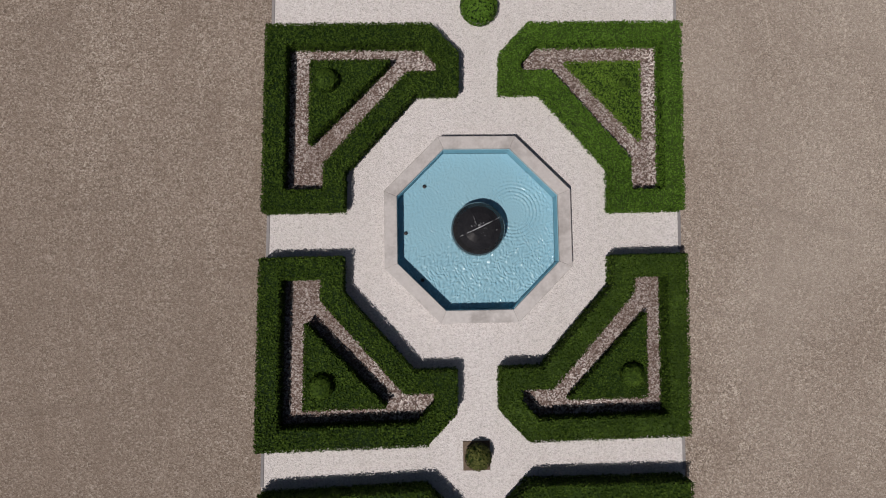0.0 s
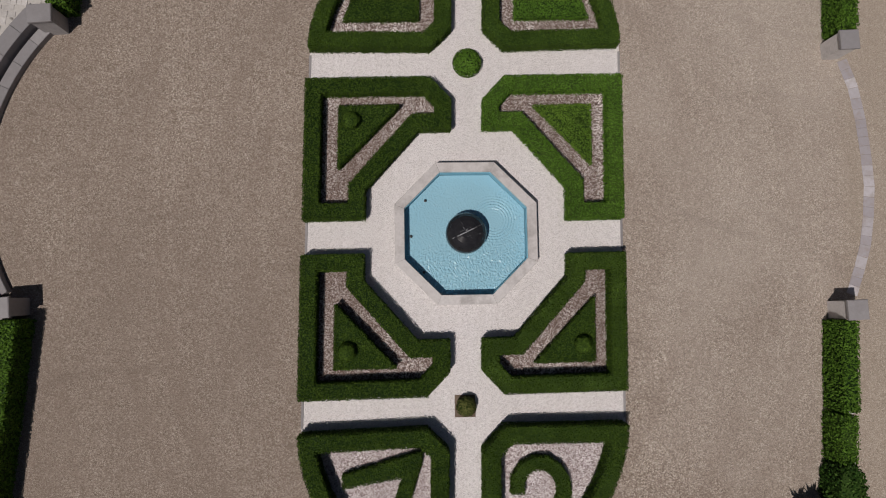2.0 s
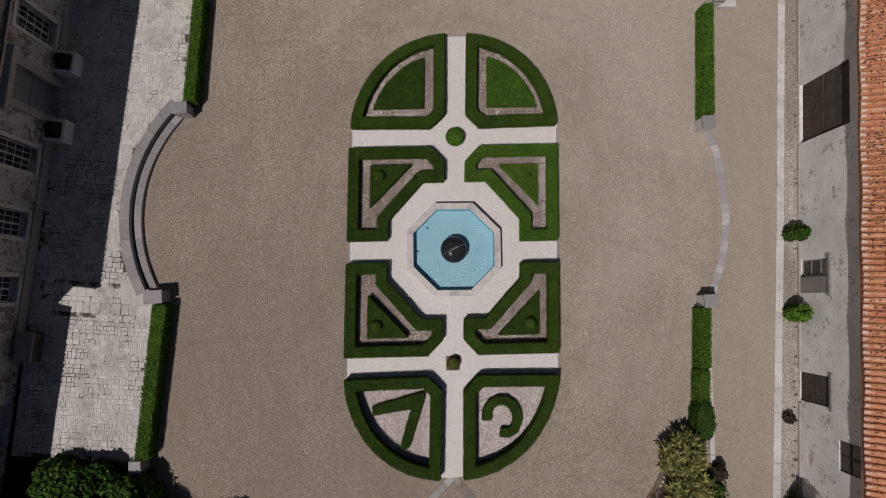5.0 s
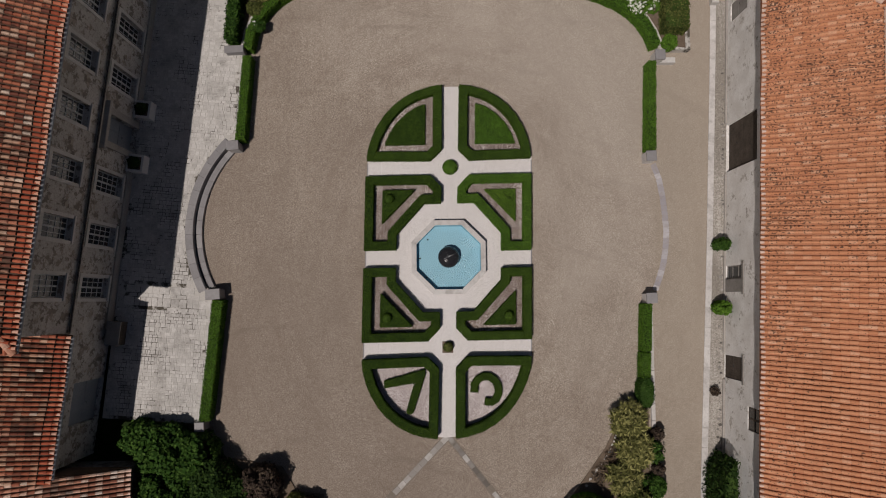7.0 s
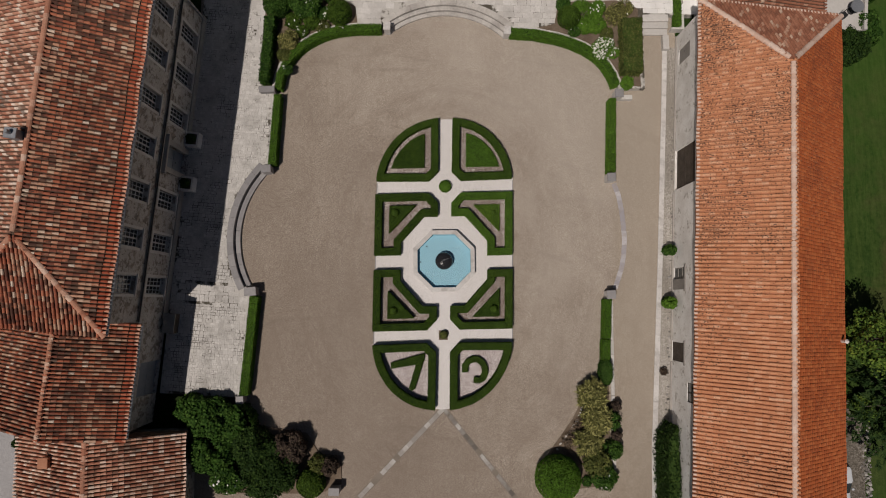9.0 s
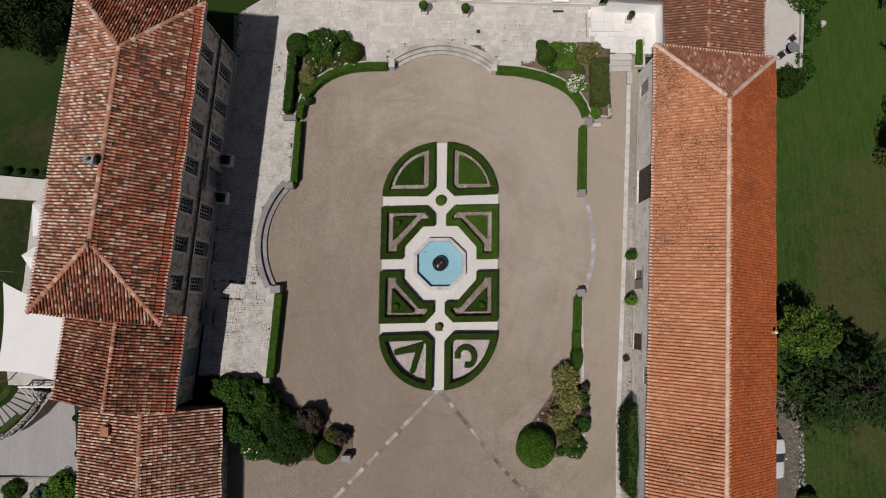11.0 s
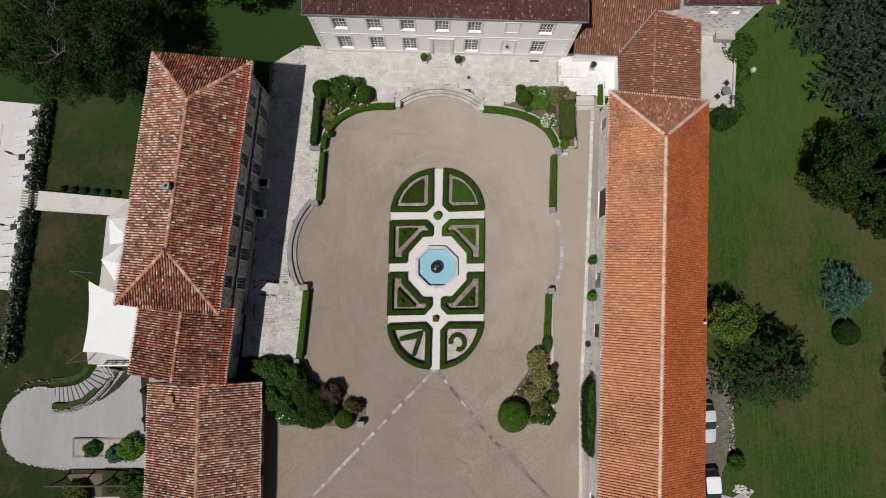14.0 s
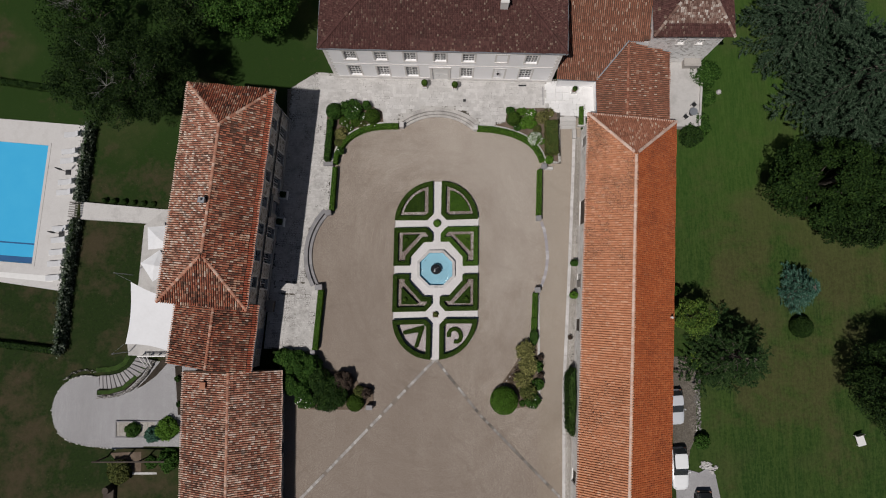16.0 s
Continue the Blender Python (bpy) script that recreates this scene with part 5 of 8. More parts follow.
solid("wall_foot", ring_geo(ccw([(13.3, -40.0), (14.1, -12.9), (15.08, 0.3), (15.82, 11.5), (16.02, 15.0), (16.72, 15.0), (15.94, 2.0), (15.2, -10.0), (13.66, -36.0), (13.5, -40.0)]), [], -0.02, 0.03), M_FOOT, "strip of dirt and rubble between kerb and barn wall", "ground strip", kind="structure")
rubble("rubble", "loose grey rubble along the foot of the barn wall", [(14.42, -19.0), (14.78, -12.0), (15.62, 0.3), (16.3, 11.5)], 0.16, 80, 0.0, (0.06, 0.06), M_LANE_STONE, (0.04, 0.11), 3, category="rubble")

# ---- houses ----


def tile_array(centres, e, s, n, pitch, run, flat=False, lift=0.035):
    """Half-round cover tiles (or flat tiles) at the centres, as quads (k, 4, 3)."""
    k = len(centres)
    if flat:
        prof = [(-0.5, 0.0), (-0.44, 0.022), (0.44, 0.022), (0.5, 0.0)]
    else:
        w, up = (0.40, 0.48) if lift < 0.02 else (0.335, 0.58)
        prof = [(-w, 0.0), (-w * 0.78, up * 0.65), (0.0, up), (w * 0.78, up * 0.65), (w, 0.0)]
    low = [(a * pitch, -0.56 * run, (h * pitch if not flat else h) + lift) for a, h in prof]
    high = [(a * pitch * 0.86, 0.56 * run, (h * pitch * 0.86 if not flat else h) + 0.004) for a, h in prof]
    quads = [[low[i], low[i + 1], high[i + 1], high[i]] for i in range(len(prof) - 1)]
    quads.append([low[0], low[1], low[-2], low[-1]])
    t = np.array(quads)
    basis = np.array([e, s, n])
    shape = t @ basis
    jitter = np.random.default_rng(k).normal(0, 0.006, (k, 1, 1, 3))
    return (centres[:, None, None, :] + shape[None] + jitter), t


def tiled_slope(roof, corners, pitch, run, material, singles=None, flat=False, name="tiles", lift=0.022, rows=(0.0, 1e9)):
    """Tiles over one planar slope; corners start with the two ends of the eave."""
    c = [Vector(p) for p in corners]
    e = (c[1] - c[0]).normalized()
    n = e.cross(c[2] - c[0]).normalized()
    if n.z < 0:
        n = -n
    s = n.cross(e)
    if s.z < 0:
        s = -s
    poly = [((p - c[0]).dot(e), (p - c[0]).dot(s)) for p in c]
    poly = ccw(poly)
    amin, amax = min(p[0] for p in poly), max(p[0] for p in poly)
    bmax = max(p[1] for p in poly)
    a = np.arange(amin + pitch / 2, amax, pitch)
    b = np.arange(run * 0.5, bmax + run * 0.2, run)
    ga, gb = np.meshgrid(a, b)
    ga, gb = ga.ravel(), gb.ravel()
    ok = inside(ga, np.clip(gb, 0.02, bmax - 0.02), poly)
    ok &= (gb >= rows[0]) & (gb < rows[1])
    ga, gb = ga[ok], gb[ok]
    # old battens sag and wander a little
    sag = 0.012 * np.sin(ga * 0.9 + 0.6 * np.sin(gb)) + 0.01 * np.sin(gb * 1.3 + 0.37 * ga) + 0.018
    centres = np.array(c[0]) + ga[:, None] * np.array(e) + (gb + 0.03 * np.sin(ga * 1.7))[:, None] * np.array(s) + np.array(n) * sag[:, None]
    own = np.zeros(len(ga), bool)
    if singles:
        a0, b0, a1, b1 = singles
        idx = np.nonzero((ga > a0) & (ga < a1) & (gb > b0) & (gb < b1))[0][:300]
        own[idx] = True
    q, t = tile_array(centres[~own], np.array(e), np.array(s), np.array(n), pitch, run, flat, lift)
    # one island per tile: weld each tile's quads by shared vertices
    m = len(prof_order(flat))
    build_tiles(name, q, m, material, roof)
    if own.any():
        g = Geo()
        prof = prof_order(flat)
        lo = [tuple(t[i][0]) for i in range(prof_count(flat) - 1)] + [tuple(t[prof_count(flat) - 2][1])]
        hi = [tuple(t[i][3]) for i in range(prof_count(flat) - 1)] + [tuple(t[prof_count(flat) - 2][2])]
        k = len(lo)
        g.add(lo + hi, [(i, i + 1, k + i + 1, k + i) for i in range(k - 1)] + [tuple(range(k))[::-1]])
        me = mesh_of("roof_tile", g, material)
        turn = Matrix((e, s, n)).transposed().to_4x4()
        for p in centres[own]:
            o = new("roof_tile", me)
            o.parent = roof
            o.matrix_basis = Matrix.Translation(p) @ turn @ pose(0, 0, 0, 0, 0, random.uniform(-1.5, 1.5))


def prof_count(flat):
    return 4 if flat else 5


def prof_order(flat):
    return list(range(prof_count(flat)))


def build_tiles(name, q, k, material, roof):
    """Joined tiles with shared vertices inside each tile (k profile points)."""
    n = len(q)
    if n == 0:
        return
    lo = np.concatenate([q[:, i:i + 1, 0] for i in range(k - 1)] + [q[:, k - 2:k - 1, 1]], 1)
    hi = np.concatenate([q[:, i:i + 1, 3] for i in range(k - 1)] + [q[:, k - 2:k - 1, 2]], 1)
    verts = np.concatenate([lo, hi], 1)
    faces = np.array([(i, i + 1, k + i + 1, k + i) for i in range(k - 1)] + [(0, 1, k - 2, k - 1)])
    loops = (faces[None] + (np.arange(n) * 2 * k)[:, None, None]).ravel()
    me = bpy.data.meshes.new(name)
    me.vertices.add(n * 2 * k)
    me.vertices.foreach_set("co", verts.astype(np.float32).ravel())
    me.loops.add(len(loops))
    me.loops.foreach_set("vertex_index", loops.astype(np.int32))
    me.polygons.add(n * len(faces))
    me.polygons.foreach_set("loop_start", np.arange(0, len(loops), 4, dtype=np.int32))
    me.update(calc_edges=True)
    me.materials.append(material)
    ob = new(name, me)
    ob.parent = roof
    tagged(ob, kind="stuff")


def ridge_caps(roof, a, b, material=None, step=0.36, r=0.13):
    """Overlapping half-round ridge tiles from a to b, one object each on one mesh."""
    a, b = Vector(a), Vector(b)
    d = (b - a).normalized()
    side = d.cross(Vector((0, 0, 1))).normalized()
    up = side.cross(d)
    g = Geo()
    ring = []
    for y, rr in ((0, r * 1.08), (1.12 * step, r * 0.9)):
        ring += [(rr * math.cos(t), y, rr * 0.8 * math.sin(t) + 0.03) for t in [math.pi * i / 6 for i in range(7)]]
    g.add(ring, [(i, i + 1, 8 + i, 7 + i) for i in range(6)] + [(0, 1, 2, 3, 4, 5, 6)])
    me = mesh_of("ridge_tile", g, material or M_RIDGE)
    turn = Matrix((side, d, up)).transposed().to_4x4()
    for k in range(max(1, int((b - a).length / step))):
        o = new("ridge_tile", me)
        o.parent = roof
        o.matrix_basis = Matrix.Translation(a + d * (k * step)) @ turn @ pose(0, 0, 0, 0, random.uniform(-4, 4), random.uniform(-2, 2))


def hip_roof(house, x0, x1, yf, yr, yb, zf, zr, zb, h0, h1, tiles, pitch=0.225, run=0.31, singles=None, flat=False, back=None, ends=None, ridge=None, caps=True, lift=0.022, eave=None, under=None, deep=0.62, back_flat=False, cap=0.16):
    """A roof with its ridge along x; h0, h1: how far the hips run in at either end (0: gable)."""
    A, B, C, D = (x0, yf, zf), (x1, yf, zf), (x1, yb, zb), (x0, yb, zb)
    R0, R1 = (x0 + h0, yr, zr), (x1 - h1, yr, zr)
    low = [(x, y, z - 0.14) for x, y, z in (A, B, C, D)]
    g = Geo().add([A, B, C, D, R0, R1, *low], [(0, 1, 5, 4), (1, 2, 5), (2, 3, 4, 5), (3, 0, 4), (6, 7, 1, 0), (7, 8, 2, 1), (8, 9, 3, 2), (9, 6, 0, 3), (9, 8, 7, 6)])
    roof = part("roof", g, under or M_GROOVE_SHADE, house)
    ends_only = eave is M_EAVE_PALE
    first = deep if eave and not ends_only else 0.0
    tiled_slope(roof, [A, B, R1, R0], pitch, run, tiles, singles, flat, "front_tiles", lift, (first, 1e9))
    if ends_only:
        tiled_slope(roof, [A, B, R1, R0], pitch, 0.17, eave, None, flat, "eave_end", lift + 0.05, (0.0, 0.17))
    elif eave:
        # canal rows stop short: the bared dark sheet stands for the overlap's shade
        tiled_slope(roof, [A, B, R1, R0], pitch, run if flat else 0.265, eave, None, flat, "eave_tiles", lift + 0.02, (0.0, first if flat else 0.53))
        if not flat:
            tiled_slope(roof, [C, D, R0, R1], pitch, 0.2, M_EAVE_PALE, None, flat, "eave_end", lift + 0.045, (0.0, 0.2))
            tiled_slope(roof, [A, B, R1, R0], pitch, 0.2, M_EAVE_END, None, flat, "eave_end", lift + 0.045, (0.0, 0.2))
    tiled_slope(roof, [C, D, R0, R1], pitch * (0.9 if back_flat else 1.0), run * (0.8 if back_flat else 1.0), back or tiles, None, flat or back_flat, "back_tiles", lift)
    if h0 > 0:
        tiled_slope(roof, [D, A, R0], pitch, run, ends or tiles, None, flat, "hip_tiles")
        if caps:
            ridge_caps(roof, A, R0, ridge, r=cap)
            ridge_caps(roof, D, R0, ridge, r=cap)
    if h1 > 0:
        tiled_slope(roof, [B, C, R1], pitch, run, ends or tiles, None, flat, "hip_tiles")
        if caps:
            ridge_caps(roof, B, R1, ridge, r=cap)
            ridge_caps(roof, C, R1, ridge, r=cap)
    if caps:
        ridge_caps(roof, R0, R1, ridge, r=cap)
    return roof


def wall_panel(house, x0, x1, z0, z1, y, thick, openings, material, label=""):
    """A wall along x whose face stands at y, with openings cut right through."""
    xs = sorted({x0, x1, *[v for o in openings for v in o[:2]]})
    zs = sorted({z0, z1, *[min(max(v, z0), z1) for o in openings for v in o[2:4]]})
    w, h = len(xs), len(zs)
    g = Geo()
    g.v = [(a, yy, b) for yy in (y, y - thick) for b in zs for a in xs]
    full = lambda i, j: 0 <= i < w - 1 and 0 <= j < h - 1 and not any(o[0] < (xs[i] + xs[i + 1]) / 2 < o[1] and o[2] < (zs[j] + zs[j + 1]) / 2 < o[3] for o in openings)
    at = lambda i, j, k: k * w * h + j * w + i
    for i in range(w - 1):
        for j in range(h - 1):
            if full(i, j):
                g.f.append((at(i + 1, j, 0), at(i, j, 0), at(i, j + 1, 0), at(i + 1, j + 1, 0)))
                g.f.append((at(i, j, 1), at(i + 1, j, 1), at(i + 1, j + 1, 1), at(i, j + 1, 1)))
                for di, dj, p, q in ((-1, 0, (i, j), (i, j + 1)), (1, 0, (i + 1, j + 1), (i + 1, j)), (0, -1, (i + 1, j), (i, j)), (0, 1, (i, j + 1), (i + 1, j + 1))):
                    if not full(i + di, j + dj):
                        g.f.append((at(*p, 0), at(*p, 1), at(*q, 1), at(*q, 0)))
    return part("wall", g, material, house, label)


def window(house, x0, x1, z0, z1, y, depth, cols, rows, frame_mat, bar=0.035, surround=None, sill=True, glass=True, casement=True, proud=0.03):
    """A window in an opening: frame with glazing bars, panes, stone surround and sill."""
    yy = y - depth
    g = Geo()
    w = 0.055
    bars = []
    g.box(x0, yy - 0.05, z0, x0 + w, yy, z1).box(x1 - w, yy - 0.05, z0, x1, yy, z1).box(x0 + w, yy - 0.05, z0, x1 - w, yy, z0 + w).box(x0 + w, yy - 0.05, z1 - w, x1 - w, yy, z1)
    if casement:
        mx = (x0 + x1) / 2
        bars.append(("mullion", Geo().box(mx - 0.045, yy - 0.045, z0 + w, mx + 0.045, yy + 0.012, z1 - w)))
    for k in range(1, cols):
        xx = x0 + (x1 - x0) * k / cols
        if not casement or abs(xx - (x0 + x1) / 2) > 0.05:
            bars.append(("glazing_bar", Geo().box(xx - bar / 2, yy - 0.04, z0 + w, xx + bar / 2, yy + 0.006, z1 - w)))
    for k in range(1, rows):
        zz = z0 + (z1 - z0) * k / rows
        bars.append(("glazing_bar", Geo().box(x0 + w, yy - 0.038, zz - bar / 2, x1 - w, yy + 0.004, zz + bar / 2)))
    ob = part("window", g, frame_mat, house)
    for kind, geo in bars:
        part(kind, geo, frame_mat, ob)
    part("pane", Geo().box(x0 + 0.02, yy - 0.03, z0 + 0.02, x1 - 0.02, yy - 0.02, z1 - 0.02), M_GLASS, ob, "dark glass")
    part("backing", Geo().box(x0 - 0.05, yy - 0.25, z0 - 0.05, x1 + 0.05, yy - 0.2, z1 + 0.05), M_FABRIC_GREY, ob, "dim curtain behind the glass")
    if sill:
        part("sill", Geo().box(x0 - 0.14, y - depth + 0.01, z0 - 0.12, x1 + 0.14, y + 0.09, z0 - 0.005, 0.015), surround or M_TRIM, ob)
    if surround:
        s = Geo()
        k = 0.17
        s.box(x0 - k, y + 0.001, z0, x0 - 0.002, y + proud, z1).box(x1 + 0.002, y + 0.001, z0, x1 + k, y + proud, z1)
        s.box(x0 - k, y + 0.001, z1, x1 + k, y + proud + 0.004, z1 + 0.2)
        part("surround", s, surround, ob)
    return ob


def door(house, x0, x1, z0, z1, y, depth, material, panels=2, handle=True, lights=False, label=""):
    yy = y - depth
    ob = part("door", Geo().box(x0, yy - 0.06, z0, x1, yy, z1), material, house, label)
    n = panels
    for k in range(n):
        a, b = x0 + (x1 - x0) * k / n + 0.05, x0 + (x1 - x0) * (k + 1) / n - 0.05
        part("door_panel", Geo().box(a, yy + 0.001, z0 + 0.12, b, yy + 0.02, z0 + (z1 - z0) * 0.45).box(a, yy + 0.001, z0 + (z1 - z0) * 0.5, b, yy + 0.02, z1 - 0.1), material, ob)
    if handle:
        part("door_handle", Geo().tube([((x0 + x1) / 2 + 0.06, yy + 0.02, z0 + 1.0), ((x0 + x1) / 2 + 0.06, yy + 0.06, z0 + 1.0), ((x0 + x1) / 2 + 0.16, yy + 0.06, z0 + 1.0)], 0.012, 6), M_IRON, ob, "iron handle")
    return ob


def chimney(house, x, y, z0, z1, w, d, material, pot=True):
    ob = part("chimney", Geo().box(x - w / 2, y - d / 2, z0, x + w / 2, y + d / 2, z1 - 0.1).box(x - w / 2 - 0.05, y - d / 2 - 0.05, z1 - 0.1, x + w / 2 + 0.05, y + d / 2 + 0.05, z1, 0.02), material, house)
    if pot:
        part("chimney_pot", Geo().lathe([(0.11, z1 - 0.02), (0.12, z1 + 0.22), (0.09, z1 + 0.3)], 10, (x, y, 0)), M_ZINC, ob)


# West range: old house with mixed tiles, facade towards the court
WEST_AT = pose(-15.72, 17.6, 0, 0, 0, -95.9)
west = thing("west_house", "long two-storey rubble stone house with mottled red tile roof", "house", WEST_AT)
W_BAYS = [2.7, 5.46, 8.25, 11.0, 13.82, 16.6, 19.35]
WY = -0.74
openings = [(c - 0.54, c + 0.54, 5.0, 7.2) for c in W_BAYS]
openings += [(c - 0.54, c + 0.54, 1.25, 3.62) for c in W_BAYS if c != 11.0]
openings += [(10.3, 11.7, 0.45, 3.3)]
wall_panel(west, 0.5, 21.6, 0.3, 8.2, WY, 0.5, openings, M_RUBBLE, "worn grey render over rubble stone")
for c in W_BAYS:
    window(west, c - 0.54, c + 0.54, 5.0, 7.2, WY, 0.26, 4, 5, M_GREY_PAINT, surround=M_FACADE_TRIM)
    if c != 11.0:
        window(west, c - 0.54, c + 0.54, 1.25, 3.62, WY, 0.26, 4, 5, M_GREY_PAINT, surround=M_FACADE_TRIM)
door(west, 10.3, 11.7, 0.45, 3.3, WY, 0.3, M_BLUE_DOOR, 2, label="tall blue-grey panelled double door")
part("door_surround", Geo().box(9.95, WY + 0.001, 0.42, 10.295, WY + 0.08, 3.3).box(11.705, WY + 0.001, 0.42, 12.05, WY + 0.08, 3.3).box(9.95, WY + 0.001, 3.3, 12.05, WY + 0.1, 3.7, 0.02).box(9.75, WY + 0.001, 3.7, 12.25, WY + 0.3, 3.86, 0.02), M_DARK_TRIM, west)
part("string_course", Geo().box(0.5, WY + 0.001, 4.05, 9.7, WY + 0.12, 4.2, 0.03).box(12.3, WY + 0.001, 4.05, 21.6, WY + 0.12, 4.2, 0.03).box(9.702, WY + 0.001, 4.05, 12.298, WY + 0.14, 4.22, 0.03), M_DARK_TRIM, west)
# thin dark tube running just above the string course
part("wall_line", Geo().tube([(0.5, WY + 0.16, 4.26), (21.6, WY + 0.16, 4.26)], 0.045, 6), M_IRON, west, "thin dark line along the string course")
part("plinth", Geo().box(0.5, WY + 0.001, 0.3, 9.9, WY + 0.1, 0.95, 0.03).box(12.1, WY + 0.001, 0.3, 21.6, WY + 0.1, 0.95, 0.03), M_DARK_TRIM, west)
part("cornice", Geo().box(0.35, WY + 0.001, 7.9, 21.7, WY + 0.3, 8.17, 0.04), M_DARK_TRIM, west)
part("wall", Geo().box(0.5, -8.6, -0.6, 0.95, WY - 0.502, 8.2).box(0.951, -8.6, -0.6, 21.6, -8.15, 8.2).box(21.15, -8.148, -0.6, 21.6, WY - 0.502, 8.2), M_RUBBLE, west)
part("downpipe", Geo().tube([(0.75, WY + 0.08, 8.05), (0.75, WY + 0.08, 0.4)], 0.05, 8), M_ZINC, west)
hip_roof(west, 0.0, 22.2, -0.2, -4.5, -9.1, 8.41, 10.4, 8.32, 4.5, 4.9, M_TILE_OLD, singles=(6.5, 0.6, 14.5, 3.6), eave=M_TILE_EAVE, back=M_TILE_PINK)
# tube added to block sun so the eave's shadow edge falls straight
part("gutter", Geo().tube([(0.05, -0.14, 8.37), (22.15, -0.14, 8.37)], 0.075, 8), M_ZINC, west)
chimney(west, 12.2, -4.95, 10.0, 11.1, 0.45, 0.55, M_ZINC)

# First annex, lower, in line with the west house
annex = thing("annex_house", "lower stone annex with garage door and mottled tile roof", "house", WEST_AT)
wall_panel(annex, 21.602, 28.3, 0.3, 4.5, WY, 0.5, [(24.2, 26.4, 0.45, 3.0)], M_RUBBLE)
door(annex, 24.2, 26.4, 0.45, 3.0, WY, 0.2, M_BLUE_DOOR, 3, label="wide blue-grey boarded garage door")
part("wall", Geo().box(21.602, -8.6, -0.6, 28.3, -8.15, 4.0).box(27.85, -8.148, -0.6, 28.3, WY - 0.502, 4.2), M_RUBBLE, annex)
hip_roof(annex, 21.62, 28.5, -0.2, -4.2, -9.1, 4.69, 6.5, 4.3, 0, 0, M_TILE_OLD, singles=(1.0, 0.6, 6.0, 3.6), eave=M_TILE_EAVE)

# same added tube, straightening the shadow of the annex eave
part("gutter", Geo().tube([(21.7, -0.14, 4.65), (28.4, -0.14, 4.65)], 0.075, 8), M_ZINC, annex)

# Second annex, lower still, running on
barn = thing("south_annex", "single-storey stone outbuilding with mottled tile roof", "house", pose(-16.25, -10.7, 0, 0, 0, -89.55))
wall_panel(barn, 0.3, 24.0, -0.1, 2.3, -0.4, 0.45, [(8.0, 9.1, -0.1, 2.0)], M_RUBBLE)
door(barn, 8.0, 9.1, -0.05, 2.0, -0.4, 0.2, M_DARK_WOOD, 1)
part("wall", Geo().box(0.3, -10.4, -0.9, 24.0, -9.95, 1.9).box(0.3, -9.948, -0.9, 0.75, -0.852, 2.1).box(23.55, -9.948, -0.9, 24.0, -0.852, 2.1), M_RUBBLE, barn)
low_roof = hip_roof(barn, 0.0, 24.4, 0.0, -4.85, -10.75, 2.4, 4.9, 1.95, 0, 0, M_TILE_PINK, singles=(0.0, 0.0, 6.0, 4.0))
tiled_slope(low_roof, [(0.0, 0.0, 2.4), (24.4, 0.0, 2.4), (24.4, -4.85, 4.9), (0.0, -4.85, 4.9)], 0.225, 0.2, M_EAVE_PALE, None, False, "eave_end", 0.065, (0.0, 0.2))
tiled_slope(low_roof, [(24.4, -10.75, 1.95), (0.0, -10.75, 1.95), (0.0, -4.85, 4.9), (24.4, -4.85, 4.9)], 0.225, 0.2, M_EAVE_PALE, None, False, "eave_end", 0.065, (0.0, 0.2))
chimney(barn, 1.35, -7.8, 3.0, 4.1, 0.55, 0.5, M_TERRACOTTA, False)

# East range: the long barn, orange canal tiles towards the court, red tiles behind
EX, EY = 13.27, -36.0
east = thing("east_barn", "long low lime-washed barn with an orange tile roof", "barn", pose(EX, EY, 0, 0, 0, 86.54))
ey = lambda y: (y - EY) / 0.998
E_OPEN = [(ey(4.75), ey(7.5), 0.05, 3.35), (ey(-2.1), ey(-0.65), 0.1, 2.0), (ey(-6.85), ey(-5.6), 0.05, 2.05), (ey(-9.2), ey(-8.0), 2.55, 3.75), (ey(13.5), ey(14.6), 0.45, 2.3), (ey(-22.8), ey(-21.4), 0.05, 2.2), (ey(-28), ey(-26.8), 0.9, 2.1)]
wall_panel(east, 0.3, 51.9, -0.1, 4.3, -0.35, 0.5, E_OPEN, M_WHITE_WALL, "patched lime-washed wall")
door(east, E_OPEN[0][0], E_OPEN[0][1], 0.05, 3.35, -0.35, 0.16, M_DARK_WOOD, 2, label="tall weathered dark board double door")
window(east, E_OPEN[1][0], E_OPEN[1][1], 0.1, 2.0, -0.35, 0.08, 2, 3, M_GREY_WOOD, bar=0.05)
door(east, E_OPEN[2][0], E_OPEN[2][1], 0.05, 2.05, -0.35, 0.05, M_DARK_WOOD, 1)
window(east, E_OPEN[3][0], E_OPEN[3][1], 2.55, 3.75, -0.35, 0.04, 2, 2, M_DARK_WOOD, bar=0.06, sill=False)
door(east, E_OPEN[4][0], E_OPEN[4][1], 0.45, 2.3, -0.35, 0.06, M_GREY_WOOD, 1)
door(east, E_OPEN[5][0], E_OPEN[5][1], 0.05, 2.2, -0.35, 0.2, M_DARK_WOOD, 1)
window(east, E_OPEN[6][0], E_OPEN[6][1], 0.9, 2.1, -0.35, 0.2, 2, 2, M_GREY_WOOD)
part("shutter", Geo().box(E_OPEN[1][0] - 0.02, -0.345, 0.12, E_OPEN[1][0] + 0.68, -0.30, 1.95, 0.01), M_GREY_WOOD, east, "silvered wooden shutter leaf")
part("lintel", Geo().box(E_OPEN[1][0] - 0.15, -0.349, 2.0, E_OPEN[1][1] + 0.15, -0.27, 2.16, 0.01), M_GREY_WOOD, east)
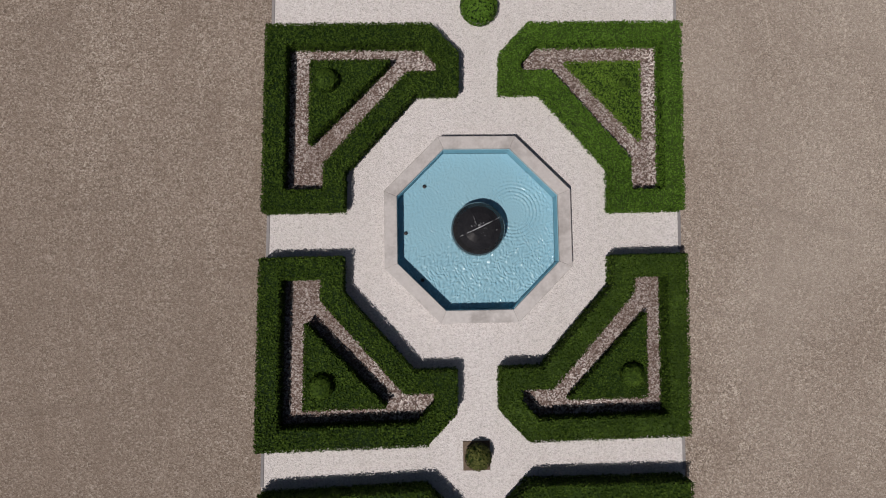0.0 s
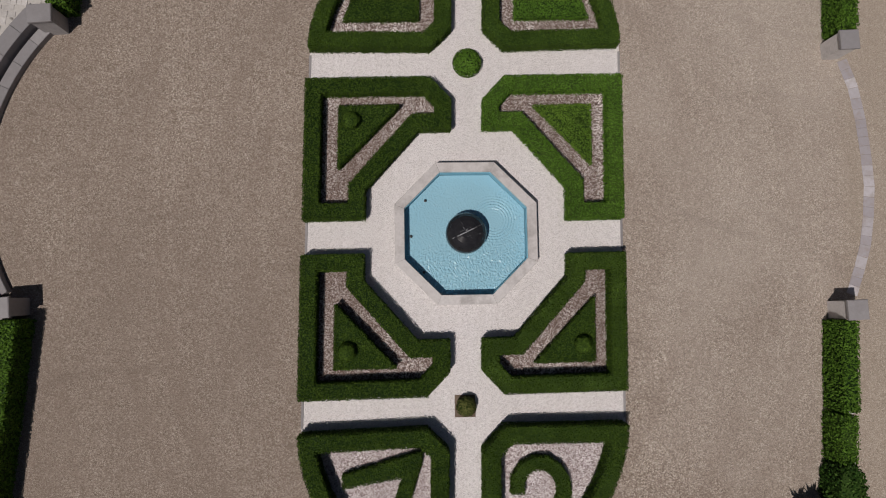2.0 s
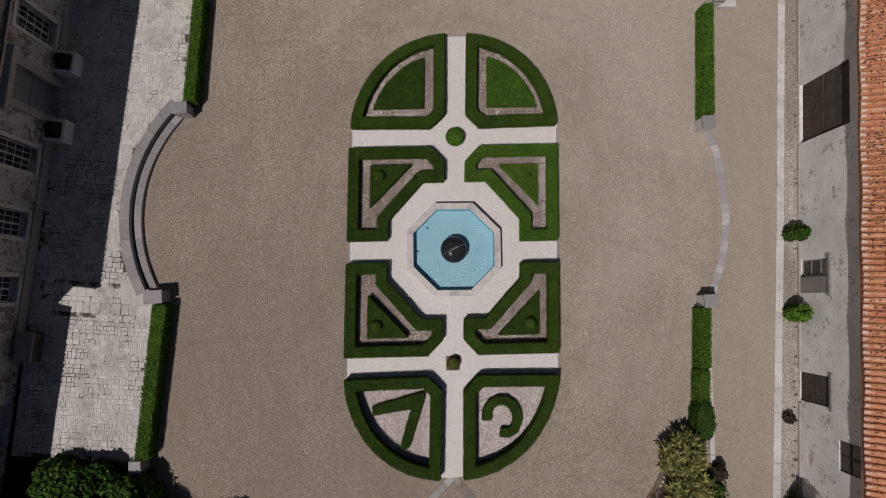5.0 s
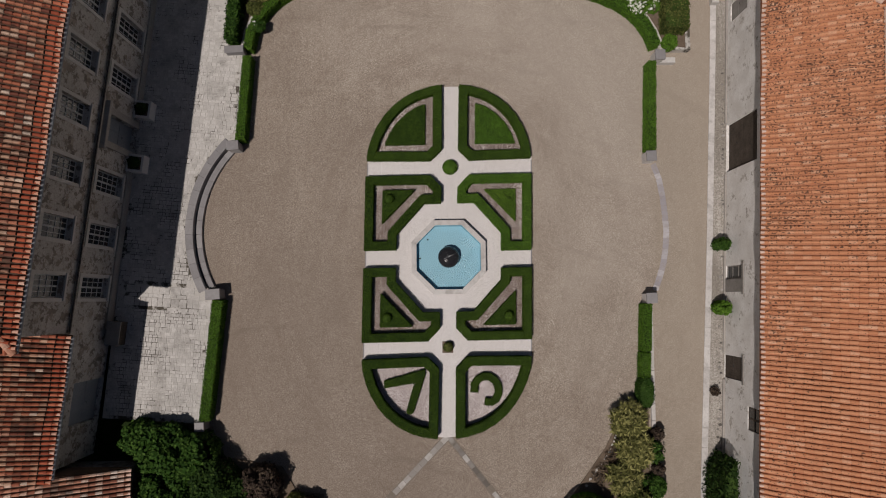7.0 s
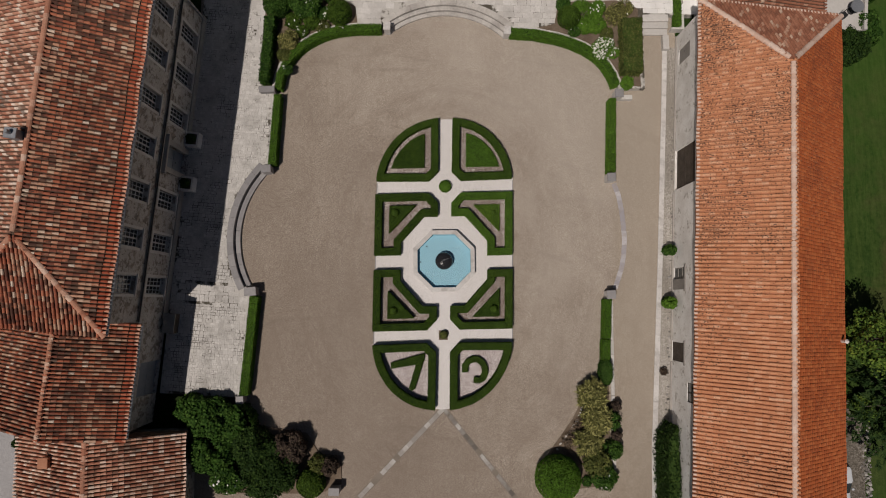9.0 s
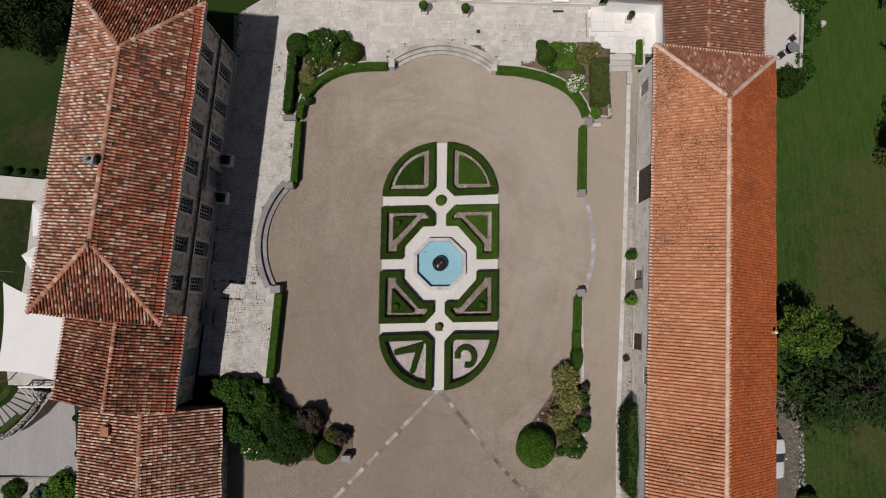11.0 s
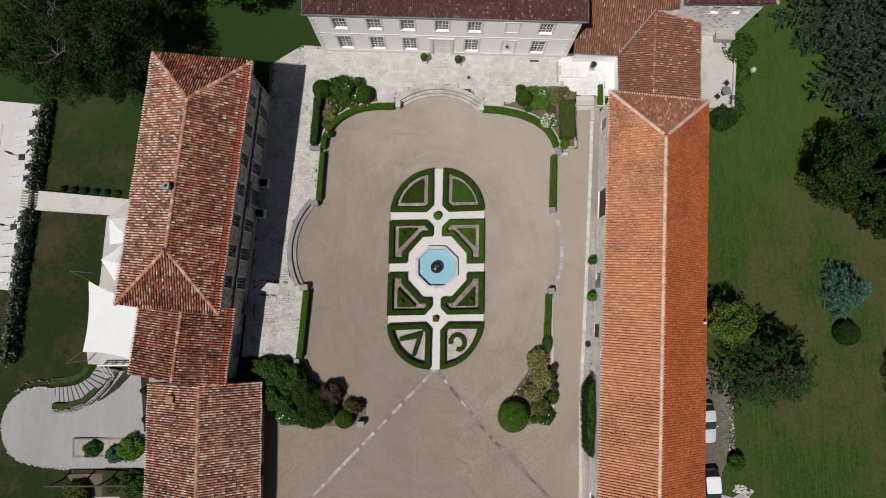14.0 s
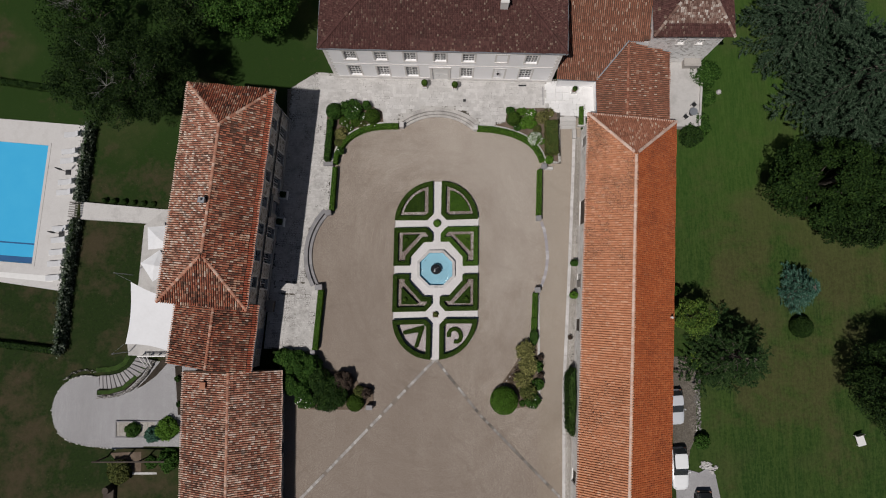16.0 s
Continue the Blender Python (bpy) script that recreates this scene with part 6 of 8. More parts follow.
part("lintel", Geo().box(E_OPEN[2][0] - 0.15, -0.349, 2.05, E_OPEN[2][1] + 0.15, -0.28, 2.2, 0.01), M_GREY_WOOD, east)
part("footing", Geo().box(0.3, -0.349, -0.08, E_OPEN[2][0] - 0.1, -0.24, 0.16, 0.03).box(E_OPEN[2][1] + 0.1, -0.349, -0.08, E_OPEN[0][0] - 0.1, -0.24, 0.16, 0.03).box(E_OPEN[0][1] + 0.1, -0.349, -0.08, 51.9, -0.24, 0.16, 0.03), M_DARK_TRIM, east, "dirty rough stone footing")
part("wall", Geo().box(0.3, -9.2, -1.3, 51.9, -8.75, 3.15).box(0.3, -8.748, -1.3, 0.75, -0.852, 3.2).box(51.45, -8.748, -1.3, 51.9, -0.852, 3.2), M_WHITE_WALL, east)
barn_roof = hip_roof(east, 0.0, 52.35, 0.0, -4.48, -9.9, 4.42, 7.0, 3.2, 4.5, 4.85, M_TILE_WARM, pitch=0.243, run=0.36, singles=(30.0, 0.0, 40.0, 2.6), back=M_TILE_RED, ends=M_TILE_BROWN, lift=0.014, under=M_CHANNEL, eave=M_EAVE_PALE, ridge=M_EAVE_PALE, back_flat=True, cap=0.17)
ridge_caps(barn_roof, (52.35, -0.1, 4.44), (52.35, -9.8, 3.24), M_EAVE_PALE, 0.3, 0.12)
part("vent", Geo().lathe([(0.1, 3.5), (0.1, 4.1), (0.14, 4.1), (0.02, 4.25)], 10, (ey(-4.9), -9.45, 0)), M_WHITE_PAINT, east, "small white roof vent")

# Main house
main = thing("main_house", "large cream two-storey country house with dark tile roof", "house", pose(13.65, 21.18, 0, 0, 0, 178.02))
nx = lambda x: (13.65 - x) / 0.9994
UP = [-8.75, -5.55, -2.45, 0.72, 3.72, 7.25, 10.3]
m_open = [(nx(c) - 0.62, nx(c) + 0.62, 5.4, 7.4) for c in UP if c != 7.25]
m_open += [(nx(c) - 0.65, nx(c) + 0.65, 1.25, 3.85) for c in (-8.8, -5.65, -2.45, 3.6, 10.1)] + [(nx(1.5), nx(-0.2), 0.45, 3.6)]
wall_panel(main, 0.35, 25.05, 0.3, 8.1, -0.14, 0.5, m_open, M_HOUSE_WALL, "smooth cream render")
for c in UP:
    if c != 7.25:
        window(main, nx(c) - 0.62, nx(c) + 0.62, 5.4, 7.4, -0.14, 0.16, 4, 4, M_WHITE_PAINT, surround=M_TRIM)
for c in (-8.8, -5.65, -2.45, 3.6, 10.1):
    window(main, nx(c) - 0.65, nx(c) + 0.65, 1.25, 3.85, -0.14, 0.16, 4, 5, M_WHITE_PAINT, surround=M_TRIM)
for z0, z1 in ((5.55, 7.3), (1.35, 3.75)):
    s = Geo().box(nx(7.2) - 0.75, -0.139, z0, nx(7.2) - 0.56, -0.10, z1).box(nx(7.2) + 0.56, -0.139, z0, nx(7.2) + 0.75, -0.10, z1).box(nx(7.2) - 0.75, -0.139, z1, nx(7.2) + 0.75, -0.096, z1 + 0.2).box(nx(7.2) - 0.72, -0.139, z0 - 0.12, nx(7.2) + 0.72, -0.05, z0 - 0.005)
    part("blind_window", s, M_TRIM, main, "walled-up window surround")
dr = door(main, nx(1.5), nx(-0.2), 0.45, 3.6, -0.14, 0.06, M_WHITE_PAINT, 2, label="white panelled double door")
part("door_surround", Geo().box(nx(1.5) - 0.3, -0.139, 0.42, nx(1.5) - 0.003, -0.06, 3.6).box(nx(-0.2) + 0.003, -0.139, 0.42, nx(-0.2) + 0.3, -0.06, 3.6).box(nx(1.5) - 0.3, -0.139, 3.6, nx(-0.2) + 0.3, -0.05, 3.85, 0.02).box(nx(1.5) - 0.38, -0.139, 3.85, nx(-0.2) + 0.38, -0.02, 3.95, 0.02), M_TRIM, main)
part("string_course", Geo().box(0.3, -0.139, 4.36, nx(1.5) - 0.55, -0.08, 4.46, 0.02).box(nx(-0.2) + 0.55, -0.139, 4.36, 25.1, -0.08, 4.46, 0.02).box(nx(1.5) - 0.548, -0.139, 4.37, nx(-0.2) + 0.548, -0.07, 4.47, 0.02), M_TRIM, main)
part("plinth", Geo().box(0.3, -0.139, 0.3, nx(1.5) - 0.35, -0.08, 0.95, 0.02).box(nx(-0.2) + 0.35, -0.139, 0.3, 25.1, -0.08, 0.95, 0.02), M_TRIM, main)
part("cornice", Geo().box(0.15, -0.139, 7.85, 25.25, -0.02, 8.1, 0.05), M_TRIM, main)
for k in range(16):
    w = 0.34 if k % 2 else 0.5
    part("quoin", Geo().box(0.349, -0.139, 0.96 + 0.42 * k, 0.349 + w, -0.105, 1.34 + 0.42 * k, 0.01), M_TRIM, main)
    part("quoin", Geo().box(25.051 - w, -0.139, 0.96 + 0.42 * k, 25.051, -0.105, 1.34 + 0.42 * k, 0.01), M_TRIM, main)
part("gutter", Geo().box(-0.05, -0.02, 8.14, 25.45, 0.1, 8.26, 0.02).box(-0.1, -12.8, 8.14, 0.0, 0.08, 8.26, 0.02).box(25.4, -12.8, 8.14, 25.5, 0.08, 8.26, 0.02), M_ZINC, main)
part("wall", Geo().box(0.35, -12.45, -0.3, 0.85, -0.642, 8.1).box(24.55, -12.45, -0.3, 25.05, -0.642, 8.1).box(0.852, -12.45, -0.3, 24.548, -11.95, 8.1), M_HOUSE_WALL, main)
hip_roof(main, 0.0, 25.4, 0.0, -6.4, -12.8, 8.28, 10.95, 8.28, 6.3, 6.3, M_TILE_FLAT, pitch=0.17, run=0.2, flat=True, singles=(8, 0, 16, 1.2), ridge=M_TILE_FLAT)
chimney(main, nx(7.0), -4.0, 9.5, 11.3, 0.75, 0.6, M_TRIM, False)
part("wall_lantern", Geo().tube([(nx(7.0), -0.12, 3.2), (nx(7.0), 0.0, 3.5), (nx(7.0), 0.2, 3.3)], 0.02, 5).lathe([(0.02, 3.0), (0.11, 3.05), (0.13, 3.25), (0.02, 3.35)], 8, (nx(7.0), 0.2, 0)), M_IRON, main, "black iron wall lantern")

# Link wing with two crossing roofs
wing = thing("link_wing", "low service wing with brown tile roofs between house and barn", "house")
part("wall", Geo().box(13.9, 20.75, 0.3, 18.1, 21.15, 3.3).box(21.0, 24.25, 2.0, 23.3, 24.5, 4.5).box(18.102, 16.2, 0.2, 18.45, 23.5, 3.05).box(25.25, 17.2, -0.9, 25.6, 23.6, 2.45).box(18.452, 16.6, 0.2, 25.248, 16.9, 2.2), M_HOUSE_WALL, wing)
za = lambda y: 3.3 + (y - 20.5) * 0.37
A = [(13.45, 20.55, za(20.55)), (17.8, 20.3, za(20.3)), (21.05, 24.2, za(24.2)), (23.3, 24.2, za(24.2)), (23.3, 31.0, za(31)), (13.45, 31.0, za(31))]
g = Geo().add([*A, *[(x, y, z - 0.14) for x, y, z in A]], [tuple(range(6)), tuple(range(11, 5, -1)), *[(i, (i + 1) % 6, 6 + (i + 1) % 6, 6 + i) for i in range(6)]])
roof = part("roof", g, M_GROOVE_SHADE, wing)
tiled_slope(roof, [A[0], A[1], *A[2:]], 0.215, 0.33, M_TILE_BROWN, None, name="front_tiles")
Bp = [(17.75, 15.9, 2.95), (17.75, 20.4, 3.3), (21.1, 24.2, 4.42), (20.85, 15.9, 3.70)]
C = [(26.0, 23.6, 3.0), (25.9, 15.7, 2.2), (20.85, 15.9, 3.65), (21.1, 24.2, 4.42)]
g = Geo().add([*Bp, *C, *[(x, y, z - 0.14) for x, y, z in Bp], *[(x, y, z - 0.14) for x, y, z in C]], [(0, 3, 2, 1), (4, 7, 6, 5), (8, 9, 10, 11), (12, 13, 14, 15), (0, 1, 9, 8), (4, 5, 13, 12), (0, 8, 11, 3), (5, 6, 14, 13)])
roof = part("roof", g, M_GROOVE_SHADE, wing)
tiled_slope(roof, Bp, 0.215, 0.33, M_TILE_BROWN, None, name="front_tiles")
tiled_slope(roof, C, 0.215, 0.33, M_TILE_BROWN, None, name="back_tiles")
ridge_caps(roof, (20.85, 16.3, 3.76), (21.1, 24.1, 4.48), M_TILE_BROWN)
part("valley", Geo().tube([(17.8, 20.4, 3.36), (21.1, 24.2, 4.74)], 0.09, 6), M_ZINC, wing, "grey lead valley")
part("flat_roof", Geo().box(22.6, 23.55, 2.6, 26.0, 24.9, 2.95, 0.02), M_ZINC, wing, "grey lead flat between roof and tower")
part("gutter", Geo().tube([(13.5, 20.5, 3.2), (17.75, 20.25, 3.2), (17.68, 16.2, 3.22)], 0.06, 8), M_ZINC, wing)

# Corner tower block
tower = thing("tower_house", "tall pale stone corner block with dark tiled roof", "house", pose(31.1, 23.2, 0, 0, 0, 179.0))
wall_panel(tower, 0.5, 7.8, -0.5, 7.3, -0.5, 0.5, [(4.2, 5.0, 4.6, 5.8), (2.2, 2.9, 4.6, 5.6)], M_TOWER_WALL)
window(tower, 4.2, 5.0, 4.6, 5.8, -0.5, 0.2, 2, 3, M_WHITE_PAINT, surround=M_TRIM)
window(tower, 2.2, 2.9, 4.6, 5.6, -0.5, 0.2, 2, 3, M_WHITE_PAINT, surround=M_TRIM)
part("wall", Geo().box(0.5, -8.5, -0.9, 1.0, -1.002, 7.3).box(7.3, -8.5, -0.9, 7.8, -1.002, 7.3).box(1.002, -8.5, -0.9, 7.298, -8.0, 7.3), M_TOWER_WALL, tower)
hip_roof(tower, 0.0, 8.3, 0.0, -4.5, -9.0, 7.4, 9.9, 7.4, 3.6, 3.6, M_TILE_BROKEN, pitch=0.2, run=0.26, flat=True, ridge=M_TILE_BROKEN, eave=M_TILE_FLAT, deep=1.3, ends=M_TILE_FLAT)
part("lean_to", Geo().box(0.9, -0.498, -0.3, 2.6, 0.3, 1.0).box(0.8, -0.498, 1.0, 2.7, 0.42, 1.08), M_DARK_TRIM, tower, "small stone lean-to at the tower foot")

# ---- shrubs in the court ----
SHRUBS = "court shrubs"


def rosette_shrub(x, y, radius, height, whorls, label):
    """An open shrub whose stems each end in a whorl of long pale leaves."""
    r = np.random.default_rng(int(abs(x * 91 + y * 37)))
    ob = thing("shrub", label, "shrub", pose(x, y, 0.05), SHRUBS)
    stems, quads = Geo(), []
    for k in range(whorls):
        a, f = 2.4 * k, math.sqrt((k + 0.5) / whorls)
        tip = np.array([math.cos(a) * radius * f, math.sin(a) * radius * f, height * (1 - 0.45 * f * f) * r.uniform(0.8, 1.0)])
        stems.tube([(0, 0, 0), tuple(tip * [0.5, 0.5, 0.55]), tuple(tip)], [0.03, 0.02, 0.008], 4)
        for low in (0.0, 0.16, 0.34):
            m = 9
            u = r.uniform(0, 6.28) + np.arange(m) * 2 * math.pi / m + r.normal(0, 0.15, m)
            d = np.stack([np.cos(u), np.sin(u), r.normal(0.35 - low, 0.2, m)], 1)
            d /= np.linalg.norm(d, axis=1)[:, None]
            quads.append(twig_quads(np.tile(tip - [0, 0, low], (m, 1)), d, r.uniform(0.2, 0.34, m) * (1 + low), 0.085, r))
    part("stem", stems, M_BARK, ob)
    quads_object("foliage", np.concatenate(quads), M_BRONZE, ob)
    return ob



def bush(x, y, r, h, mat, label, flowers=0, leaf=0.1, count=None, z=0.0):
    loose_shrub("shrub", x, y, z, r, h, mat, label, leaf, count or int(2600 * r * r + 900), 3, flowers, SHRUBS)


solid("garden_bed", ring_geo(ccw([(-17.4, -9.1), (-13.5, -9.3), (-12.6, -10.8), (-9.2, -11.4), (-8.4, -12.7), (-6.9, -12.9), (-6.9, -14.7), (-8.3, -15.3), (-14.9, -15.2), (-15.4, -12), (-17.4, -10.4)]), [], -0.05, 0.08), M_SOIL, "soil bed under the dense court shrubs", "garden bed", kind="structure")
bush(-16.6, -9.5, 0.95, 2.1, M_LAUREL, "tangled green climber beside the stone annex", leaf=0.12)
bush(-15.2, -10.2, 1.45, 2.6, M_LAUREL, "large glossy green laurel shrub by the terrace end", leaf=0.13)
bush(-13.6, -10.5, 1.25, 2.2, M_LAUREL, "glossy leafy laurel shrub beside the terrace pier", leaf=0.13)
bush(-15.1, -12.2, 1.4, 2.5, M_LAUREL, "dense green laurel shrub near the outbuilding", leaf=0.12)
bush(-14.1, -13.8, 1.15, 1.8, M_LAUREL, "green hydrangea bush dotted with white blooms", 130, 0.11)
bush(-12.5, -12.0, 1.3, 2.4, M_DARK_LEAF, "dark green evergreen shrub in the dense bed", leaf=0.09)
bush(-11.3, -13.4, 1.75, 2.7, M_DARK_LEAF, "broad dark evergreen shrub in the dense bed", leaf=0.09, count=10000)
bush(-10.1, -12.1, 1.05, 2.4, M_PURPLE, "dark purple-leaved smoke bush", leaf=0.085, count=5200)
bush(-12.7, -14.2, 1.0, 1.6, M_DARK_LEAF, "dark evergreen shrub edging the gravel", leaf=0.09)
ball_bush("shrub", -8.8, -14.45, 0, 0.95, M_BOX, "round clipped green bush beside a stone pier", height=1.5, leaf=0.07, density=450)
bush(-7.6, -13.4, 0.58, 1.5, M_PURPLE, "small purple-brown shrub beside a stone pier", leaf=0.08)
bush(-8.35, -13.3, 0.65, 1.3, M_YELLOW_LEAF, "small olive-green shrub among purple leaves", leaf=0.08)

solid("garden_bed", ring_geo(ccw([(11.05, -8.3), (9.7, -8.5), (8.6, -10.6), (6.8, -13.0), (5.9, -14.6), (7.0, -15.4), (11.0, -15.0)]), [], -0.05, 0.07), M_SOIL, "bare brown soil bed under the bronze shrubs", "garden bed", kind="structure")
ball_bush("shrub", 7.3, -14.3, 0, 1.5, M_BOX_BRIGHT, "large clipped green dome bush on the gravel", height=2.1, leaf=0.07, density=420)
rosette_shrub(9.75, -9.0, 0.95, 1.5, 34, "yellow-green magnolia shrub with whorled leaves")
rosette_shrub(10.0, -10.55, 0.95, 1.6, 32, "bronze and yellow magnolia shrub with whorled leaves")
rosette_shrub(9.4, -12.1, 0.9, 1.3, 24, "thin bronze-leaved magnolia over bare soil")
bush(8.3, -12.0, 0.6, 0.5, M_TWIG, "low brown twiggy shrub", leaf=0.06, count=420)
bush(8.95, -11.0, 0.5, 0.5, M_TWIG, "low brown twiggy shrub", leaf=0.06, count=320)
bush(10.0, -13.4, 0.95, 1.4, M_YELLOW_LEAF, "olive shrub with pale young leaves", leaf=0.13, count=1500)
bush(10.4, -14.4, 0.85, 1.1, M_LAUREL, "rounded green shrub at the bed corner", 14, 0.09)
bush(11.35, -9.8, 0.32, 1.0, M_PURPLE, "dark purple shrub overhanging the kerb", leaf=0.08)
bush(11.35, -11.7, 0.32, 1.0, M_PURPLE, "dark purple shrub overhanging the kerb", leaf=0.08)
bush(11.1, -10.7, 0.6, 1.2, M_LAUREL, "soft green shrub overhanging the kerb", leaf=0.07)
bush(11.05, -12.6, 0.65, 1.1, M_LAUREL, "soft green shrub overhanging the kerb", leaf=0.07)
bush(9.3, -14.7, 0.35, 0.5, M_LAUREL, "small green shrub on the gravel edge", leaf=0.07, count=500)
rubble("edging_stones", "thin broken line of pale edging stones round the shrub bed", [(9.35, -9.6), (8.75, -10.9), (7.4, -12.7)], 0.05, 26, 0.0, (0.1, 0.1), M_SLAB, (0.05, 0.1), 21, category="edging")
solid("post", Geo().box(10.0, -8.6, 0, 10.06, -8.05, 0.5).box(10.3, -8.3, 0, 10.36, -8.24, 0.6), M_GREY_WOOD, "thin silvered stakes by the magnolia", "stake")

BZ = TERRACE_Z + 0.03
ball_bush("shrub", -11.35, 17.9, BZ, 0.95, M_LAUREL, "round clipped laurel dome on the terrace bed", height=1.5, leaf=0.07, density=420)
ball_bush("shrub", -7.05, 17.3, BZ, 0.88, M_BOX, "dark clipped box ball on the terrace bed", height=1.35, leaf=0.06, density=500)
bush(-9.35, 18.1, 1.15, 1.5, M_LAUREL, "loose green shrub with small pale flowers", 25, 0.1, z=BZ)
bush(-7.7, 18.6, 0.5, 1.2, M_LAUREL, "small upright green shrub beside the box ball", leaf=0.08, z=BZ)
bush(-9.0, 16.75, 0.55, 0.7, M_BOX, "small green mound shrub in the terrace bed", leaf=0.07, z=BZ)
bush(-8.3, 16.5, 0.5, 0.5, M_YELLOW_LEAF, "low pale flowering plants along the kerb", 18, 0.07, z=BZ)
bush(-9.7, 16.1, 0.45, 0.5, M_BOX, "low flowering plants along the kerb", 16, 0.07, z=BZ)
bush(-10.6, 15.4, 0.7, 0.9, M_BRONZE, "dry brown ornamental grass clump", leaf=0.08, z=BZ)
bush(-10.9, 14.4, 0.5, 0.6, M_YELLOW_LEAF, "low olive shrub in the terrace bed", leaf=0.08, z=BZ)
hedge([(-12.05, 16.9), (-11.4, 16.9), (-11.8, 12.3), (-12.4, 12.3)], z0=BZ, z1=1.45, density=420, leaf=0.08, material=M_LAUREL, label="upright green hedge beside the terrace bed", rough=0.05)
ball_bush("shrub", 8.9, 16.85, BZ, 0.8, M_BOX, "dark clipped box ball on the terrace bed", height=1.25, leaf=0.06, density=500)
bush(8.6, 17.85, 0.5, 0.7, M_LAUREL, "small leafy plant behind the box ball", leaf=0.09, z=BZ)
bush(10.0, 17.4, 0.85, 0.35, M_BOX_BRIGHT, "low bright green ground cover", leaf=0.06, z=BZ)
bush(10.9, 17.5, 0.55, 0.9, M_BOX_BRIGHT, "green bush with white blossom clusters", 40, 0.08, z=BZ)
bush(10.8, 16.5, 0.75, 0.5, M_BOX_BRIGHT, "low bright green spreading shrub", leaf=0.07, z=BZ)
bush(11.2, 14.55, 0.8, 1.1, M_BOX_BRIGHT, "rose bush covered with white flowers", 430, 0.08, z=BZ)
bush(12.15, 17.0, 0.75, 1.2, M_BRONZE, "half-bare brown shrub with twigs", leaf=0.08, count=1200, z=BZ)
hedge([(12.45, 16.5), (13.8, 16.5), (13.75, 12.75), (12.4, 12.75)], z0=BZ, z1=1.55, density=420, leaf=0.07, material=M_YELLOW_LEAF, label="broad clipped olive-green hedge block", rough=0.05)
bush(12.85, 12.15, 0.45, 0.8, M_BOX_BRIGHT, "small bright green shrub beside the pier", leaf=0.07, z=BZ)


for x, y, r, m, lab in ((10.0, 16.3, 0.55, M_BOX_BRIGHT, "low green perennial clump in the terrace bed"), (11.6, 15.7, 0.5, M_YELLOW_LEAF, "low olive perennial clump in the terrace bed"), (12.0, 14.4, 0.45, M_BOX_BRIGHT, "low green perennial clump in the terrace bed"), (9.3, 15.95, 0.4, M_LAUREL, "small leafy perennial along the kerb"), (12.9, 17.6, 0.6, M_BRONZE, "dry brown perennial clump"), (-10.3, 16.9, 0.6, M_BOX, "low green perennial clump in the terrace bed"), (-8.2, 17.4, 0.5, M_LAUREL, "low leafy perennial clump in the terrace bed"), (-10.7, 13.4, 0.4, M_LAUREL, "small leafy perennial along the kerb"), (-7.0, 16.35, 0.35, M_BOX, "low leafy perennial along the kerb"), (-10.3, 18.6, 0.55, M_LAUREL, "low leafy perennial clump in the terrace bed")):
    bush(x, y, r, 0.5, m, lab, 4, 0.07, z=BZ)


def potted_ball(x, y, z, label, r=0.36, tub=0.28):
    ob = thing("potted_tree", label, "potted plant", pose(x, y, z, 0, 0, -2), "potted box balls")
    part("tub", Geo().prism([(-tub, -tub), (tub, -tub), (tub, tub), (-tub, tub)], 0, 0.5, 0.02), M_WHITE_PAINT, ob, "white square tub")
    part("soil", Geo().box(-tub + 0.04, -tub + 0.04, 0.49, tub - 0.04, tub - 0.04, 0.515), M_SOIL, ob)
    part("stem", Geo().tube([(0, 0, 0.5), (0.01, 0, 0.9)], [0.03, 0.025], 6), M_BARK, ob)
    p, d = blob_points(2600, (0, 0, 1.15), (r, r, r), 1.0, 0, 5, 0.85)
    quads_object("foliage", leaf_quads(p, d, 0.055), M_BOX, ob)
    # dark inner ball, again painted shade between the leaves
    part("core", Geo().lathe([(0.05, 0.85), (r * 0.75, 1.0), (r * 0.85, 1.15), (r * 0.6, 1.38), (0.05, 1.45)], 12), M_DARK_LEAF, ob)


potted_ball(-1.12, 20.95, TERRACE_Z, "clipped box ball in a white tub beside the front door")
potted_ball(2.3, 20.72, TERRACE_Z, "clipped box ball in a white tub beside the front door")
potted_ball(15.8, 20.1, TERRACE_Z, "clipped box ball in a white tub by the service wing", 0.27, 0.25)
solid("drain_cover", Geo().box(3.25, 19.1, TERRACE_Z, 3.55, 19.4, TERRACE_Z + 0.02, 0.005), M_IRON, "dark iron drain cover in the paving", "drain cover")

# straight steps and strip by the service wing
steps = thing("steps", "three straight pale stone steps to the side terrace", "steps", kind="structure")
for k, (y0, y1) in enumerate(((15.9, 16.32), (16.325, 16.75), (16.755, 17.25))):
    part("step", Geo().box(14.25, y0, -0.05, 16.05, y1, 0.15 * (k + 1), 0.012), M_SLAB, steps)
solid("stone_block", Geo().box(15.62, 14.75, -0.03, 16.05, 15.78, 0.42, 0.03), M_SLAB, "white dressed stone block ending the barn kerb", "stone block")
hedge([(16.38, 16.25), (16.76, 16.25), (16.8, 18.25), (16.42, 18.25)], z0=0.2, z1=1.0, density=600, leaf=0.055, material=M_BOX_BRIGHT, label="narrow clipped hedge beside the service wing")
solid("low_wall", Geo().box(16.2, 16.1, 0, 17.9, 16.24, 0.6, 0.02).box(16.9, 16.242, 0, 17.1, 17.2, 0.6, 0.02), M_SLAB, "low pale wall beside the service steps", "wall", kind="structure")

landing = thing("landing", "low white stone landing one step above the terrace", "landing", kind="structure")
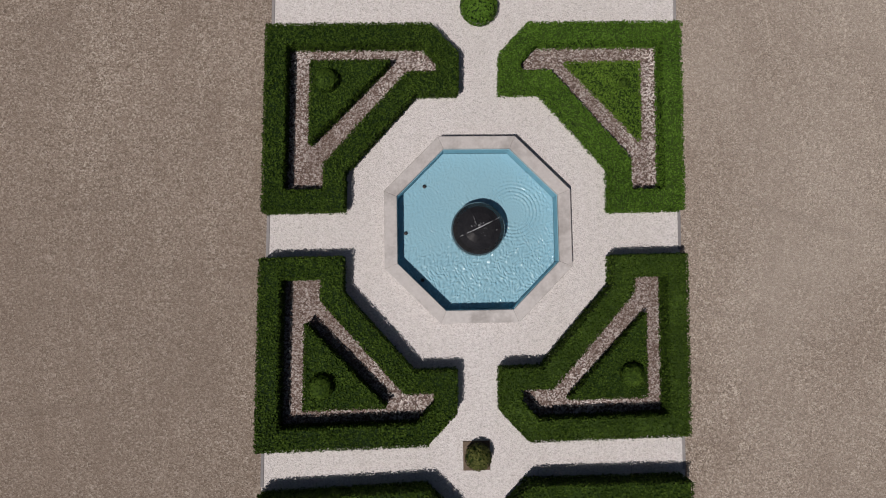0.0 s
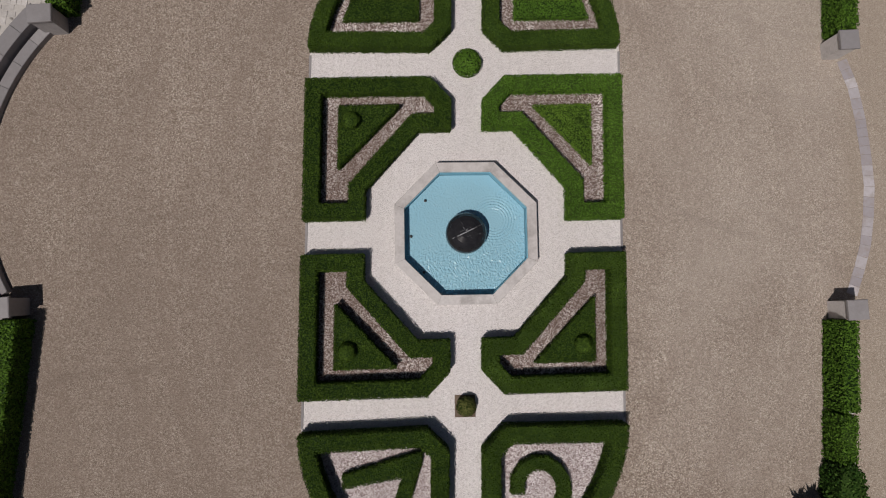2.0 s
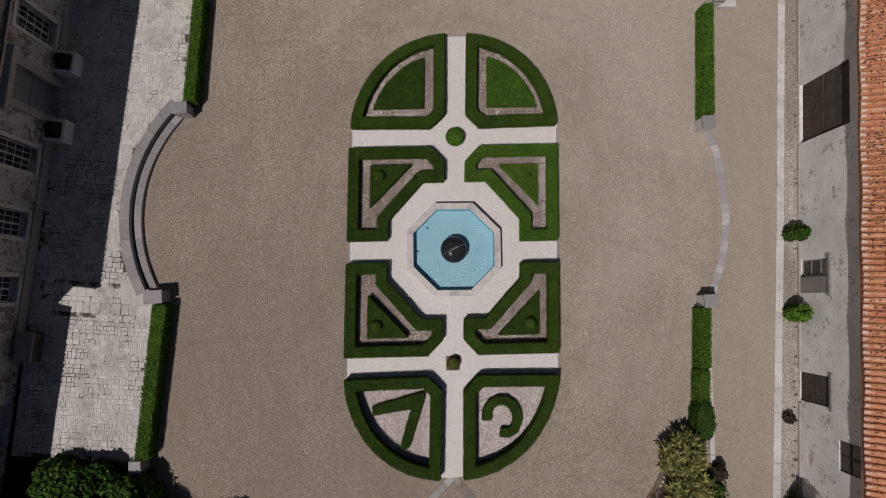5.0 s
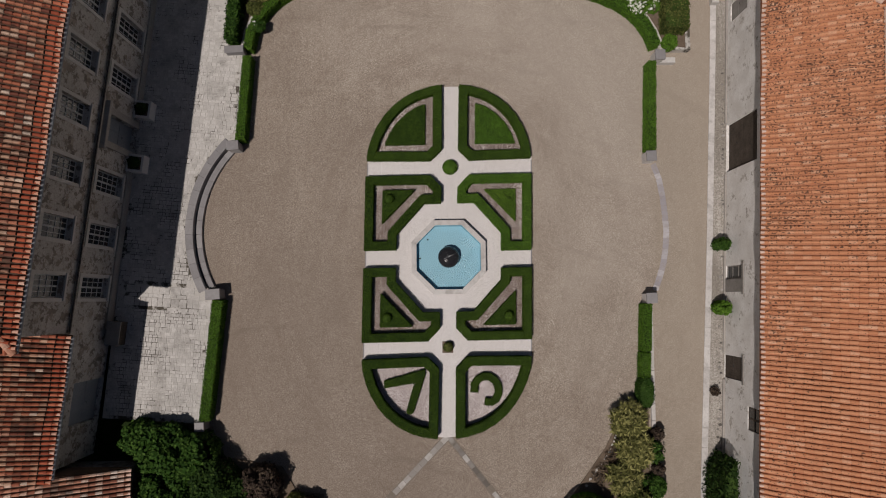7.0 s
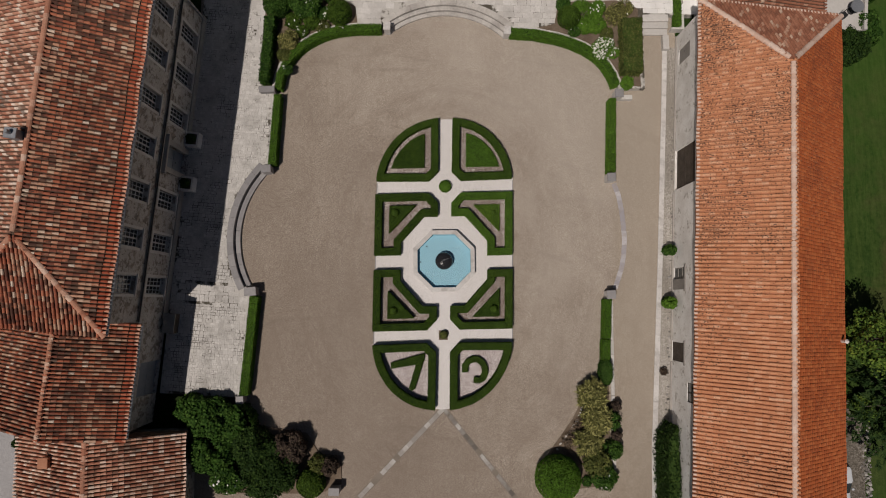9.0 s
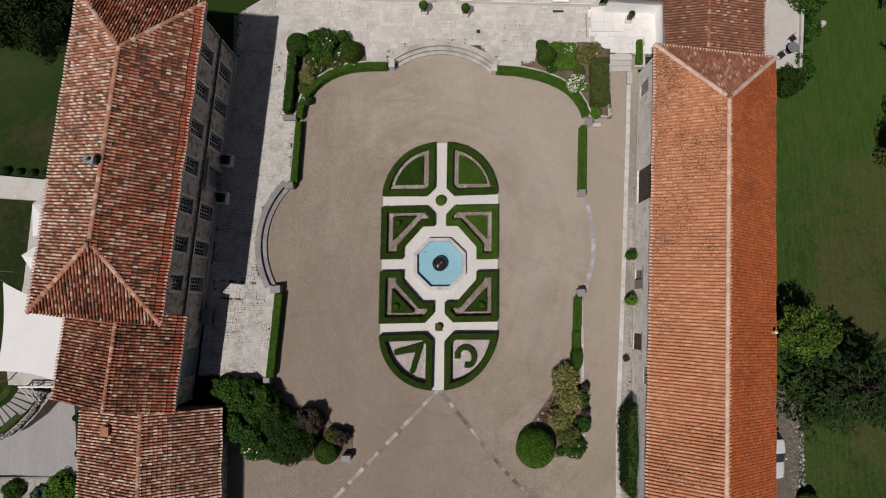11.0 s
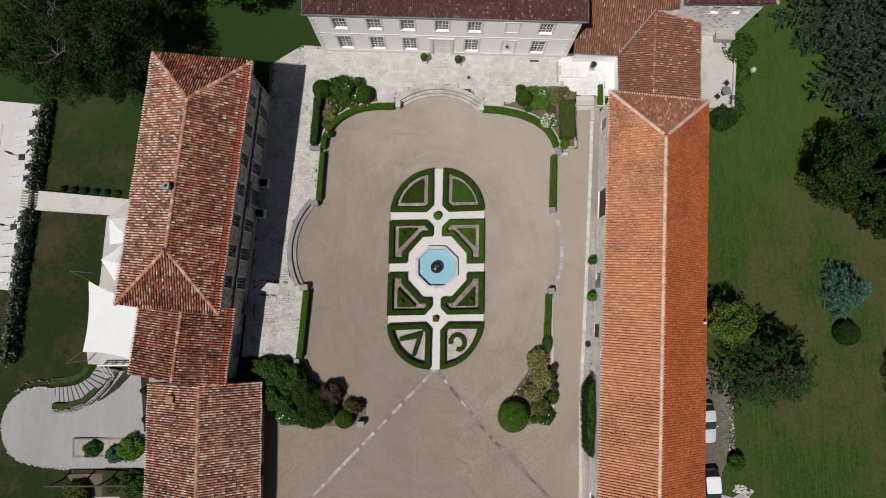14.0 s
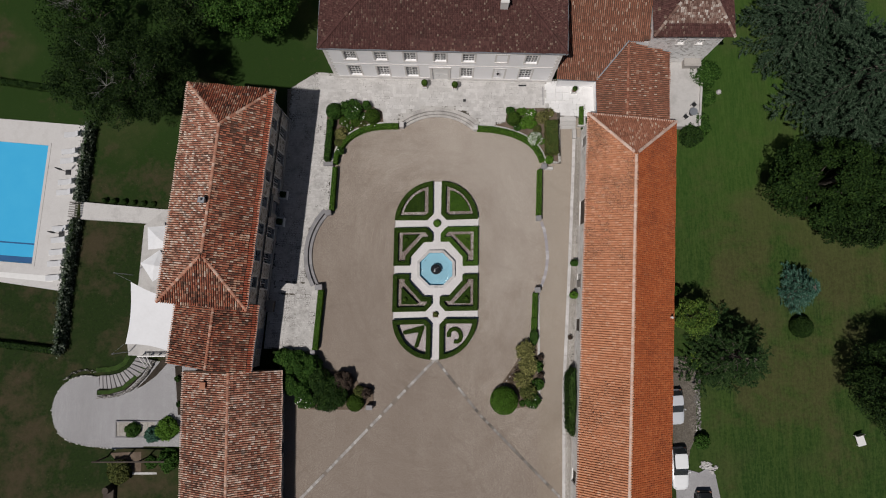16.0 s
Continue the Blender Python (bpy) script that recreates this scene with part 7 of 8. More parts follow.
for x0, x1, y0, y1 in ((12.74, 13.78, 19.15, 20.82), (13.79, 14.56, 19.15, 20.85), (14.57, 15.34, 19.15, 20.87)):
    part("slab", Geo().box(x0, y0, TERRACE_Z - 0.02, x1, (y0 + y1) / 2 - 0.006, TERRACE_Z + 0.15, 0.01), M_NEW_SLAB, landing)
    part("slab", Geo().box(x0, (y0 + y1) / 2 + 0.006, TERRACE_Z - 0.02, x1, y1, TERRACE_Z + 0.15, 0.01), M_NEW_SLAB, landing)
solid("paving_strip", Geo().box(17.15, 17.25, 0.2, 18.1, 20.72, TERRACE_Z + 0.006), M_NEW_SLAB, "flush white paving strip along the service wing", "paving", kind="structure")
solid("floor_vent", Geo().box(9.6, 20.86, TERRACE_Z, 10.5, 21.04, TERRACE_Z + 0.03, 0.005), M_IRON, "dark iron grating at the foot of the house wall", "grating")
solid("drain_channel", Geo().box(12.3, 18.6, TERRACE_Z - 0.02, 12.42, 20.8, TERRACE_Z + 0.006), M_GREY_STONE, "narrow grey drain channel in the paving", "drain", kind="structure")

# planters and box along the west facade
for x, y in ((-17.0, 8.4), (-17.3, 5.35)):
    ob = thing("stone_planter", "square weathered stone planter with a dark shrub by the facade", "planter", pose(x, y, TERRACE_Z, 0, 0, -6) @ Matrix.Diagonal((1.15, 1.15, 1.1, 1)), "facade planters")
    part("trough", ring_geo([(-0.42, -0.42), (0.42, -0.42), (0.42, 0.42), (-0.42, 0.42)], [[(-0.32, -0.32), (0.32, -0.32), (0.32, 0.32), (-0.32, 0.32)]], 0, 0.6), M_TRIM, ob)
    part("soil", Geo().box(-0.33, -0.33, 0.02, 0.33, 0.33, 0.52), M_SOIL, ob)
    p, d = blob_points(900, (0, 0, 0.62), (0.3, 0.3, 0.25), 0.5, 3, 5, 0.7)
    quads_object("foliage", leaf_quads(p, d, 0.06), M_DARK_LEAF, ob)
ob = thing("storage_box", "dark slatted wooden box against the annex wall", "storage box", pose(-18.1, -4.0, TERRACE_Z, 0, 0, -6))
part("body", Geo().box(-0.35, -0.62, 0, 0.35, 0.62, 0.7), M_DARK_WOOD, ob)
part("lid", Geo().box(-0.38, -0.65, 0.7, 0.38, 0.65, 0.76, 0.02), M_GREY_WOOD, ob)

# plants against the barn wall
bush(15.32, 0.55, 0.36, 1.5, M_LAUREL, "small leafy shrub against the barn wall", leaf=0.09)
bush(15.15, -3.0, 0.4, 1.6, M_BOX_BRIGHT, "upright green shrub against the barn wall", leaf=0.09)
bush(14.72, -7.6, 0.25, 0.6, M_PURPLE, "dry brown plant at the barn wall foot", leaf=0.07, count=400)
hedge([(14.1, -11.6), (14.75, -10.8), (14.72, -14.2), (14.42, -17.8), (13.95, -17.2), (14.0, -13.2)], z0=0.0, z1=2.3, density=260, leaf=0.09, material=M_DARK_LEAF, label="dense dark ivy climbing the barn wall", name="ivy", category="climber", rough=0.12)

# ---- west grounds: pool, terrace, gravel ----
PZ = -0.86
pool_in = ccw([(-44.95, 14.8), (-46.02, 1.02), (-54.2, 1.7), (-53.2, 15.6)])
deck_out = ccw([(-40.75, 17.15), (-42.2, -2.15), (-57.5, 0.2), (-56.5, 18.6)])
solid("pool_deck", ring_geo(deck_out, [inset(pool_in, -0.0)], -1.3, PZ), M_DECK, "pale stone deck round the swimming pool", "pool deck", kind="structure")
solid("pool_coping", ring_geo(ccw(inset(pool_in, -0.32)), [pool_in], -1.2, PZ + 0.035), M_DECK, "pale stone coping round the pool", "coping", kind="structure")
pool = thing("swimming_pool", "rectangular swimming pool with bright blue water", "swimming pool")
part("water", Geo().prism(pool_in, -1.25, -0.95), M_POOL_WATER, pool, "calm bright blue water")
part("pool_step", Geo().prism(ccw([(-45.97, 1.75), (-46.0, 1.08), (-54.1, 1.75), (-54.05, 2.4)]), -1.2, -0.944), M_NAVY, pool, "dark blue submerged step")
part("pool_step", Geo().prism(ccw([(-45.88, 3.35), (-45.89, 3.18), (-54.0, 3.85), (-53.99, 4.02)]), -1.2, -0.945), M_NAVY, pool, "dark blue submerged step")
solid("pool_gutter", Geo().prism(ccw([(-43.4, -0.4), (-43.5, -1.1), (-54, 0.0), (-54, 0.5)]), -1.1, PZ + 0.02), M_WHITE_PAINT, "white strip beyond the pool end", "coping", kind="structure")


def lounger(x, y, turn):
    ob = thing("sun_lounger", "white sun lounger with raised back on the pool deck", "sun lounger", pose(x, y, PZ, 0, 0, turn), "pool loungers")
    part("frame", Geo().box(-0.95, -0.33, 0.26, 0.95, 0.33, 0.31, 0.01), M_WHITE_PAINT, ob)
    part("mattress", Geo().box(-0.93, -0.31, 0.312, 0.35, 0.31, 0.38, 0.02), M_LOUNGE, ob)
    part("backrest", Geo().add([(0.35, -0.31, 0.32), (0.35, 0.31, 0.32), (0.92, 0.31, 0.68), (0.92, -0.31, 0.68), (0.33, -0.31, 0.39), (0.33, 0.31, 0.39), (0.88, 0.31, 0.75), (0.88, -0.31, 0.75)], [(0, 1, 2, 3), (7, 6, 5, 4), (0, 4, 5, 1), (1, 5, 6, 2), (2, 6, 7, 3), (3, 7, 4, 0)]), M_LOUNGE, ob)
    for a in (-0.85, 0.85):
        for b in (-0.28, 0.28):
            part("leg", Geo().box(a - 0.025, b - 0.025, 0, a + 0.025, b + 0.025, 0.26), M_WHITE_PAINT, ob)
    return ob


first = lounger(-42.05, 16.0, 4)
for x, y in ((-42.25, 14.0), (-42.35, 12.9), (-42.45, 10.4), (-42.55, 9.2), (-42.8, 5.0), (-42.85, 3.7), (-43.0, 2.3), (-43.1, 1.0), (-43.2, -0.6)):
    copy_thing(first, pose(x, y, PZ, 0, 0, 4))


def closed_parasol(x, y):
    ob = thing("parasol", "closed dark parasol on the pool deck", "parasol", pose(x, y, PZ), "pool parasols")
    part("pole", Geo().tube([(0, 0, 0), (0, 0, 2.4)], 0.025, 6), M_IRON, ob)
    part("canopy", Geo().lathe([(0.06, 1.2), (0.11, 1.5), (0.1, 2.0), (0.03, 2.45)], 10), M_FABRIC_GREY, ob)
    part("base", Geo().box(-0.3, -0.3, 0, 0.3, 0.3, 0.09, 0.02), M_IRON, ob)


closed_parasol(-42.45, 11.6)
closed_parasol(-42.8, 4.4)
ob = thing("pool_gate", "weathered wooden gate frame in the pool hedge", "gate", pose(-40.95, 7.05, -0.9, 0, 0, -4))
for a in (-0.45, 0.45):
    for b in (-0.8, 0.8):
        part("post", Geo().box(a - 0.05, b - 0.05, 0, a + 0.05, b + 0.05, 1.1), M_DARK_WOOD, ob)
for k in range(7):
    part("slat", Geo().box(-0.5, -0.85 + 0.27 * k, 1.1, 0.5, -0.72 + 0.27 * k, 1.17), M_GREY_WOOD, ob)

for a, b in (((-39.85, 17.3), (-40.7, 8.1)), ((-40.95, 5.9), (-41.7, -2.5)), ((-41.7, -2.5), (-42.0, -9.0))):
    hedge(strip([a, b], -0.2, 0.2), z0=-0.95, z1=0.3, density=190, leaf=0.15, material=M_OLEANDER, label="loose grey-green hedge screening the pool", group="pool hedges", rough=0.24)
hedge(strip([(-58.0, -6.8), (-41.9, -8.85)], -0.3, 0.3), z0=-1.0, z1=-0.2, density=200, leaf=0.1, material=M_DARK_LEAF, label="low dark hedge across the lawn", group="pool hedges", rough=0.08)
hedge(strip([(-58.0, 23.6), (-43.0, 21.2), (-40.0, 20.4)], -0.3, 0.3), z0=-1.0, z1=-0.25, density=200, leaf=0.1, material=M_DARK_LEAF, label="low dark hedge across the lawn", group="pool hedges", rough=0.08)

solid("garden_path", Geo().prism(ccw([(-40.6, 8.05), (-30.0, 7.0), (-29.0, 5.2), (-40.5, 6.05)]), -1.2, -0.42), M_SLAB, "pale paved path from the house to the pool", "path", kind="structure")
solid("garden_terrace", Geo().prism(ccw([(-30.6, 7.05), (-24.0, 6.5), (-25.6, -9.6), (-34.1, -9.3), (-34.3, -8.0), (-33.35, -1.2), (-33.0, 5.2)]), -1.2, -0.15), M_SLAB, "pale stone garden terrace behind the old house", "terrace", kind="structure")


def parasol(x, y, turn, size, h, label):
    ob = thing("parasol", label, "parasol", pose(x, y, -0.15, 0, 0, turn), "terrace parasols")
    s = size / 2
    part("pole", Geo().tube([(0, 0, 0), (0, 0, h + 0.35)], 0.03, 8), M_GREY_WOOD, ob)
    g = Geo()
    ring = [(-s, -s), (0, -s * 0.97), (s, -s), (s * 0.97, 0), (s, s), (0, s * 0.97), (-s, s), (-s * 0.97, 0)]
    mid = [(a * 0.5, b * 0.5) for a, b in ring]
    for z in (0.0, -0.012):
        g.add([(a, b, h - (0.06 if k % 2 == 0 else 0.0) + z) for k, (a, b) in enumerate(ring)] + [(a, b, h + 0.2 + z) for a, b in mid] + [(0, 0, h + 0.48 + z)],
              [(k, (k + 1) % 8, 8 + (k + 1) % 8, 8 + k) for k in range(8)] + [(8 + k, 8 + (k + 1) % 8, 16) for k in range(8)])
    part("canopy", g, M_CANVAS, ob, "white canvas canopy")
    for k in range(4):
        a, b = ring[2 * k]
        part("rib", Geo().tube([(0, 0, h + 0.45), (a, b, h - 0.08)], 0.012, 5), M_GREY_WOOD, ob)
    part("base", Geo().box(-0.35, -0.35, 0, 0.35, 0.35, 0.1, 0.02), M_IRON, ob)


parasol(-30.1, 3.55, 4, 2.5, 2.35, "square white canvas parasol on the garden terrace")
parasol(-30.3, 0.45, 35, 2.5, 2.35, "square white canvas parasol turned on the terrace")


def shade_sail():
    ob = thing("shade_sail", "large white shade sail stretched over the garden terrace", "shade sail", pose(0, 0, -0.15))
    c = [Vector((-32.1, -1.35, 3.7)), Vector((-26.6, -3.3, 4.3)), Vector((-27.2, -8.9, 3.4)), Vector((-32.9, -7.9, 3.2))]
    n = 16
    verts = []
    for j in range(n + 1):
        for i in range(n + 1):
            u, v = i / n, j / n
            p = c[0] * (1 - u) * (1 - v) + c[1] * u * (1 - v) + c[2] * u * v + c[3] * (1 - u) * v
            mid = (c[0] + c[1] + c[2] + c[3]) / 4
            pull = 0.10 * ((1 - (2 * u - 1) ** 2) * (2 * v - 1) ** 4 + (1 - (2 * v - 1) ** 2) * (2 * u - 1) ** 4)
            p = p + (mid - p) * pull
            p.z += 0.25 * (2 * u - 1) * (2 * v - 1)
            verts.append(p)
    w = n + 1
    faces = [(j * w + i, j * w + i + 1, (j + 1) * w + i + 1, (j + 1) * w + i) for j in range(n) for i in range(n)]
    part("sail", Geo().add(verts, faces), M_PVC, ob, "taut white sailcloth")
    for p, q in ((c[0], (-33.9, -0.4)), (c[3], (-34.0, -8.9)), (c[2], (-27.0, -9.7))):
        part("mast", Geo().tube([(q[0], q[1], 0), (q[0], q[1], p.z + 0.3)], 0.045, 8), M_ZINC, ob)
        part("stay", Geo().tube([(q[0], q[1], p.z + 0.25), tuple(p)], 0.012, 5), M_ZINC, ob)


shade_sail()
# dark bench and chairs under the parasols
for x, y, t in ((-28.7, 4.75, 10), (-30.6, 2.0, 20), (-29.7, 2.05, -15)):
    ob = thing("garden_chair", "dark garden chair on the pale terrace", "chair", pose(x, y, -0.15, 0, 0, t), "terrace chairs")
    part("seat", Geo().box(-0.24, -0.24, 0.42, 0.24, 0.24, 0.46, 0.01), M_IRON, ob)
    part("backrest", Geo().box(-0.24, 0.21, 0.461, 0.24, 0.24, 0.9), M_IRON, ob)
    for a in (-0.21, 0.21):
        for b in (-0.21, 0.21):
            part("leg", Geo().box(a - 0.02, b - 0.02, 0, a + 0.02, b + 0.02, 0.42), M_IRON, ob)

GZ = -0.7
lobe = ccw([(-37.6, -11.7), (-39.2, -11.5), (-40.6, -11.85), (-41.7, -12.7), (-42.4, -13.9), (-42.65, -15.2), (-42.4, -16.6), (-41.7, -17.9), (-40.5, -18.7), (-38.6, -19.15), (-35.4, -19.5), (-26.0, -19.0), (-25.0, -9.75), (-31.2, -9.8), (-32.4, -11.4), (-34.2, -12.9), (-37.4, -13.3)])
solid("gravel_yard", ring_geo(lobe, [], -1.3, GZ), M_GREY_GRAVEL, "pale grey gravel yard with a rounded end", "gravel yard", kind="structure")
apron = [(-33.4, -0.66), (-29.0, -0.4), (-25.0, -0.09)]
solid("gravel_yard", Geo().add([(x, y, z) for x, z in apron for y in (-19.2, -16.0, -13.0, -10.0)], [(4 * i + j, 4 * i + j + 4, 4 * i + j + 5, 4 * i + j + 1) for i in range(2) for j in range(3)]), M_GREY_GRAVEL, "pale grey gravel rising towards the outbuildings", "gravel yard", kind="structure")
rng = random.Random(5)
edge = thing("edging_stones", "ragged pale stones edging the gravel yard", "edging", kind="structure")
for k in range(46):
    f = (k + rng.uniform(-0.35, 0.35) * (0 < k < 45)) / 45 * 11
    i = int(min(f, 10))
    path = [(-37.6, -11.7), (-39.2, -11.5), (-40.6, -11.85), (-41.7, -12.7), (-42.4, -13.9), (-42.65, -15.2), (-42.4, -16.6), (-41.7, -17.9), (-40.5, -18.7), (-38.6, -19.15), (-37.0, -19.3), (-35.4, -19.5)]
    p, q = path[i], path[i + 1]
    x, y = p[0] + (q[0] - p[0]) * (f - i), p[1] + (q[1] - p[1]) * (f - i)
    a, r = rng.uniform(0, 6), rng.uniform(0.05, 0.15)
    part("stone", Geo().prism([(x + r * math.cos(a + t), y + r * 0.75 * math.sin(a + t)) for t in (0, 1.2, 2.4, 3.7, 5.0)], GZ - 0.2, GZ + rng.uniform(0.03, 0.09), 0.03), M_SLAB, edge)
stair_n = [(-33.2, -9.5), (-34.0, -10.6), (-35.1, -11.25), (-36.3, -11.5), (-37.5, -11.55)]
stair_s = [(-31.4, -9.8), (-32.6, -11.3), (-34.3, -12.55), (-36.0, -12.95), (-37.5, -12.95)]
stairs = thing("garden_steps", "curved grey stone stairs from terrace to gravel yard", "steps", kind="structure")
for k in range(12):
    def at(line, f):
        i = min(int(f * 4), 3)
        return tuple(np.array(line[i]) + (np.array(line[i + 1]) - np.array(line[i])) * (f * 4 - i))
    f0, f1 = k / 12 + 0.009, (k + 1) / 12 - 0.009
    part("step", Geo().prism(ccw([at(stair_n, f0), at(stair_n, f1), at(stair_s, f1), at(stair_s, f0)]), -1.2, -0.2 - 0.041 * k, 0.02), M_STAIR, stairs)
rubble("low_wall", "low rough white rubble wall beside the curved stairs", [(-31.25, -9.9), (-32.2, -11.5), (-33.6, -12.95), (-35.4, -13.7), (-37.6, -13.95)], 0.2, 200, -1.2, (-0.1, -0.5), M_LANE_STONE, (0.07, 0.15), 8)
rubble("edging_stones", "ragged stones edging the lawn above the stairs", [(-38.0, -11.15), (-39.4, -10.95), (-40.6, -11.3), (-41.6, -12.1)], 0.2, 26, -1.2, (-0.68, -0.7), M_LANE_STONE, (0.05, 0.11), 9, category="edging")
solid("planting_strip", ring_geo(strip([(-31.95, -9.75), (-33.0, -11.4), (-34.6, -12.85), (-36.2, -13.3), (-37.55, -13.35)], -0.26, 0.3), [], -1.2, -0.4), M_DARK_SOIL, "dark soil strip between stairs and rubble wall", "garden bed", kind="structure")
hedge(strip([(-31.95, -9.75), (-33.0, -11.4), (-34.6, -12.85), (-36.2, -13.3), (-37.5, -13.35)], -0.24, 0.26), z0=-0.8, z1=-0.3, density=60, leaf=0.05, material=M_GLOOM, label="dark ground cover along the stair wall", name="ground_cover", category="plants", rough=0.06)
# dark leafy strip put in for the shadow band on the grass
hedge(strip([(-34.1, -9.5), (-34.6, -10.4), (-35.5, -10.95), (-36.6, -11.2), (-38.0, -11.25)], 0.0, -0.6), z0=-1.0, z1=-0.7, density=60, leaf=0.05, material=M_GLOOM, label="dark low leafy strip standing for shadow on the grass beside the stairs", name="ground_cover", category="plants", rough=0.08)
solid("planting_strip", ring_geo(ccw([(-30.55, -9.85), (-29.5, -9.85), (-31.1, -11.6), (-32.7, -12.75), (-33.2, -12.95), (-32.2, -12.0)]), [], -1.2, -0.45), M_DARK_SOIL, "dark bare soil wedge below the terrace", "garden bed", kind="structure")
railing = thing("railing", "white painted timber railing at the terrace edge", "railing", pose(0, 0, -0.15))
for x in (-32.5, -31.6, -30.7, -29.8):
    part("post", Geo().box(x - 0.05, -9.4, 0, x + 0.05, -9.3, 1.0), M_WHITE_PAINT, railing)
part("rail", Geo().box(-32.6, -9.41, 1.0, -29.5, -9.27, 1.07, 0.01), M_WHITE_PAINT, railing)
part("rail", Geo().box(-32.5, -9.38, 0.5, -29.6, -9.32, 0.57, 0.01), M_WHITE_PAINT, railing)
for k in range(3):
    part("brace", Geo().tube([(-32.5 + 0.45 * k, -9.42, 0.95), (-32.1 + 0.3 * k, -10.5, 0.05)], 0.04, 6), M_WHITE_PAINT, railing)
solid("garden_bed", Geo().prism(ccw([(-28.95, -10.5), (-28.2, -10.5), (-27.7, -15.8), (-28.4, -15.8)]), -1.0, -0.3), M_DARK_SOIL, "narrow dark planting bed along the outbuilding wall", "garden bed", kind="structure")
for y in (-11.9, -14.6):
    loose_shrub("shrub", -28.6 + 0.1 * (y + 11.2) * -1, y, -0.32, 0.32, 0.5, M_DARK_LEAF, "low dark plant in the wall bed", 0.07, 500, 4, 0, "wall bed plants")
solid("raised_bed", ring_geo(ccw([(-35.4, -16.45), (-28.0, -16.4), (-28.0, -18.2), (-35.35, -18.25)]), [ccw([(-35.25, -16.6), (-28.15, -16.55), (-28.15, -18.05), (-35.2, -18.1)])], -1.0, -0.45), M_GREY_STONE, "low grey stone border of a raised bed", "planter")
solid("garden_bed", Geo().prism(ccw([(-35.3, -16.55), (-28.1, -16.5), (-28.1, -18.1), (-35.25, -18.15)]), -1.0, -0.52), M_FOOT, "grey mulch in the raised bed", "garden bed", kind="structure")
solid("garden_bed", Geo().prism(ccw([(-36.0, -19.9), (-27.0, -19.7), (-27.0, -21.9), (-34.0, -22.0)]), -1.2, -0.72), M_SOIL, "brown soil bed below the gravel yard", "garden bed", kind="structure")
solid("garden_kerb", Geo().box(-33.3, -22.2, -1.2, -27.0, -21.95, -0.6, 0.02), M_SLAB, "white kerb edging the lower bed", "edging", kind="structure")
W_SH = "yard shrubs"
for x, y, r, h, m, lab, lf in ((-33.3, -17.4, 0.85, 1.1, M_LAUREL, "rounded green shrub in the raised bed", 0.09), (-31.1, -17.9, 0.8, 1.1, M_SPRUCE, "blue-green fern-like shrub in the raised bed", 0.13), (-29.4, -17.2, 1.25, 1.7, M_BOX_BRIGHT, "large bright green shrub by the outbuilding", 0.1), (-29.2, -20.6, 1.2, 1.3, M_LAUREL, "spreading green shrub by the outbuilding", 0.1), (-31.2, -20.9, 0.7, 0.7, M_LAUREL, "low green plant in the lower bed", 0.08), (-34.6, -21.7, 1.25, 1.6, M_YELLOW_LEAF, "feathery yellow-green bush beside the gravel yard", 0.12)):
    loose_shrub("shrub", x, y, -0.75, r, h, m, lab, lf, int(2600 * r * r + 700), 9, 0, W_SH)
ob = thing("pergola", "dark timber pergola posts beside the gravel yard", "pergola", pose(-36.2, -20.3, -0.9))
for k in range(4):
    part("post", Geo().box(2.3 * k - 0.06, -0.06, 0, 2.3 * k + 0.06, 0.06, 2.5), M_DARK_WOOD, ob)
part("rail", Geo().box(-0.3, -0.07, 2.5, 7.4, 0.07, 2.64), M_DARK_WOOD, ob)
solid("tree_stump", Geo().lathe([(0.5, -1.2), (0.42, -0.6), (0.4, 0.3), (0.36, 0.5)], 10, (-35.6, -23.6, 0)).box(-36.2, -25.6, -1.2, -35.1, -23.7, -0.3), M_DARK_WOOD, "dark old timber stack on the lawn", "timber stack")

for k in range(6):
    ball_bush("shrub", -37.9 + 1.13 * k, 8.25 - 0.1 * k, -0.95, 0.3 + 0.03 * (k % 3), M_DARK_LEAF, "small dark clipped bush along the pool path", height=0.75, leaf=0.06, density=420, group="path bushes")

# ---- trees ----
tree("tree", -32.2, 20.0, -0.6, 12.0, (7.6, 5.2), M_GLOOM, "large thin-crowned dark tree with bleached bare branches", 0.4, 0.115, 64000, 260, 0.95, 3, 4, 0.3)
tree("tree", -19.5, 29.0, -0.2, 9.5, (5.2, 4.2), M_LAUREL, "dense glossy green tree behind the old house", 0.35, 0.16, 26000, 90, 1.3, 8, 0, 0.25)
tree("tree", -27.0, 29.5, -0.4, 10.0, (4.5, 4.0), M_GLOOM, "dark leafy tree at the lawn edge", 0.35, 0.16, 14000, 70, 1.3, 9, 0, 0.25)
tree("tree", -38.5, 28.0, -0.9, 9.0, (4.5, 3.5), M_DARK_LEAF, "thin dark tree at the lawn edge", 0.3, 0.15, 9000, 60, 1.2, 12, 3, 0.25)
tree("tree", 41.6, 8.6, -2.2, 11.0, (5.6, 4.6), M_DARK_LEAF, "dense dark green broadleaf tree in the park", 0.45, 0.15, 46000, 150, 1.1, 2, 0, 0.2)
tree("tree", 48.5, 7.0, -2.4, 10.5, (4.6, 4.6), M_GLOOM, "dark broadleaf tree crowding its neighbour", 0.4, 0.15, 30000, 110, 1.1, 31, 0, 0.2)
conifer("cedar_tree", 47.2, 20.5, -2.4, 14.5, 8.0, M_CEDAR, "tall spreading cedar with layered grey-green sprays", 5, 15, 12, 0.44, 0.105, 70, 0.3, 0.5, 0.1)
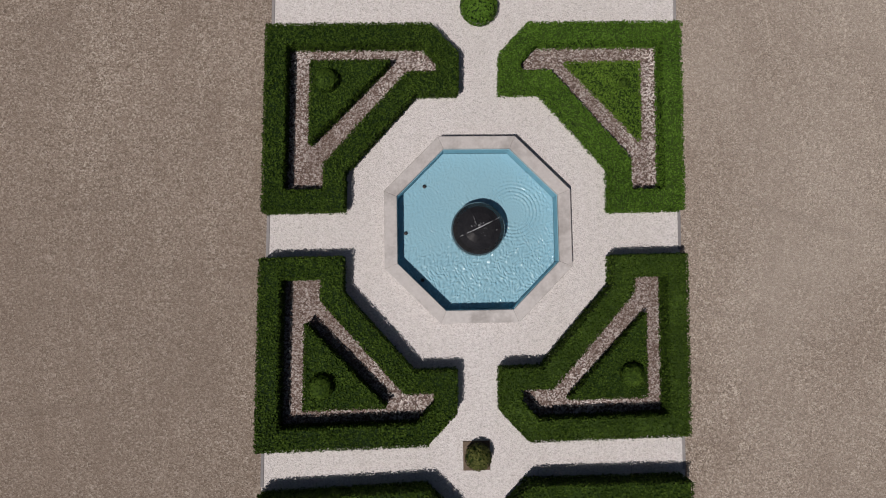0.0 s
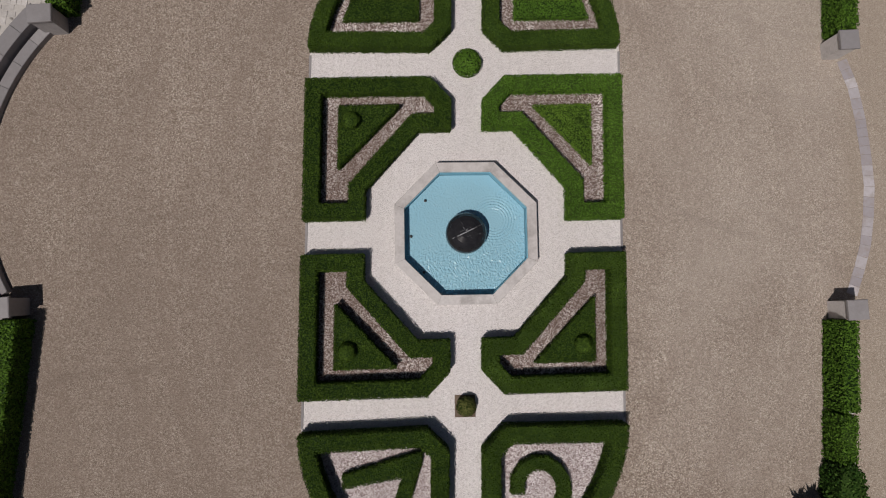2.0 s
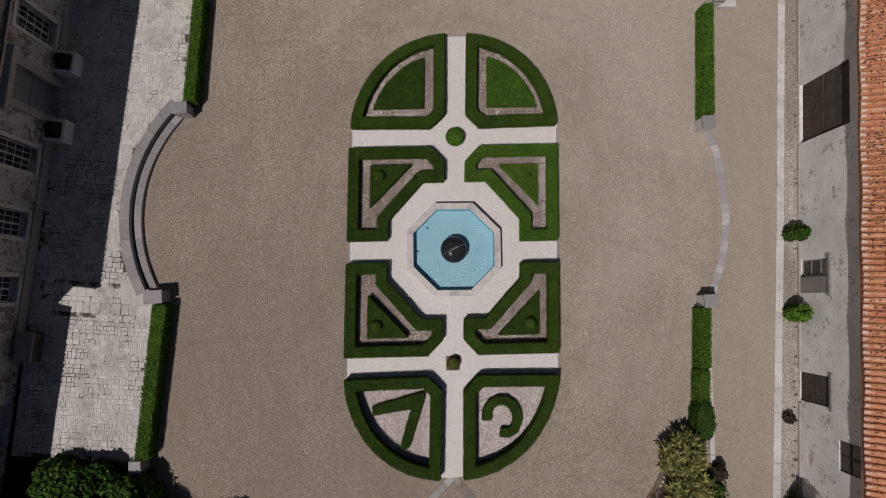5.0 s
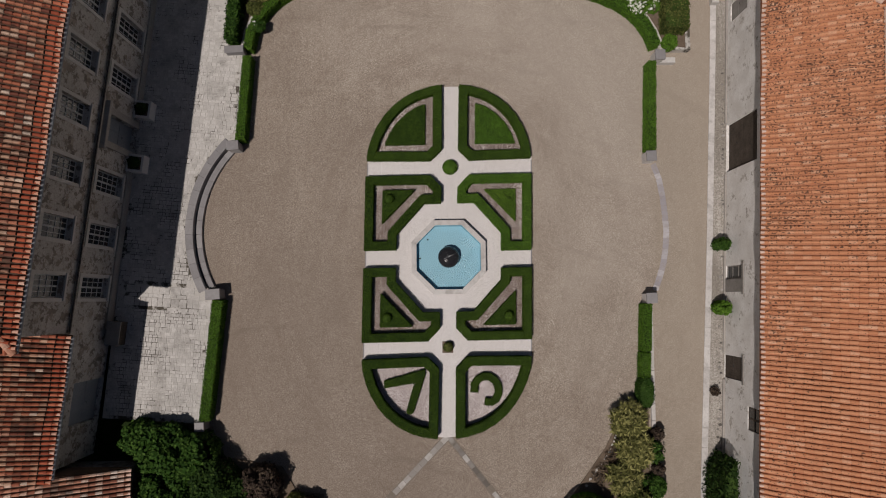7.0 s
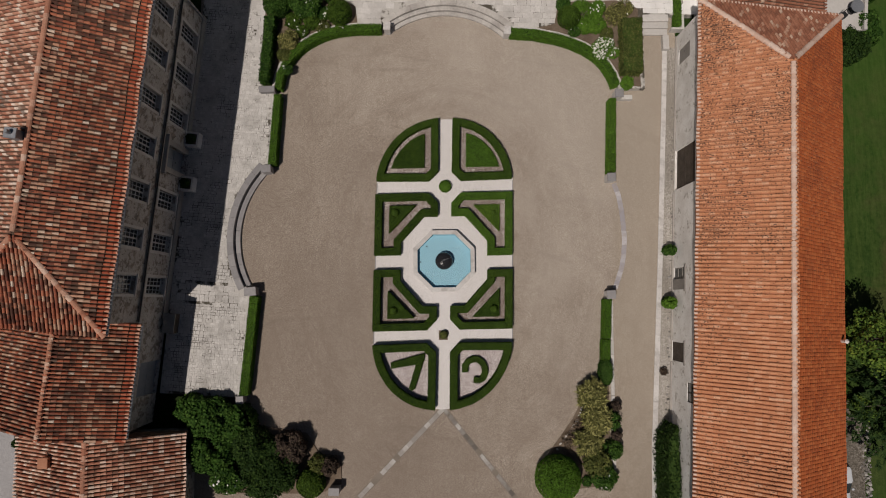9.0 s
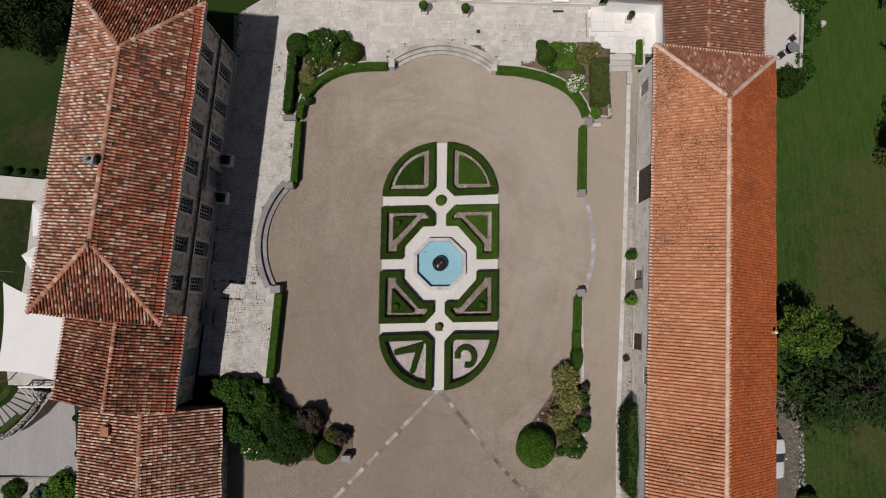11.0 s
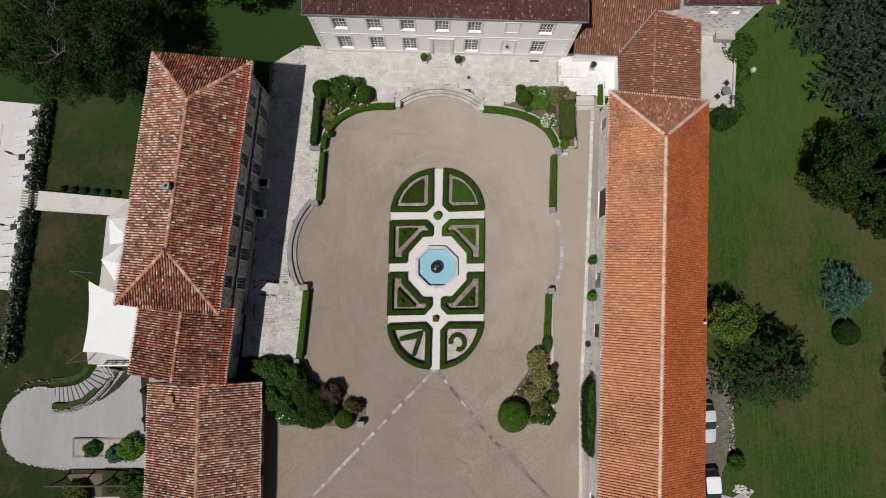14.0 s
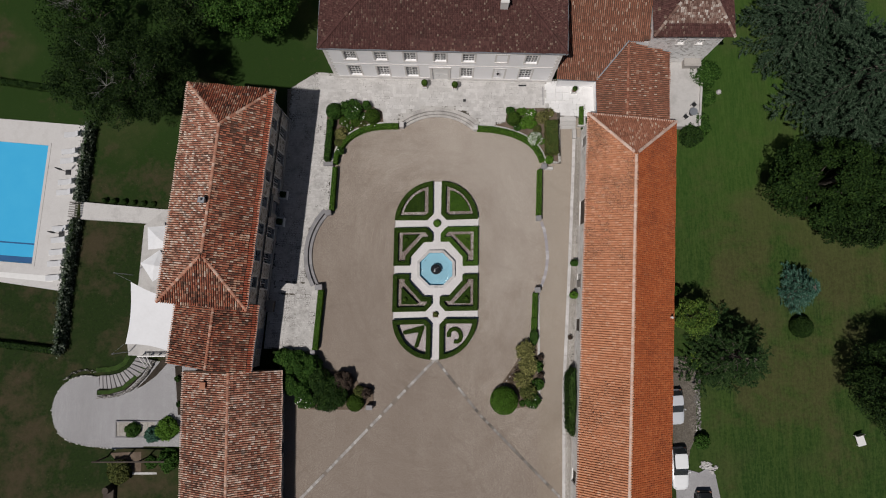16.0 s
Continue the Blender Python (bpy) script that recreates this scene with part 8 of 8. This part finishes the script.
conifer("cedar_tree", 42.6, 28.5, -2.0, 12.5, 6.2, M_CEDAR, "cedar with layered grey-green sprays behind the tower", 8, 14, 11, 0.42, 0.10, 70, 0.3, 0.45, 0.1)
conifer("cedar_tree", 52.5, 14.5, -2.5, 13.0, 7.2, M_CEDAR, "broad dark cedar at the park edge", 11, 14, 11, 0.44, 0.105, 65, 0.3, 0.45, 0.1)
tree("tree", 45.6, 4.4, -2.2, 8.0, (3.6, 2.2), M_GLOOM, "low dark evergreen tree at the cedar foot", 0.3, 0.16, 15000, 70, 1.2, 14, 0, 0.2)
conifer("spruce_tree", 40.3, -2.4, -1.9, 4.6, 1.85, M_SPRUCE, "young blue-grey spruce on the lawn", 4, 13, 15, 0.34, 0.075, 70, 0.05, 0.14, 0.08, 0.3).scale = (0.84, 1.27, 1.0)
ball_bush("shrub", 40.9, -6.7, -2.0, 1.2, M_DARK_LEAF, "round dark bush beside the blue spruce", height=2.0, leaf=0.09, density=330)
tree("tree", 48.6, -12.7, -2.4, 10.0, (5.2, 5.4), M_GLOOM, "large dense dark tree at the lawn edge", 0.4, 0.13, 36000, 150, 1.15, 21, 0, 0.2)
tree("tree", 26.9, -5.5, -1.0, 7.0, (1.75, 1.9), M_MAPLE, "light green young maple behind the barn", 0.16, 0.12, 7000, 60, 0.6, 17, 0, 0.3)
conifer("cedar_tree", 31.3, -9.6, -1.2, 8.5, 4.4, M_PINE, "spreading dark conifer with feathery boughs behind the barn", 19, 13, 9, 0.36, 0.09, 80, 0.15, 0.2, 0.08, 0.5)
tree("tree", 57.0, -2.0, -2.7, 9.0, (4.5, 4.5), M_GLOOM, "dark tree at the far lawn edge", 0.35, 0.17, 9000, 60, 1.3, 23, 0, 0.2)
for x, y, r, h, m, lab in ((28.6, -10.2, 0.9, 1.3, M_MAPLE, "bright green shrub beside the lane"), (31.0, 22.4, 1.75, 2.0, M_LAUREL, "leafy green shrub beside the back terrace"), (31.4, 19.6, 0.9, 1.5, M_LAUREL, "leafy green shrub beside the back terrace"), (30.6, 16.9, 0.9, 1.4, M_LAUREL, "green shrub at the back terrace edge"), (29.3, 15.1, 1.25, 1.4, M_DARK_LEAF, "dark green shrub at the barn corner"), (30.8, 15.9, 0.8, 1.1, M_LAUREL, "green shrub at the back terrace edge"), (28.9, -18.9, 0.8, 0.9, M_LAUREL, "low green shrub beside the lane")):
    loose_shrub("shrub", x, y, ground_z(x, y) + 0.02, r, h + 0.6, m, lab, 0.11, int(2400 * r * r + 600), 13, 0, "park shrubs")
loose_shrub("ivy", 26.6, -2.6, ground_z(26.6, 0) + 0.02, 0.5, 1.8, M_LAUREL, "green climber at the barn back wall", 0.1, 900, 2)

# ---- east side: back terrace, lane, cars ----
solid("back_terrace", Geo().prism(ccw([(25.6, 23.7), (31.0, 23.7), (30.2, 16.1), (25.6, 16.1)]), -1.4, 0.05), M_SLAB, "pale concrete back terrace beside the service wing", "terrace", kind="structure")
solid("terrace_wall", Geo().prism(ccw([(30.72, 23.6), (30.95, 23.6), (30.2, 16.1), (29.97, 16.1)]), -1.4, 0.35, 0.02), M_SLAB, "low pale parapet of the back terrace", "wall", kind="structure")
ob = thing("garden_table", "round grey table on the back terrace", "table", pose(29.3, 17.6, 0.05))
part("tabletop", Geo().lathe([(0.45, 0.7), (0.46, 0.74)], 20), M_ZINC, ob)
part("leg", Geo().lathe([(0.28, 0.0), (0.06, 0.06), (0.05, 0.7)], 12), M_IRON, ob)
for x, y in ((29.5, 18.5), (28.5, 17.1)):
    ob = thing("garden_chair", "dark chair on the back terrace", "chair", pose(x, y, 0.05, 0, 0, 40), "back terrace chairs")
    part("seat", Geo().box(-0.22, -0.22, 0.42, 0.22, 0.22, 0.46), M_IRON, ob)
    part("backrest", Geo().box(-0.22, 0.19, 0.461, 0.22, 0.22, 0.88), M_IRON, ob)
    for a in (-0.19, 0.19):
        for b in (-0.19, 0.19):
            part("leg", Geo().box(a - 0.02, b - 0.02, 0, a + 0.02, b + 0.02, 0.42), M_IRON, ob)
lane_z = lambda x: ground_z(x, 0)


def draped(poly, lift, name, material, label, category):
    """A thin sheet laid over the sloping ground."""
    bm = bmesh.new()
    vs = [bm.verts.new((x, y, 0)) for x, y in ccw(poly)]
    bm.faces.new(vs)
    for cut in (26.4, 28.0, 30.0):
        bmesh.ops.bisect_plane(bm, geom=bm.verts[:] + bm.edges[:] + bm.faces[:], plane_co=(cut, 0, 0), plane_no=(1, 0, 0))
    bm.verts.index_update()
    out = Geo().add([(v.co.x, v.co.y, ground_z(v.co.x, v.co.y) + lift) for v in bm.verts], [[v.index for v in f.verts] for f in bm.faces])
    bm.free()
    solid(name, out, material, label, category, kind="structure")


draped([(23.5, -9.8), (28.6, -9.9), (28.8, -12.0), (28.5, -18.4), (27.7, -20.0), (27.3, -22.0), (23.0, -22.2)], 0.07, "lane", M_DIRT, "worn dirt and gravel lane behind the barn", "lane")
draped([(22.8, -22.25), (27.4, -22.05), (28.6, -22.4), (29.6, -21.9), (30.4, -22.6), (30.8, -25.0), (30.4, -29.0), (22.5, -29.0)], 0.075, "lane", M_GREY_GRAVEL, "pale crushed stone parking patch behind the barn", "lane")
rubble("low_wall", "broken pale stone wall beside the lane", [(28.75, -10.4), (28.85, -12.0), (28.65, -18.0)], 0.8, 300, -1.6, (-0.99, -1.02), M_LANE_STONE, (0.05, 0.14), 6)
rubble("stone_heap", "small heap of pale broken stones beside the lane", [(28.9, -21.4), (30.4, -22.2)], 0.9, 46, -1.6, (-0.95, -1.0), M_SLAB, (0.1, 0.22), 12, "", "stones")


def loft(sections, n=16):
    """A body from rounded-rectangle sections: (y, half width, bottom, top, corner)."""
    g = Geo()
    for y, hw, z0, z1, r in sections:
        cz, hh = (z0 + z1) / 2, (z1 - z0) / 2
        ring = []
        for k in range(n):
            a = 2 * math.pi * (k + 0.5) / n
            c, s = math.cos(a), math.sin(a)
            p = 2.0 / r
            ring.append((hw * math.copysign(abs(c) ** p, c), y, cz + hh * math.copysign(abs(s) ** p, s)))
        g.v += ring
    m = len(sections)
    g.f = [(k * n + i, k * n + (i + 1) % n, (k + 1) * n + (i + 1) % n, (k + 1) * n + i) for k in range(m - 1) for i in range(n)]
    g.f += [tuple(range(n))[::-1], tuple(range((m - 1) * n, m * n))]
    return g


def car(x, y, z, turn, length, width, height, paint, label, estate=False):
    ob = thing("car", label, "car", pose(x, y, z, 0, 0, turn), "parked cars")
    L, W = length / 2, width / 2
    bz, belt = 0.2, height * 0.6
    part("body", loft([(-L, W * 0.62, bz + 0.18, belt * 0.74, 4), (-L * 0.97, W * 0.82, bz + 0.08, belt * 0.86, 4), (-L * 0.86, W * 0.95, bz, belt * 0.97, 5), (-L * 0.5, W, bz, belt, 5), (0, W, bz, belt, 5), (L * 0.45, W * 0.99, bz, belt * 0.98, 5), (L * 0.76, W * 0.95, bz, belt * 0.9, 4), (L * 0.92, W * 0.84, bz + 0.06, belt * 0.8, 4), (L, W * 0.56, bz + 0.15, belt * 0.66, 4)], 24), paint, ob)
    rear, brow = -L * (0.97 if estate else 0.93), -L * (0.1 if estate else 0.16)
    part("glazing", loft([(rear, W * 0.7, belt * 0.85, belt + 0.02, 5), (rear + 0.42, W * 0.79, belt * 0.9, height - 0.07, 5), (brow, W * 0.8, belt * 0.9, height - 0.045, 5), (brow + 0.3, W * 0.8, belt * 0.9, height - 0.16, 5), (brow + 0.85, W * 0.84, belt * 0.88, belt + 0.0, 5)], 24), M_GLASS, ob, "dark tinted windows")
    part("roof_panel", loft([(rear + 0.44, W * 0.66, height - 0.09, height - 0.03, 4), (rear + 0.6, W * 0.76, height - 0.1, height, 4), (brow - 0.1, W * 0.77, height - 0.1, height, 4), (brow + 0.04, W * 0.7, height - 0.11, height - 0.035, 4)], 24), paint, ob)
    for sx in (-1, 1):
        part("mirror", loft([(L * 0.12, 0.07, 0, 0.12, 4), (L * 0.16, 0.1, -0.01, 0.14, 4), (L * 0.19, 0.06, 0.01, 0.11, 4)]), paint, ob).location = (sx * (W + 0.06), 0, belt)
        part("headlight", loft([(0, 0.16, 0, 0.13, 4), (0.12, 0.14, 0.02, 0.12, 4)]), M_LAMP, ob).location = (sx * W * 0.62, L * 0.87, belt * 0.68)
        part("tail_light", Geo().box(-0.1, -0.03, 0, 0.1, 0.03, 0.25), M_TERRACOTTA, ob).location = (sx * W * 0.72, -L * 0.965, belt * 0.6)
        for sy in (-0.62, 0.62):
            wheel = part("wheel", Geo().lathe([(0.2, -0.1), (0.31, -0.1), (0.33, -0.06), (0.33, 0.06), (0.31, 0.1), (0.2, 0.1)], 20), M_TYRE, ob)
            wheel.matrix_basis = Matrix.Translation((sx * (W - 0.1), sy * L, 0.33)) @ pose(0, 0, 0, 0, 90, 0)
            part("rim", Geo().lathe([(0.05, -0.095), (0.2, -0.09), (0.2, 0.09), (0.05, 0.095)], 12), M_ZINC, wheel)


car(26.05, -15.2, lane_z(26.05) + 0.07, 183, 3.75, 1.68, 1.45, M_CAR_SILVER, "small silver car parked behind the barn")
car(26.15, -21.7, lane_z(26.15) + 0.08, 182, 4.45, 1.8, 1.55, M_CAR_WHITE, "white estate car parked behind the barn", True)
car(28.7, -26.2, lane_z(28.7) + 0.08, 178, 4.2, 1.75, 1.45, M_CAR_BLACK, "black car parked on pale crushed stone")
ob = thing("garden_bench", "white painted bench on the lawn", "bench", pose(47.0, -19.2, ground_z(47.0, 0), 0, 0, 15))
part("seat", Geo().box(-0.45, -0.65, 0.42, 0.45, 0.65, 0.48, 0.01), M_WHITE_PAINT, ob)
part("backrest", Geo().box(-0.45, 0.55, 0.481, 0.45, 0.62, 0.95, 0.01), M_GREY_WOOD, ob)
for a in (-0.38, 0.38):
    for b in (-0.55, 0.55):
        part("leg", Geo().box(a - 0.03, b - 0.03, -0.05, a + 0.03, b + 0.03, 0.42), M_WHITE_PAINT, ob)
solid("field_stone", Geo().lathe([(0.28, -0.1), (0.3, 0.15), (0.22, 0.35), (0.05, 0.42)], 9), M_SLAB, "pale round stone on the lawn", "stone", at=pose(33.2, 20.6, ground_z(33.2, 0)))

# ---- paving stones last ----
pave(ccw([(-19.2, -9.2), (-12.4, -9.2), (-12.0, -3.05), (-18.6, -2.5)]), radians(-4), 0.2, 0.22, M_PAVING, (-17.0, -8.4, -13.6, -3.2), "setts", 0.006)
pave(ccw([(-18.6, -2.5), (-12.0, -3.05), (-11.9, -1.7), (-18.4, -1.0)]), radians(-4), 0.36, 0.5, M_PAVING, (-17.2, -3.0, -12.8, -1.4), "slabs", 0.005)
pave(ccw([(-18.4, -1.0), (-11.9, -1.7), (-10.5, 12.6), (-12.8, 12.8), (-13.2, 23), (-17.2, 23)]), radians(-5), 0.2, 0.24, M_PAVING, (-16.6, -1.0, -13.8, 6.0), "setts", 0.006)
pave(ccw([(-13.1, 12.9), (12.6, 11.2), (12.7, 22), (-13.1, 23)]), radians(-2), 0.36, 0.5, M_SLAB, (-5, 17, 6, 22), "slabs", gap=(0.004, 0.012), top=0.492)
pave(ccw([(12.72, 11.2), (18.2, 11), (18.2, 22), (12.72, 22)]), radians(-2), 0.5, 0.75, M_NEW_SLAB, (12.8, 16, 18, 22), "slabs", 0.003, (0.003, 0.008), 0.494)
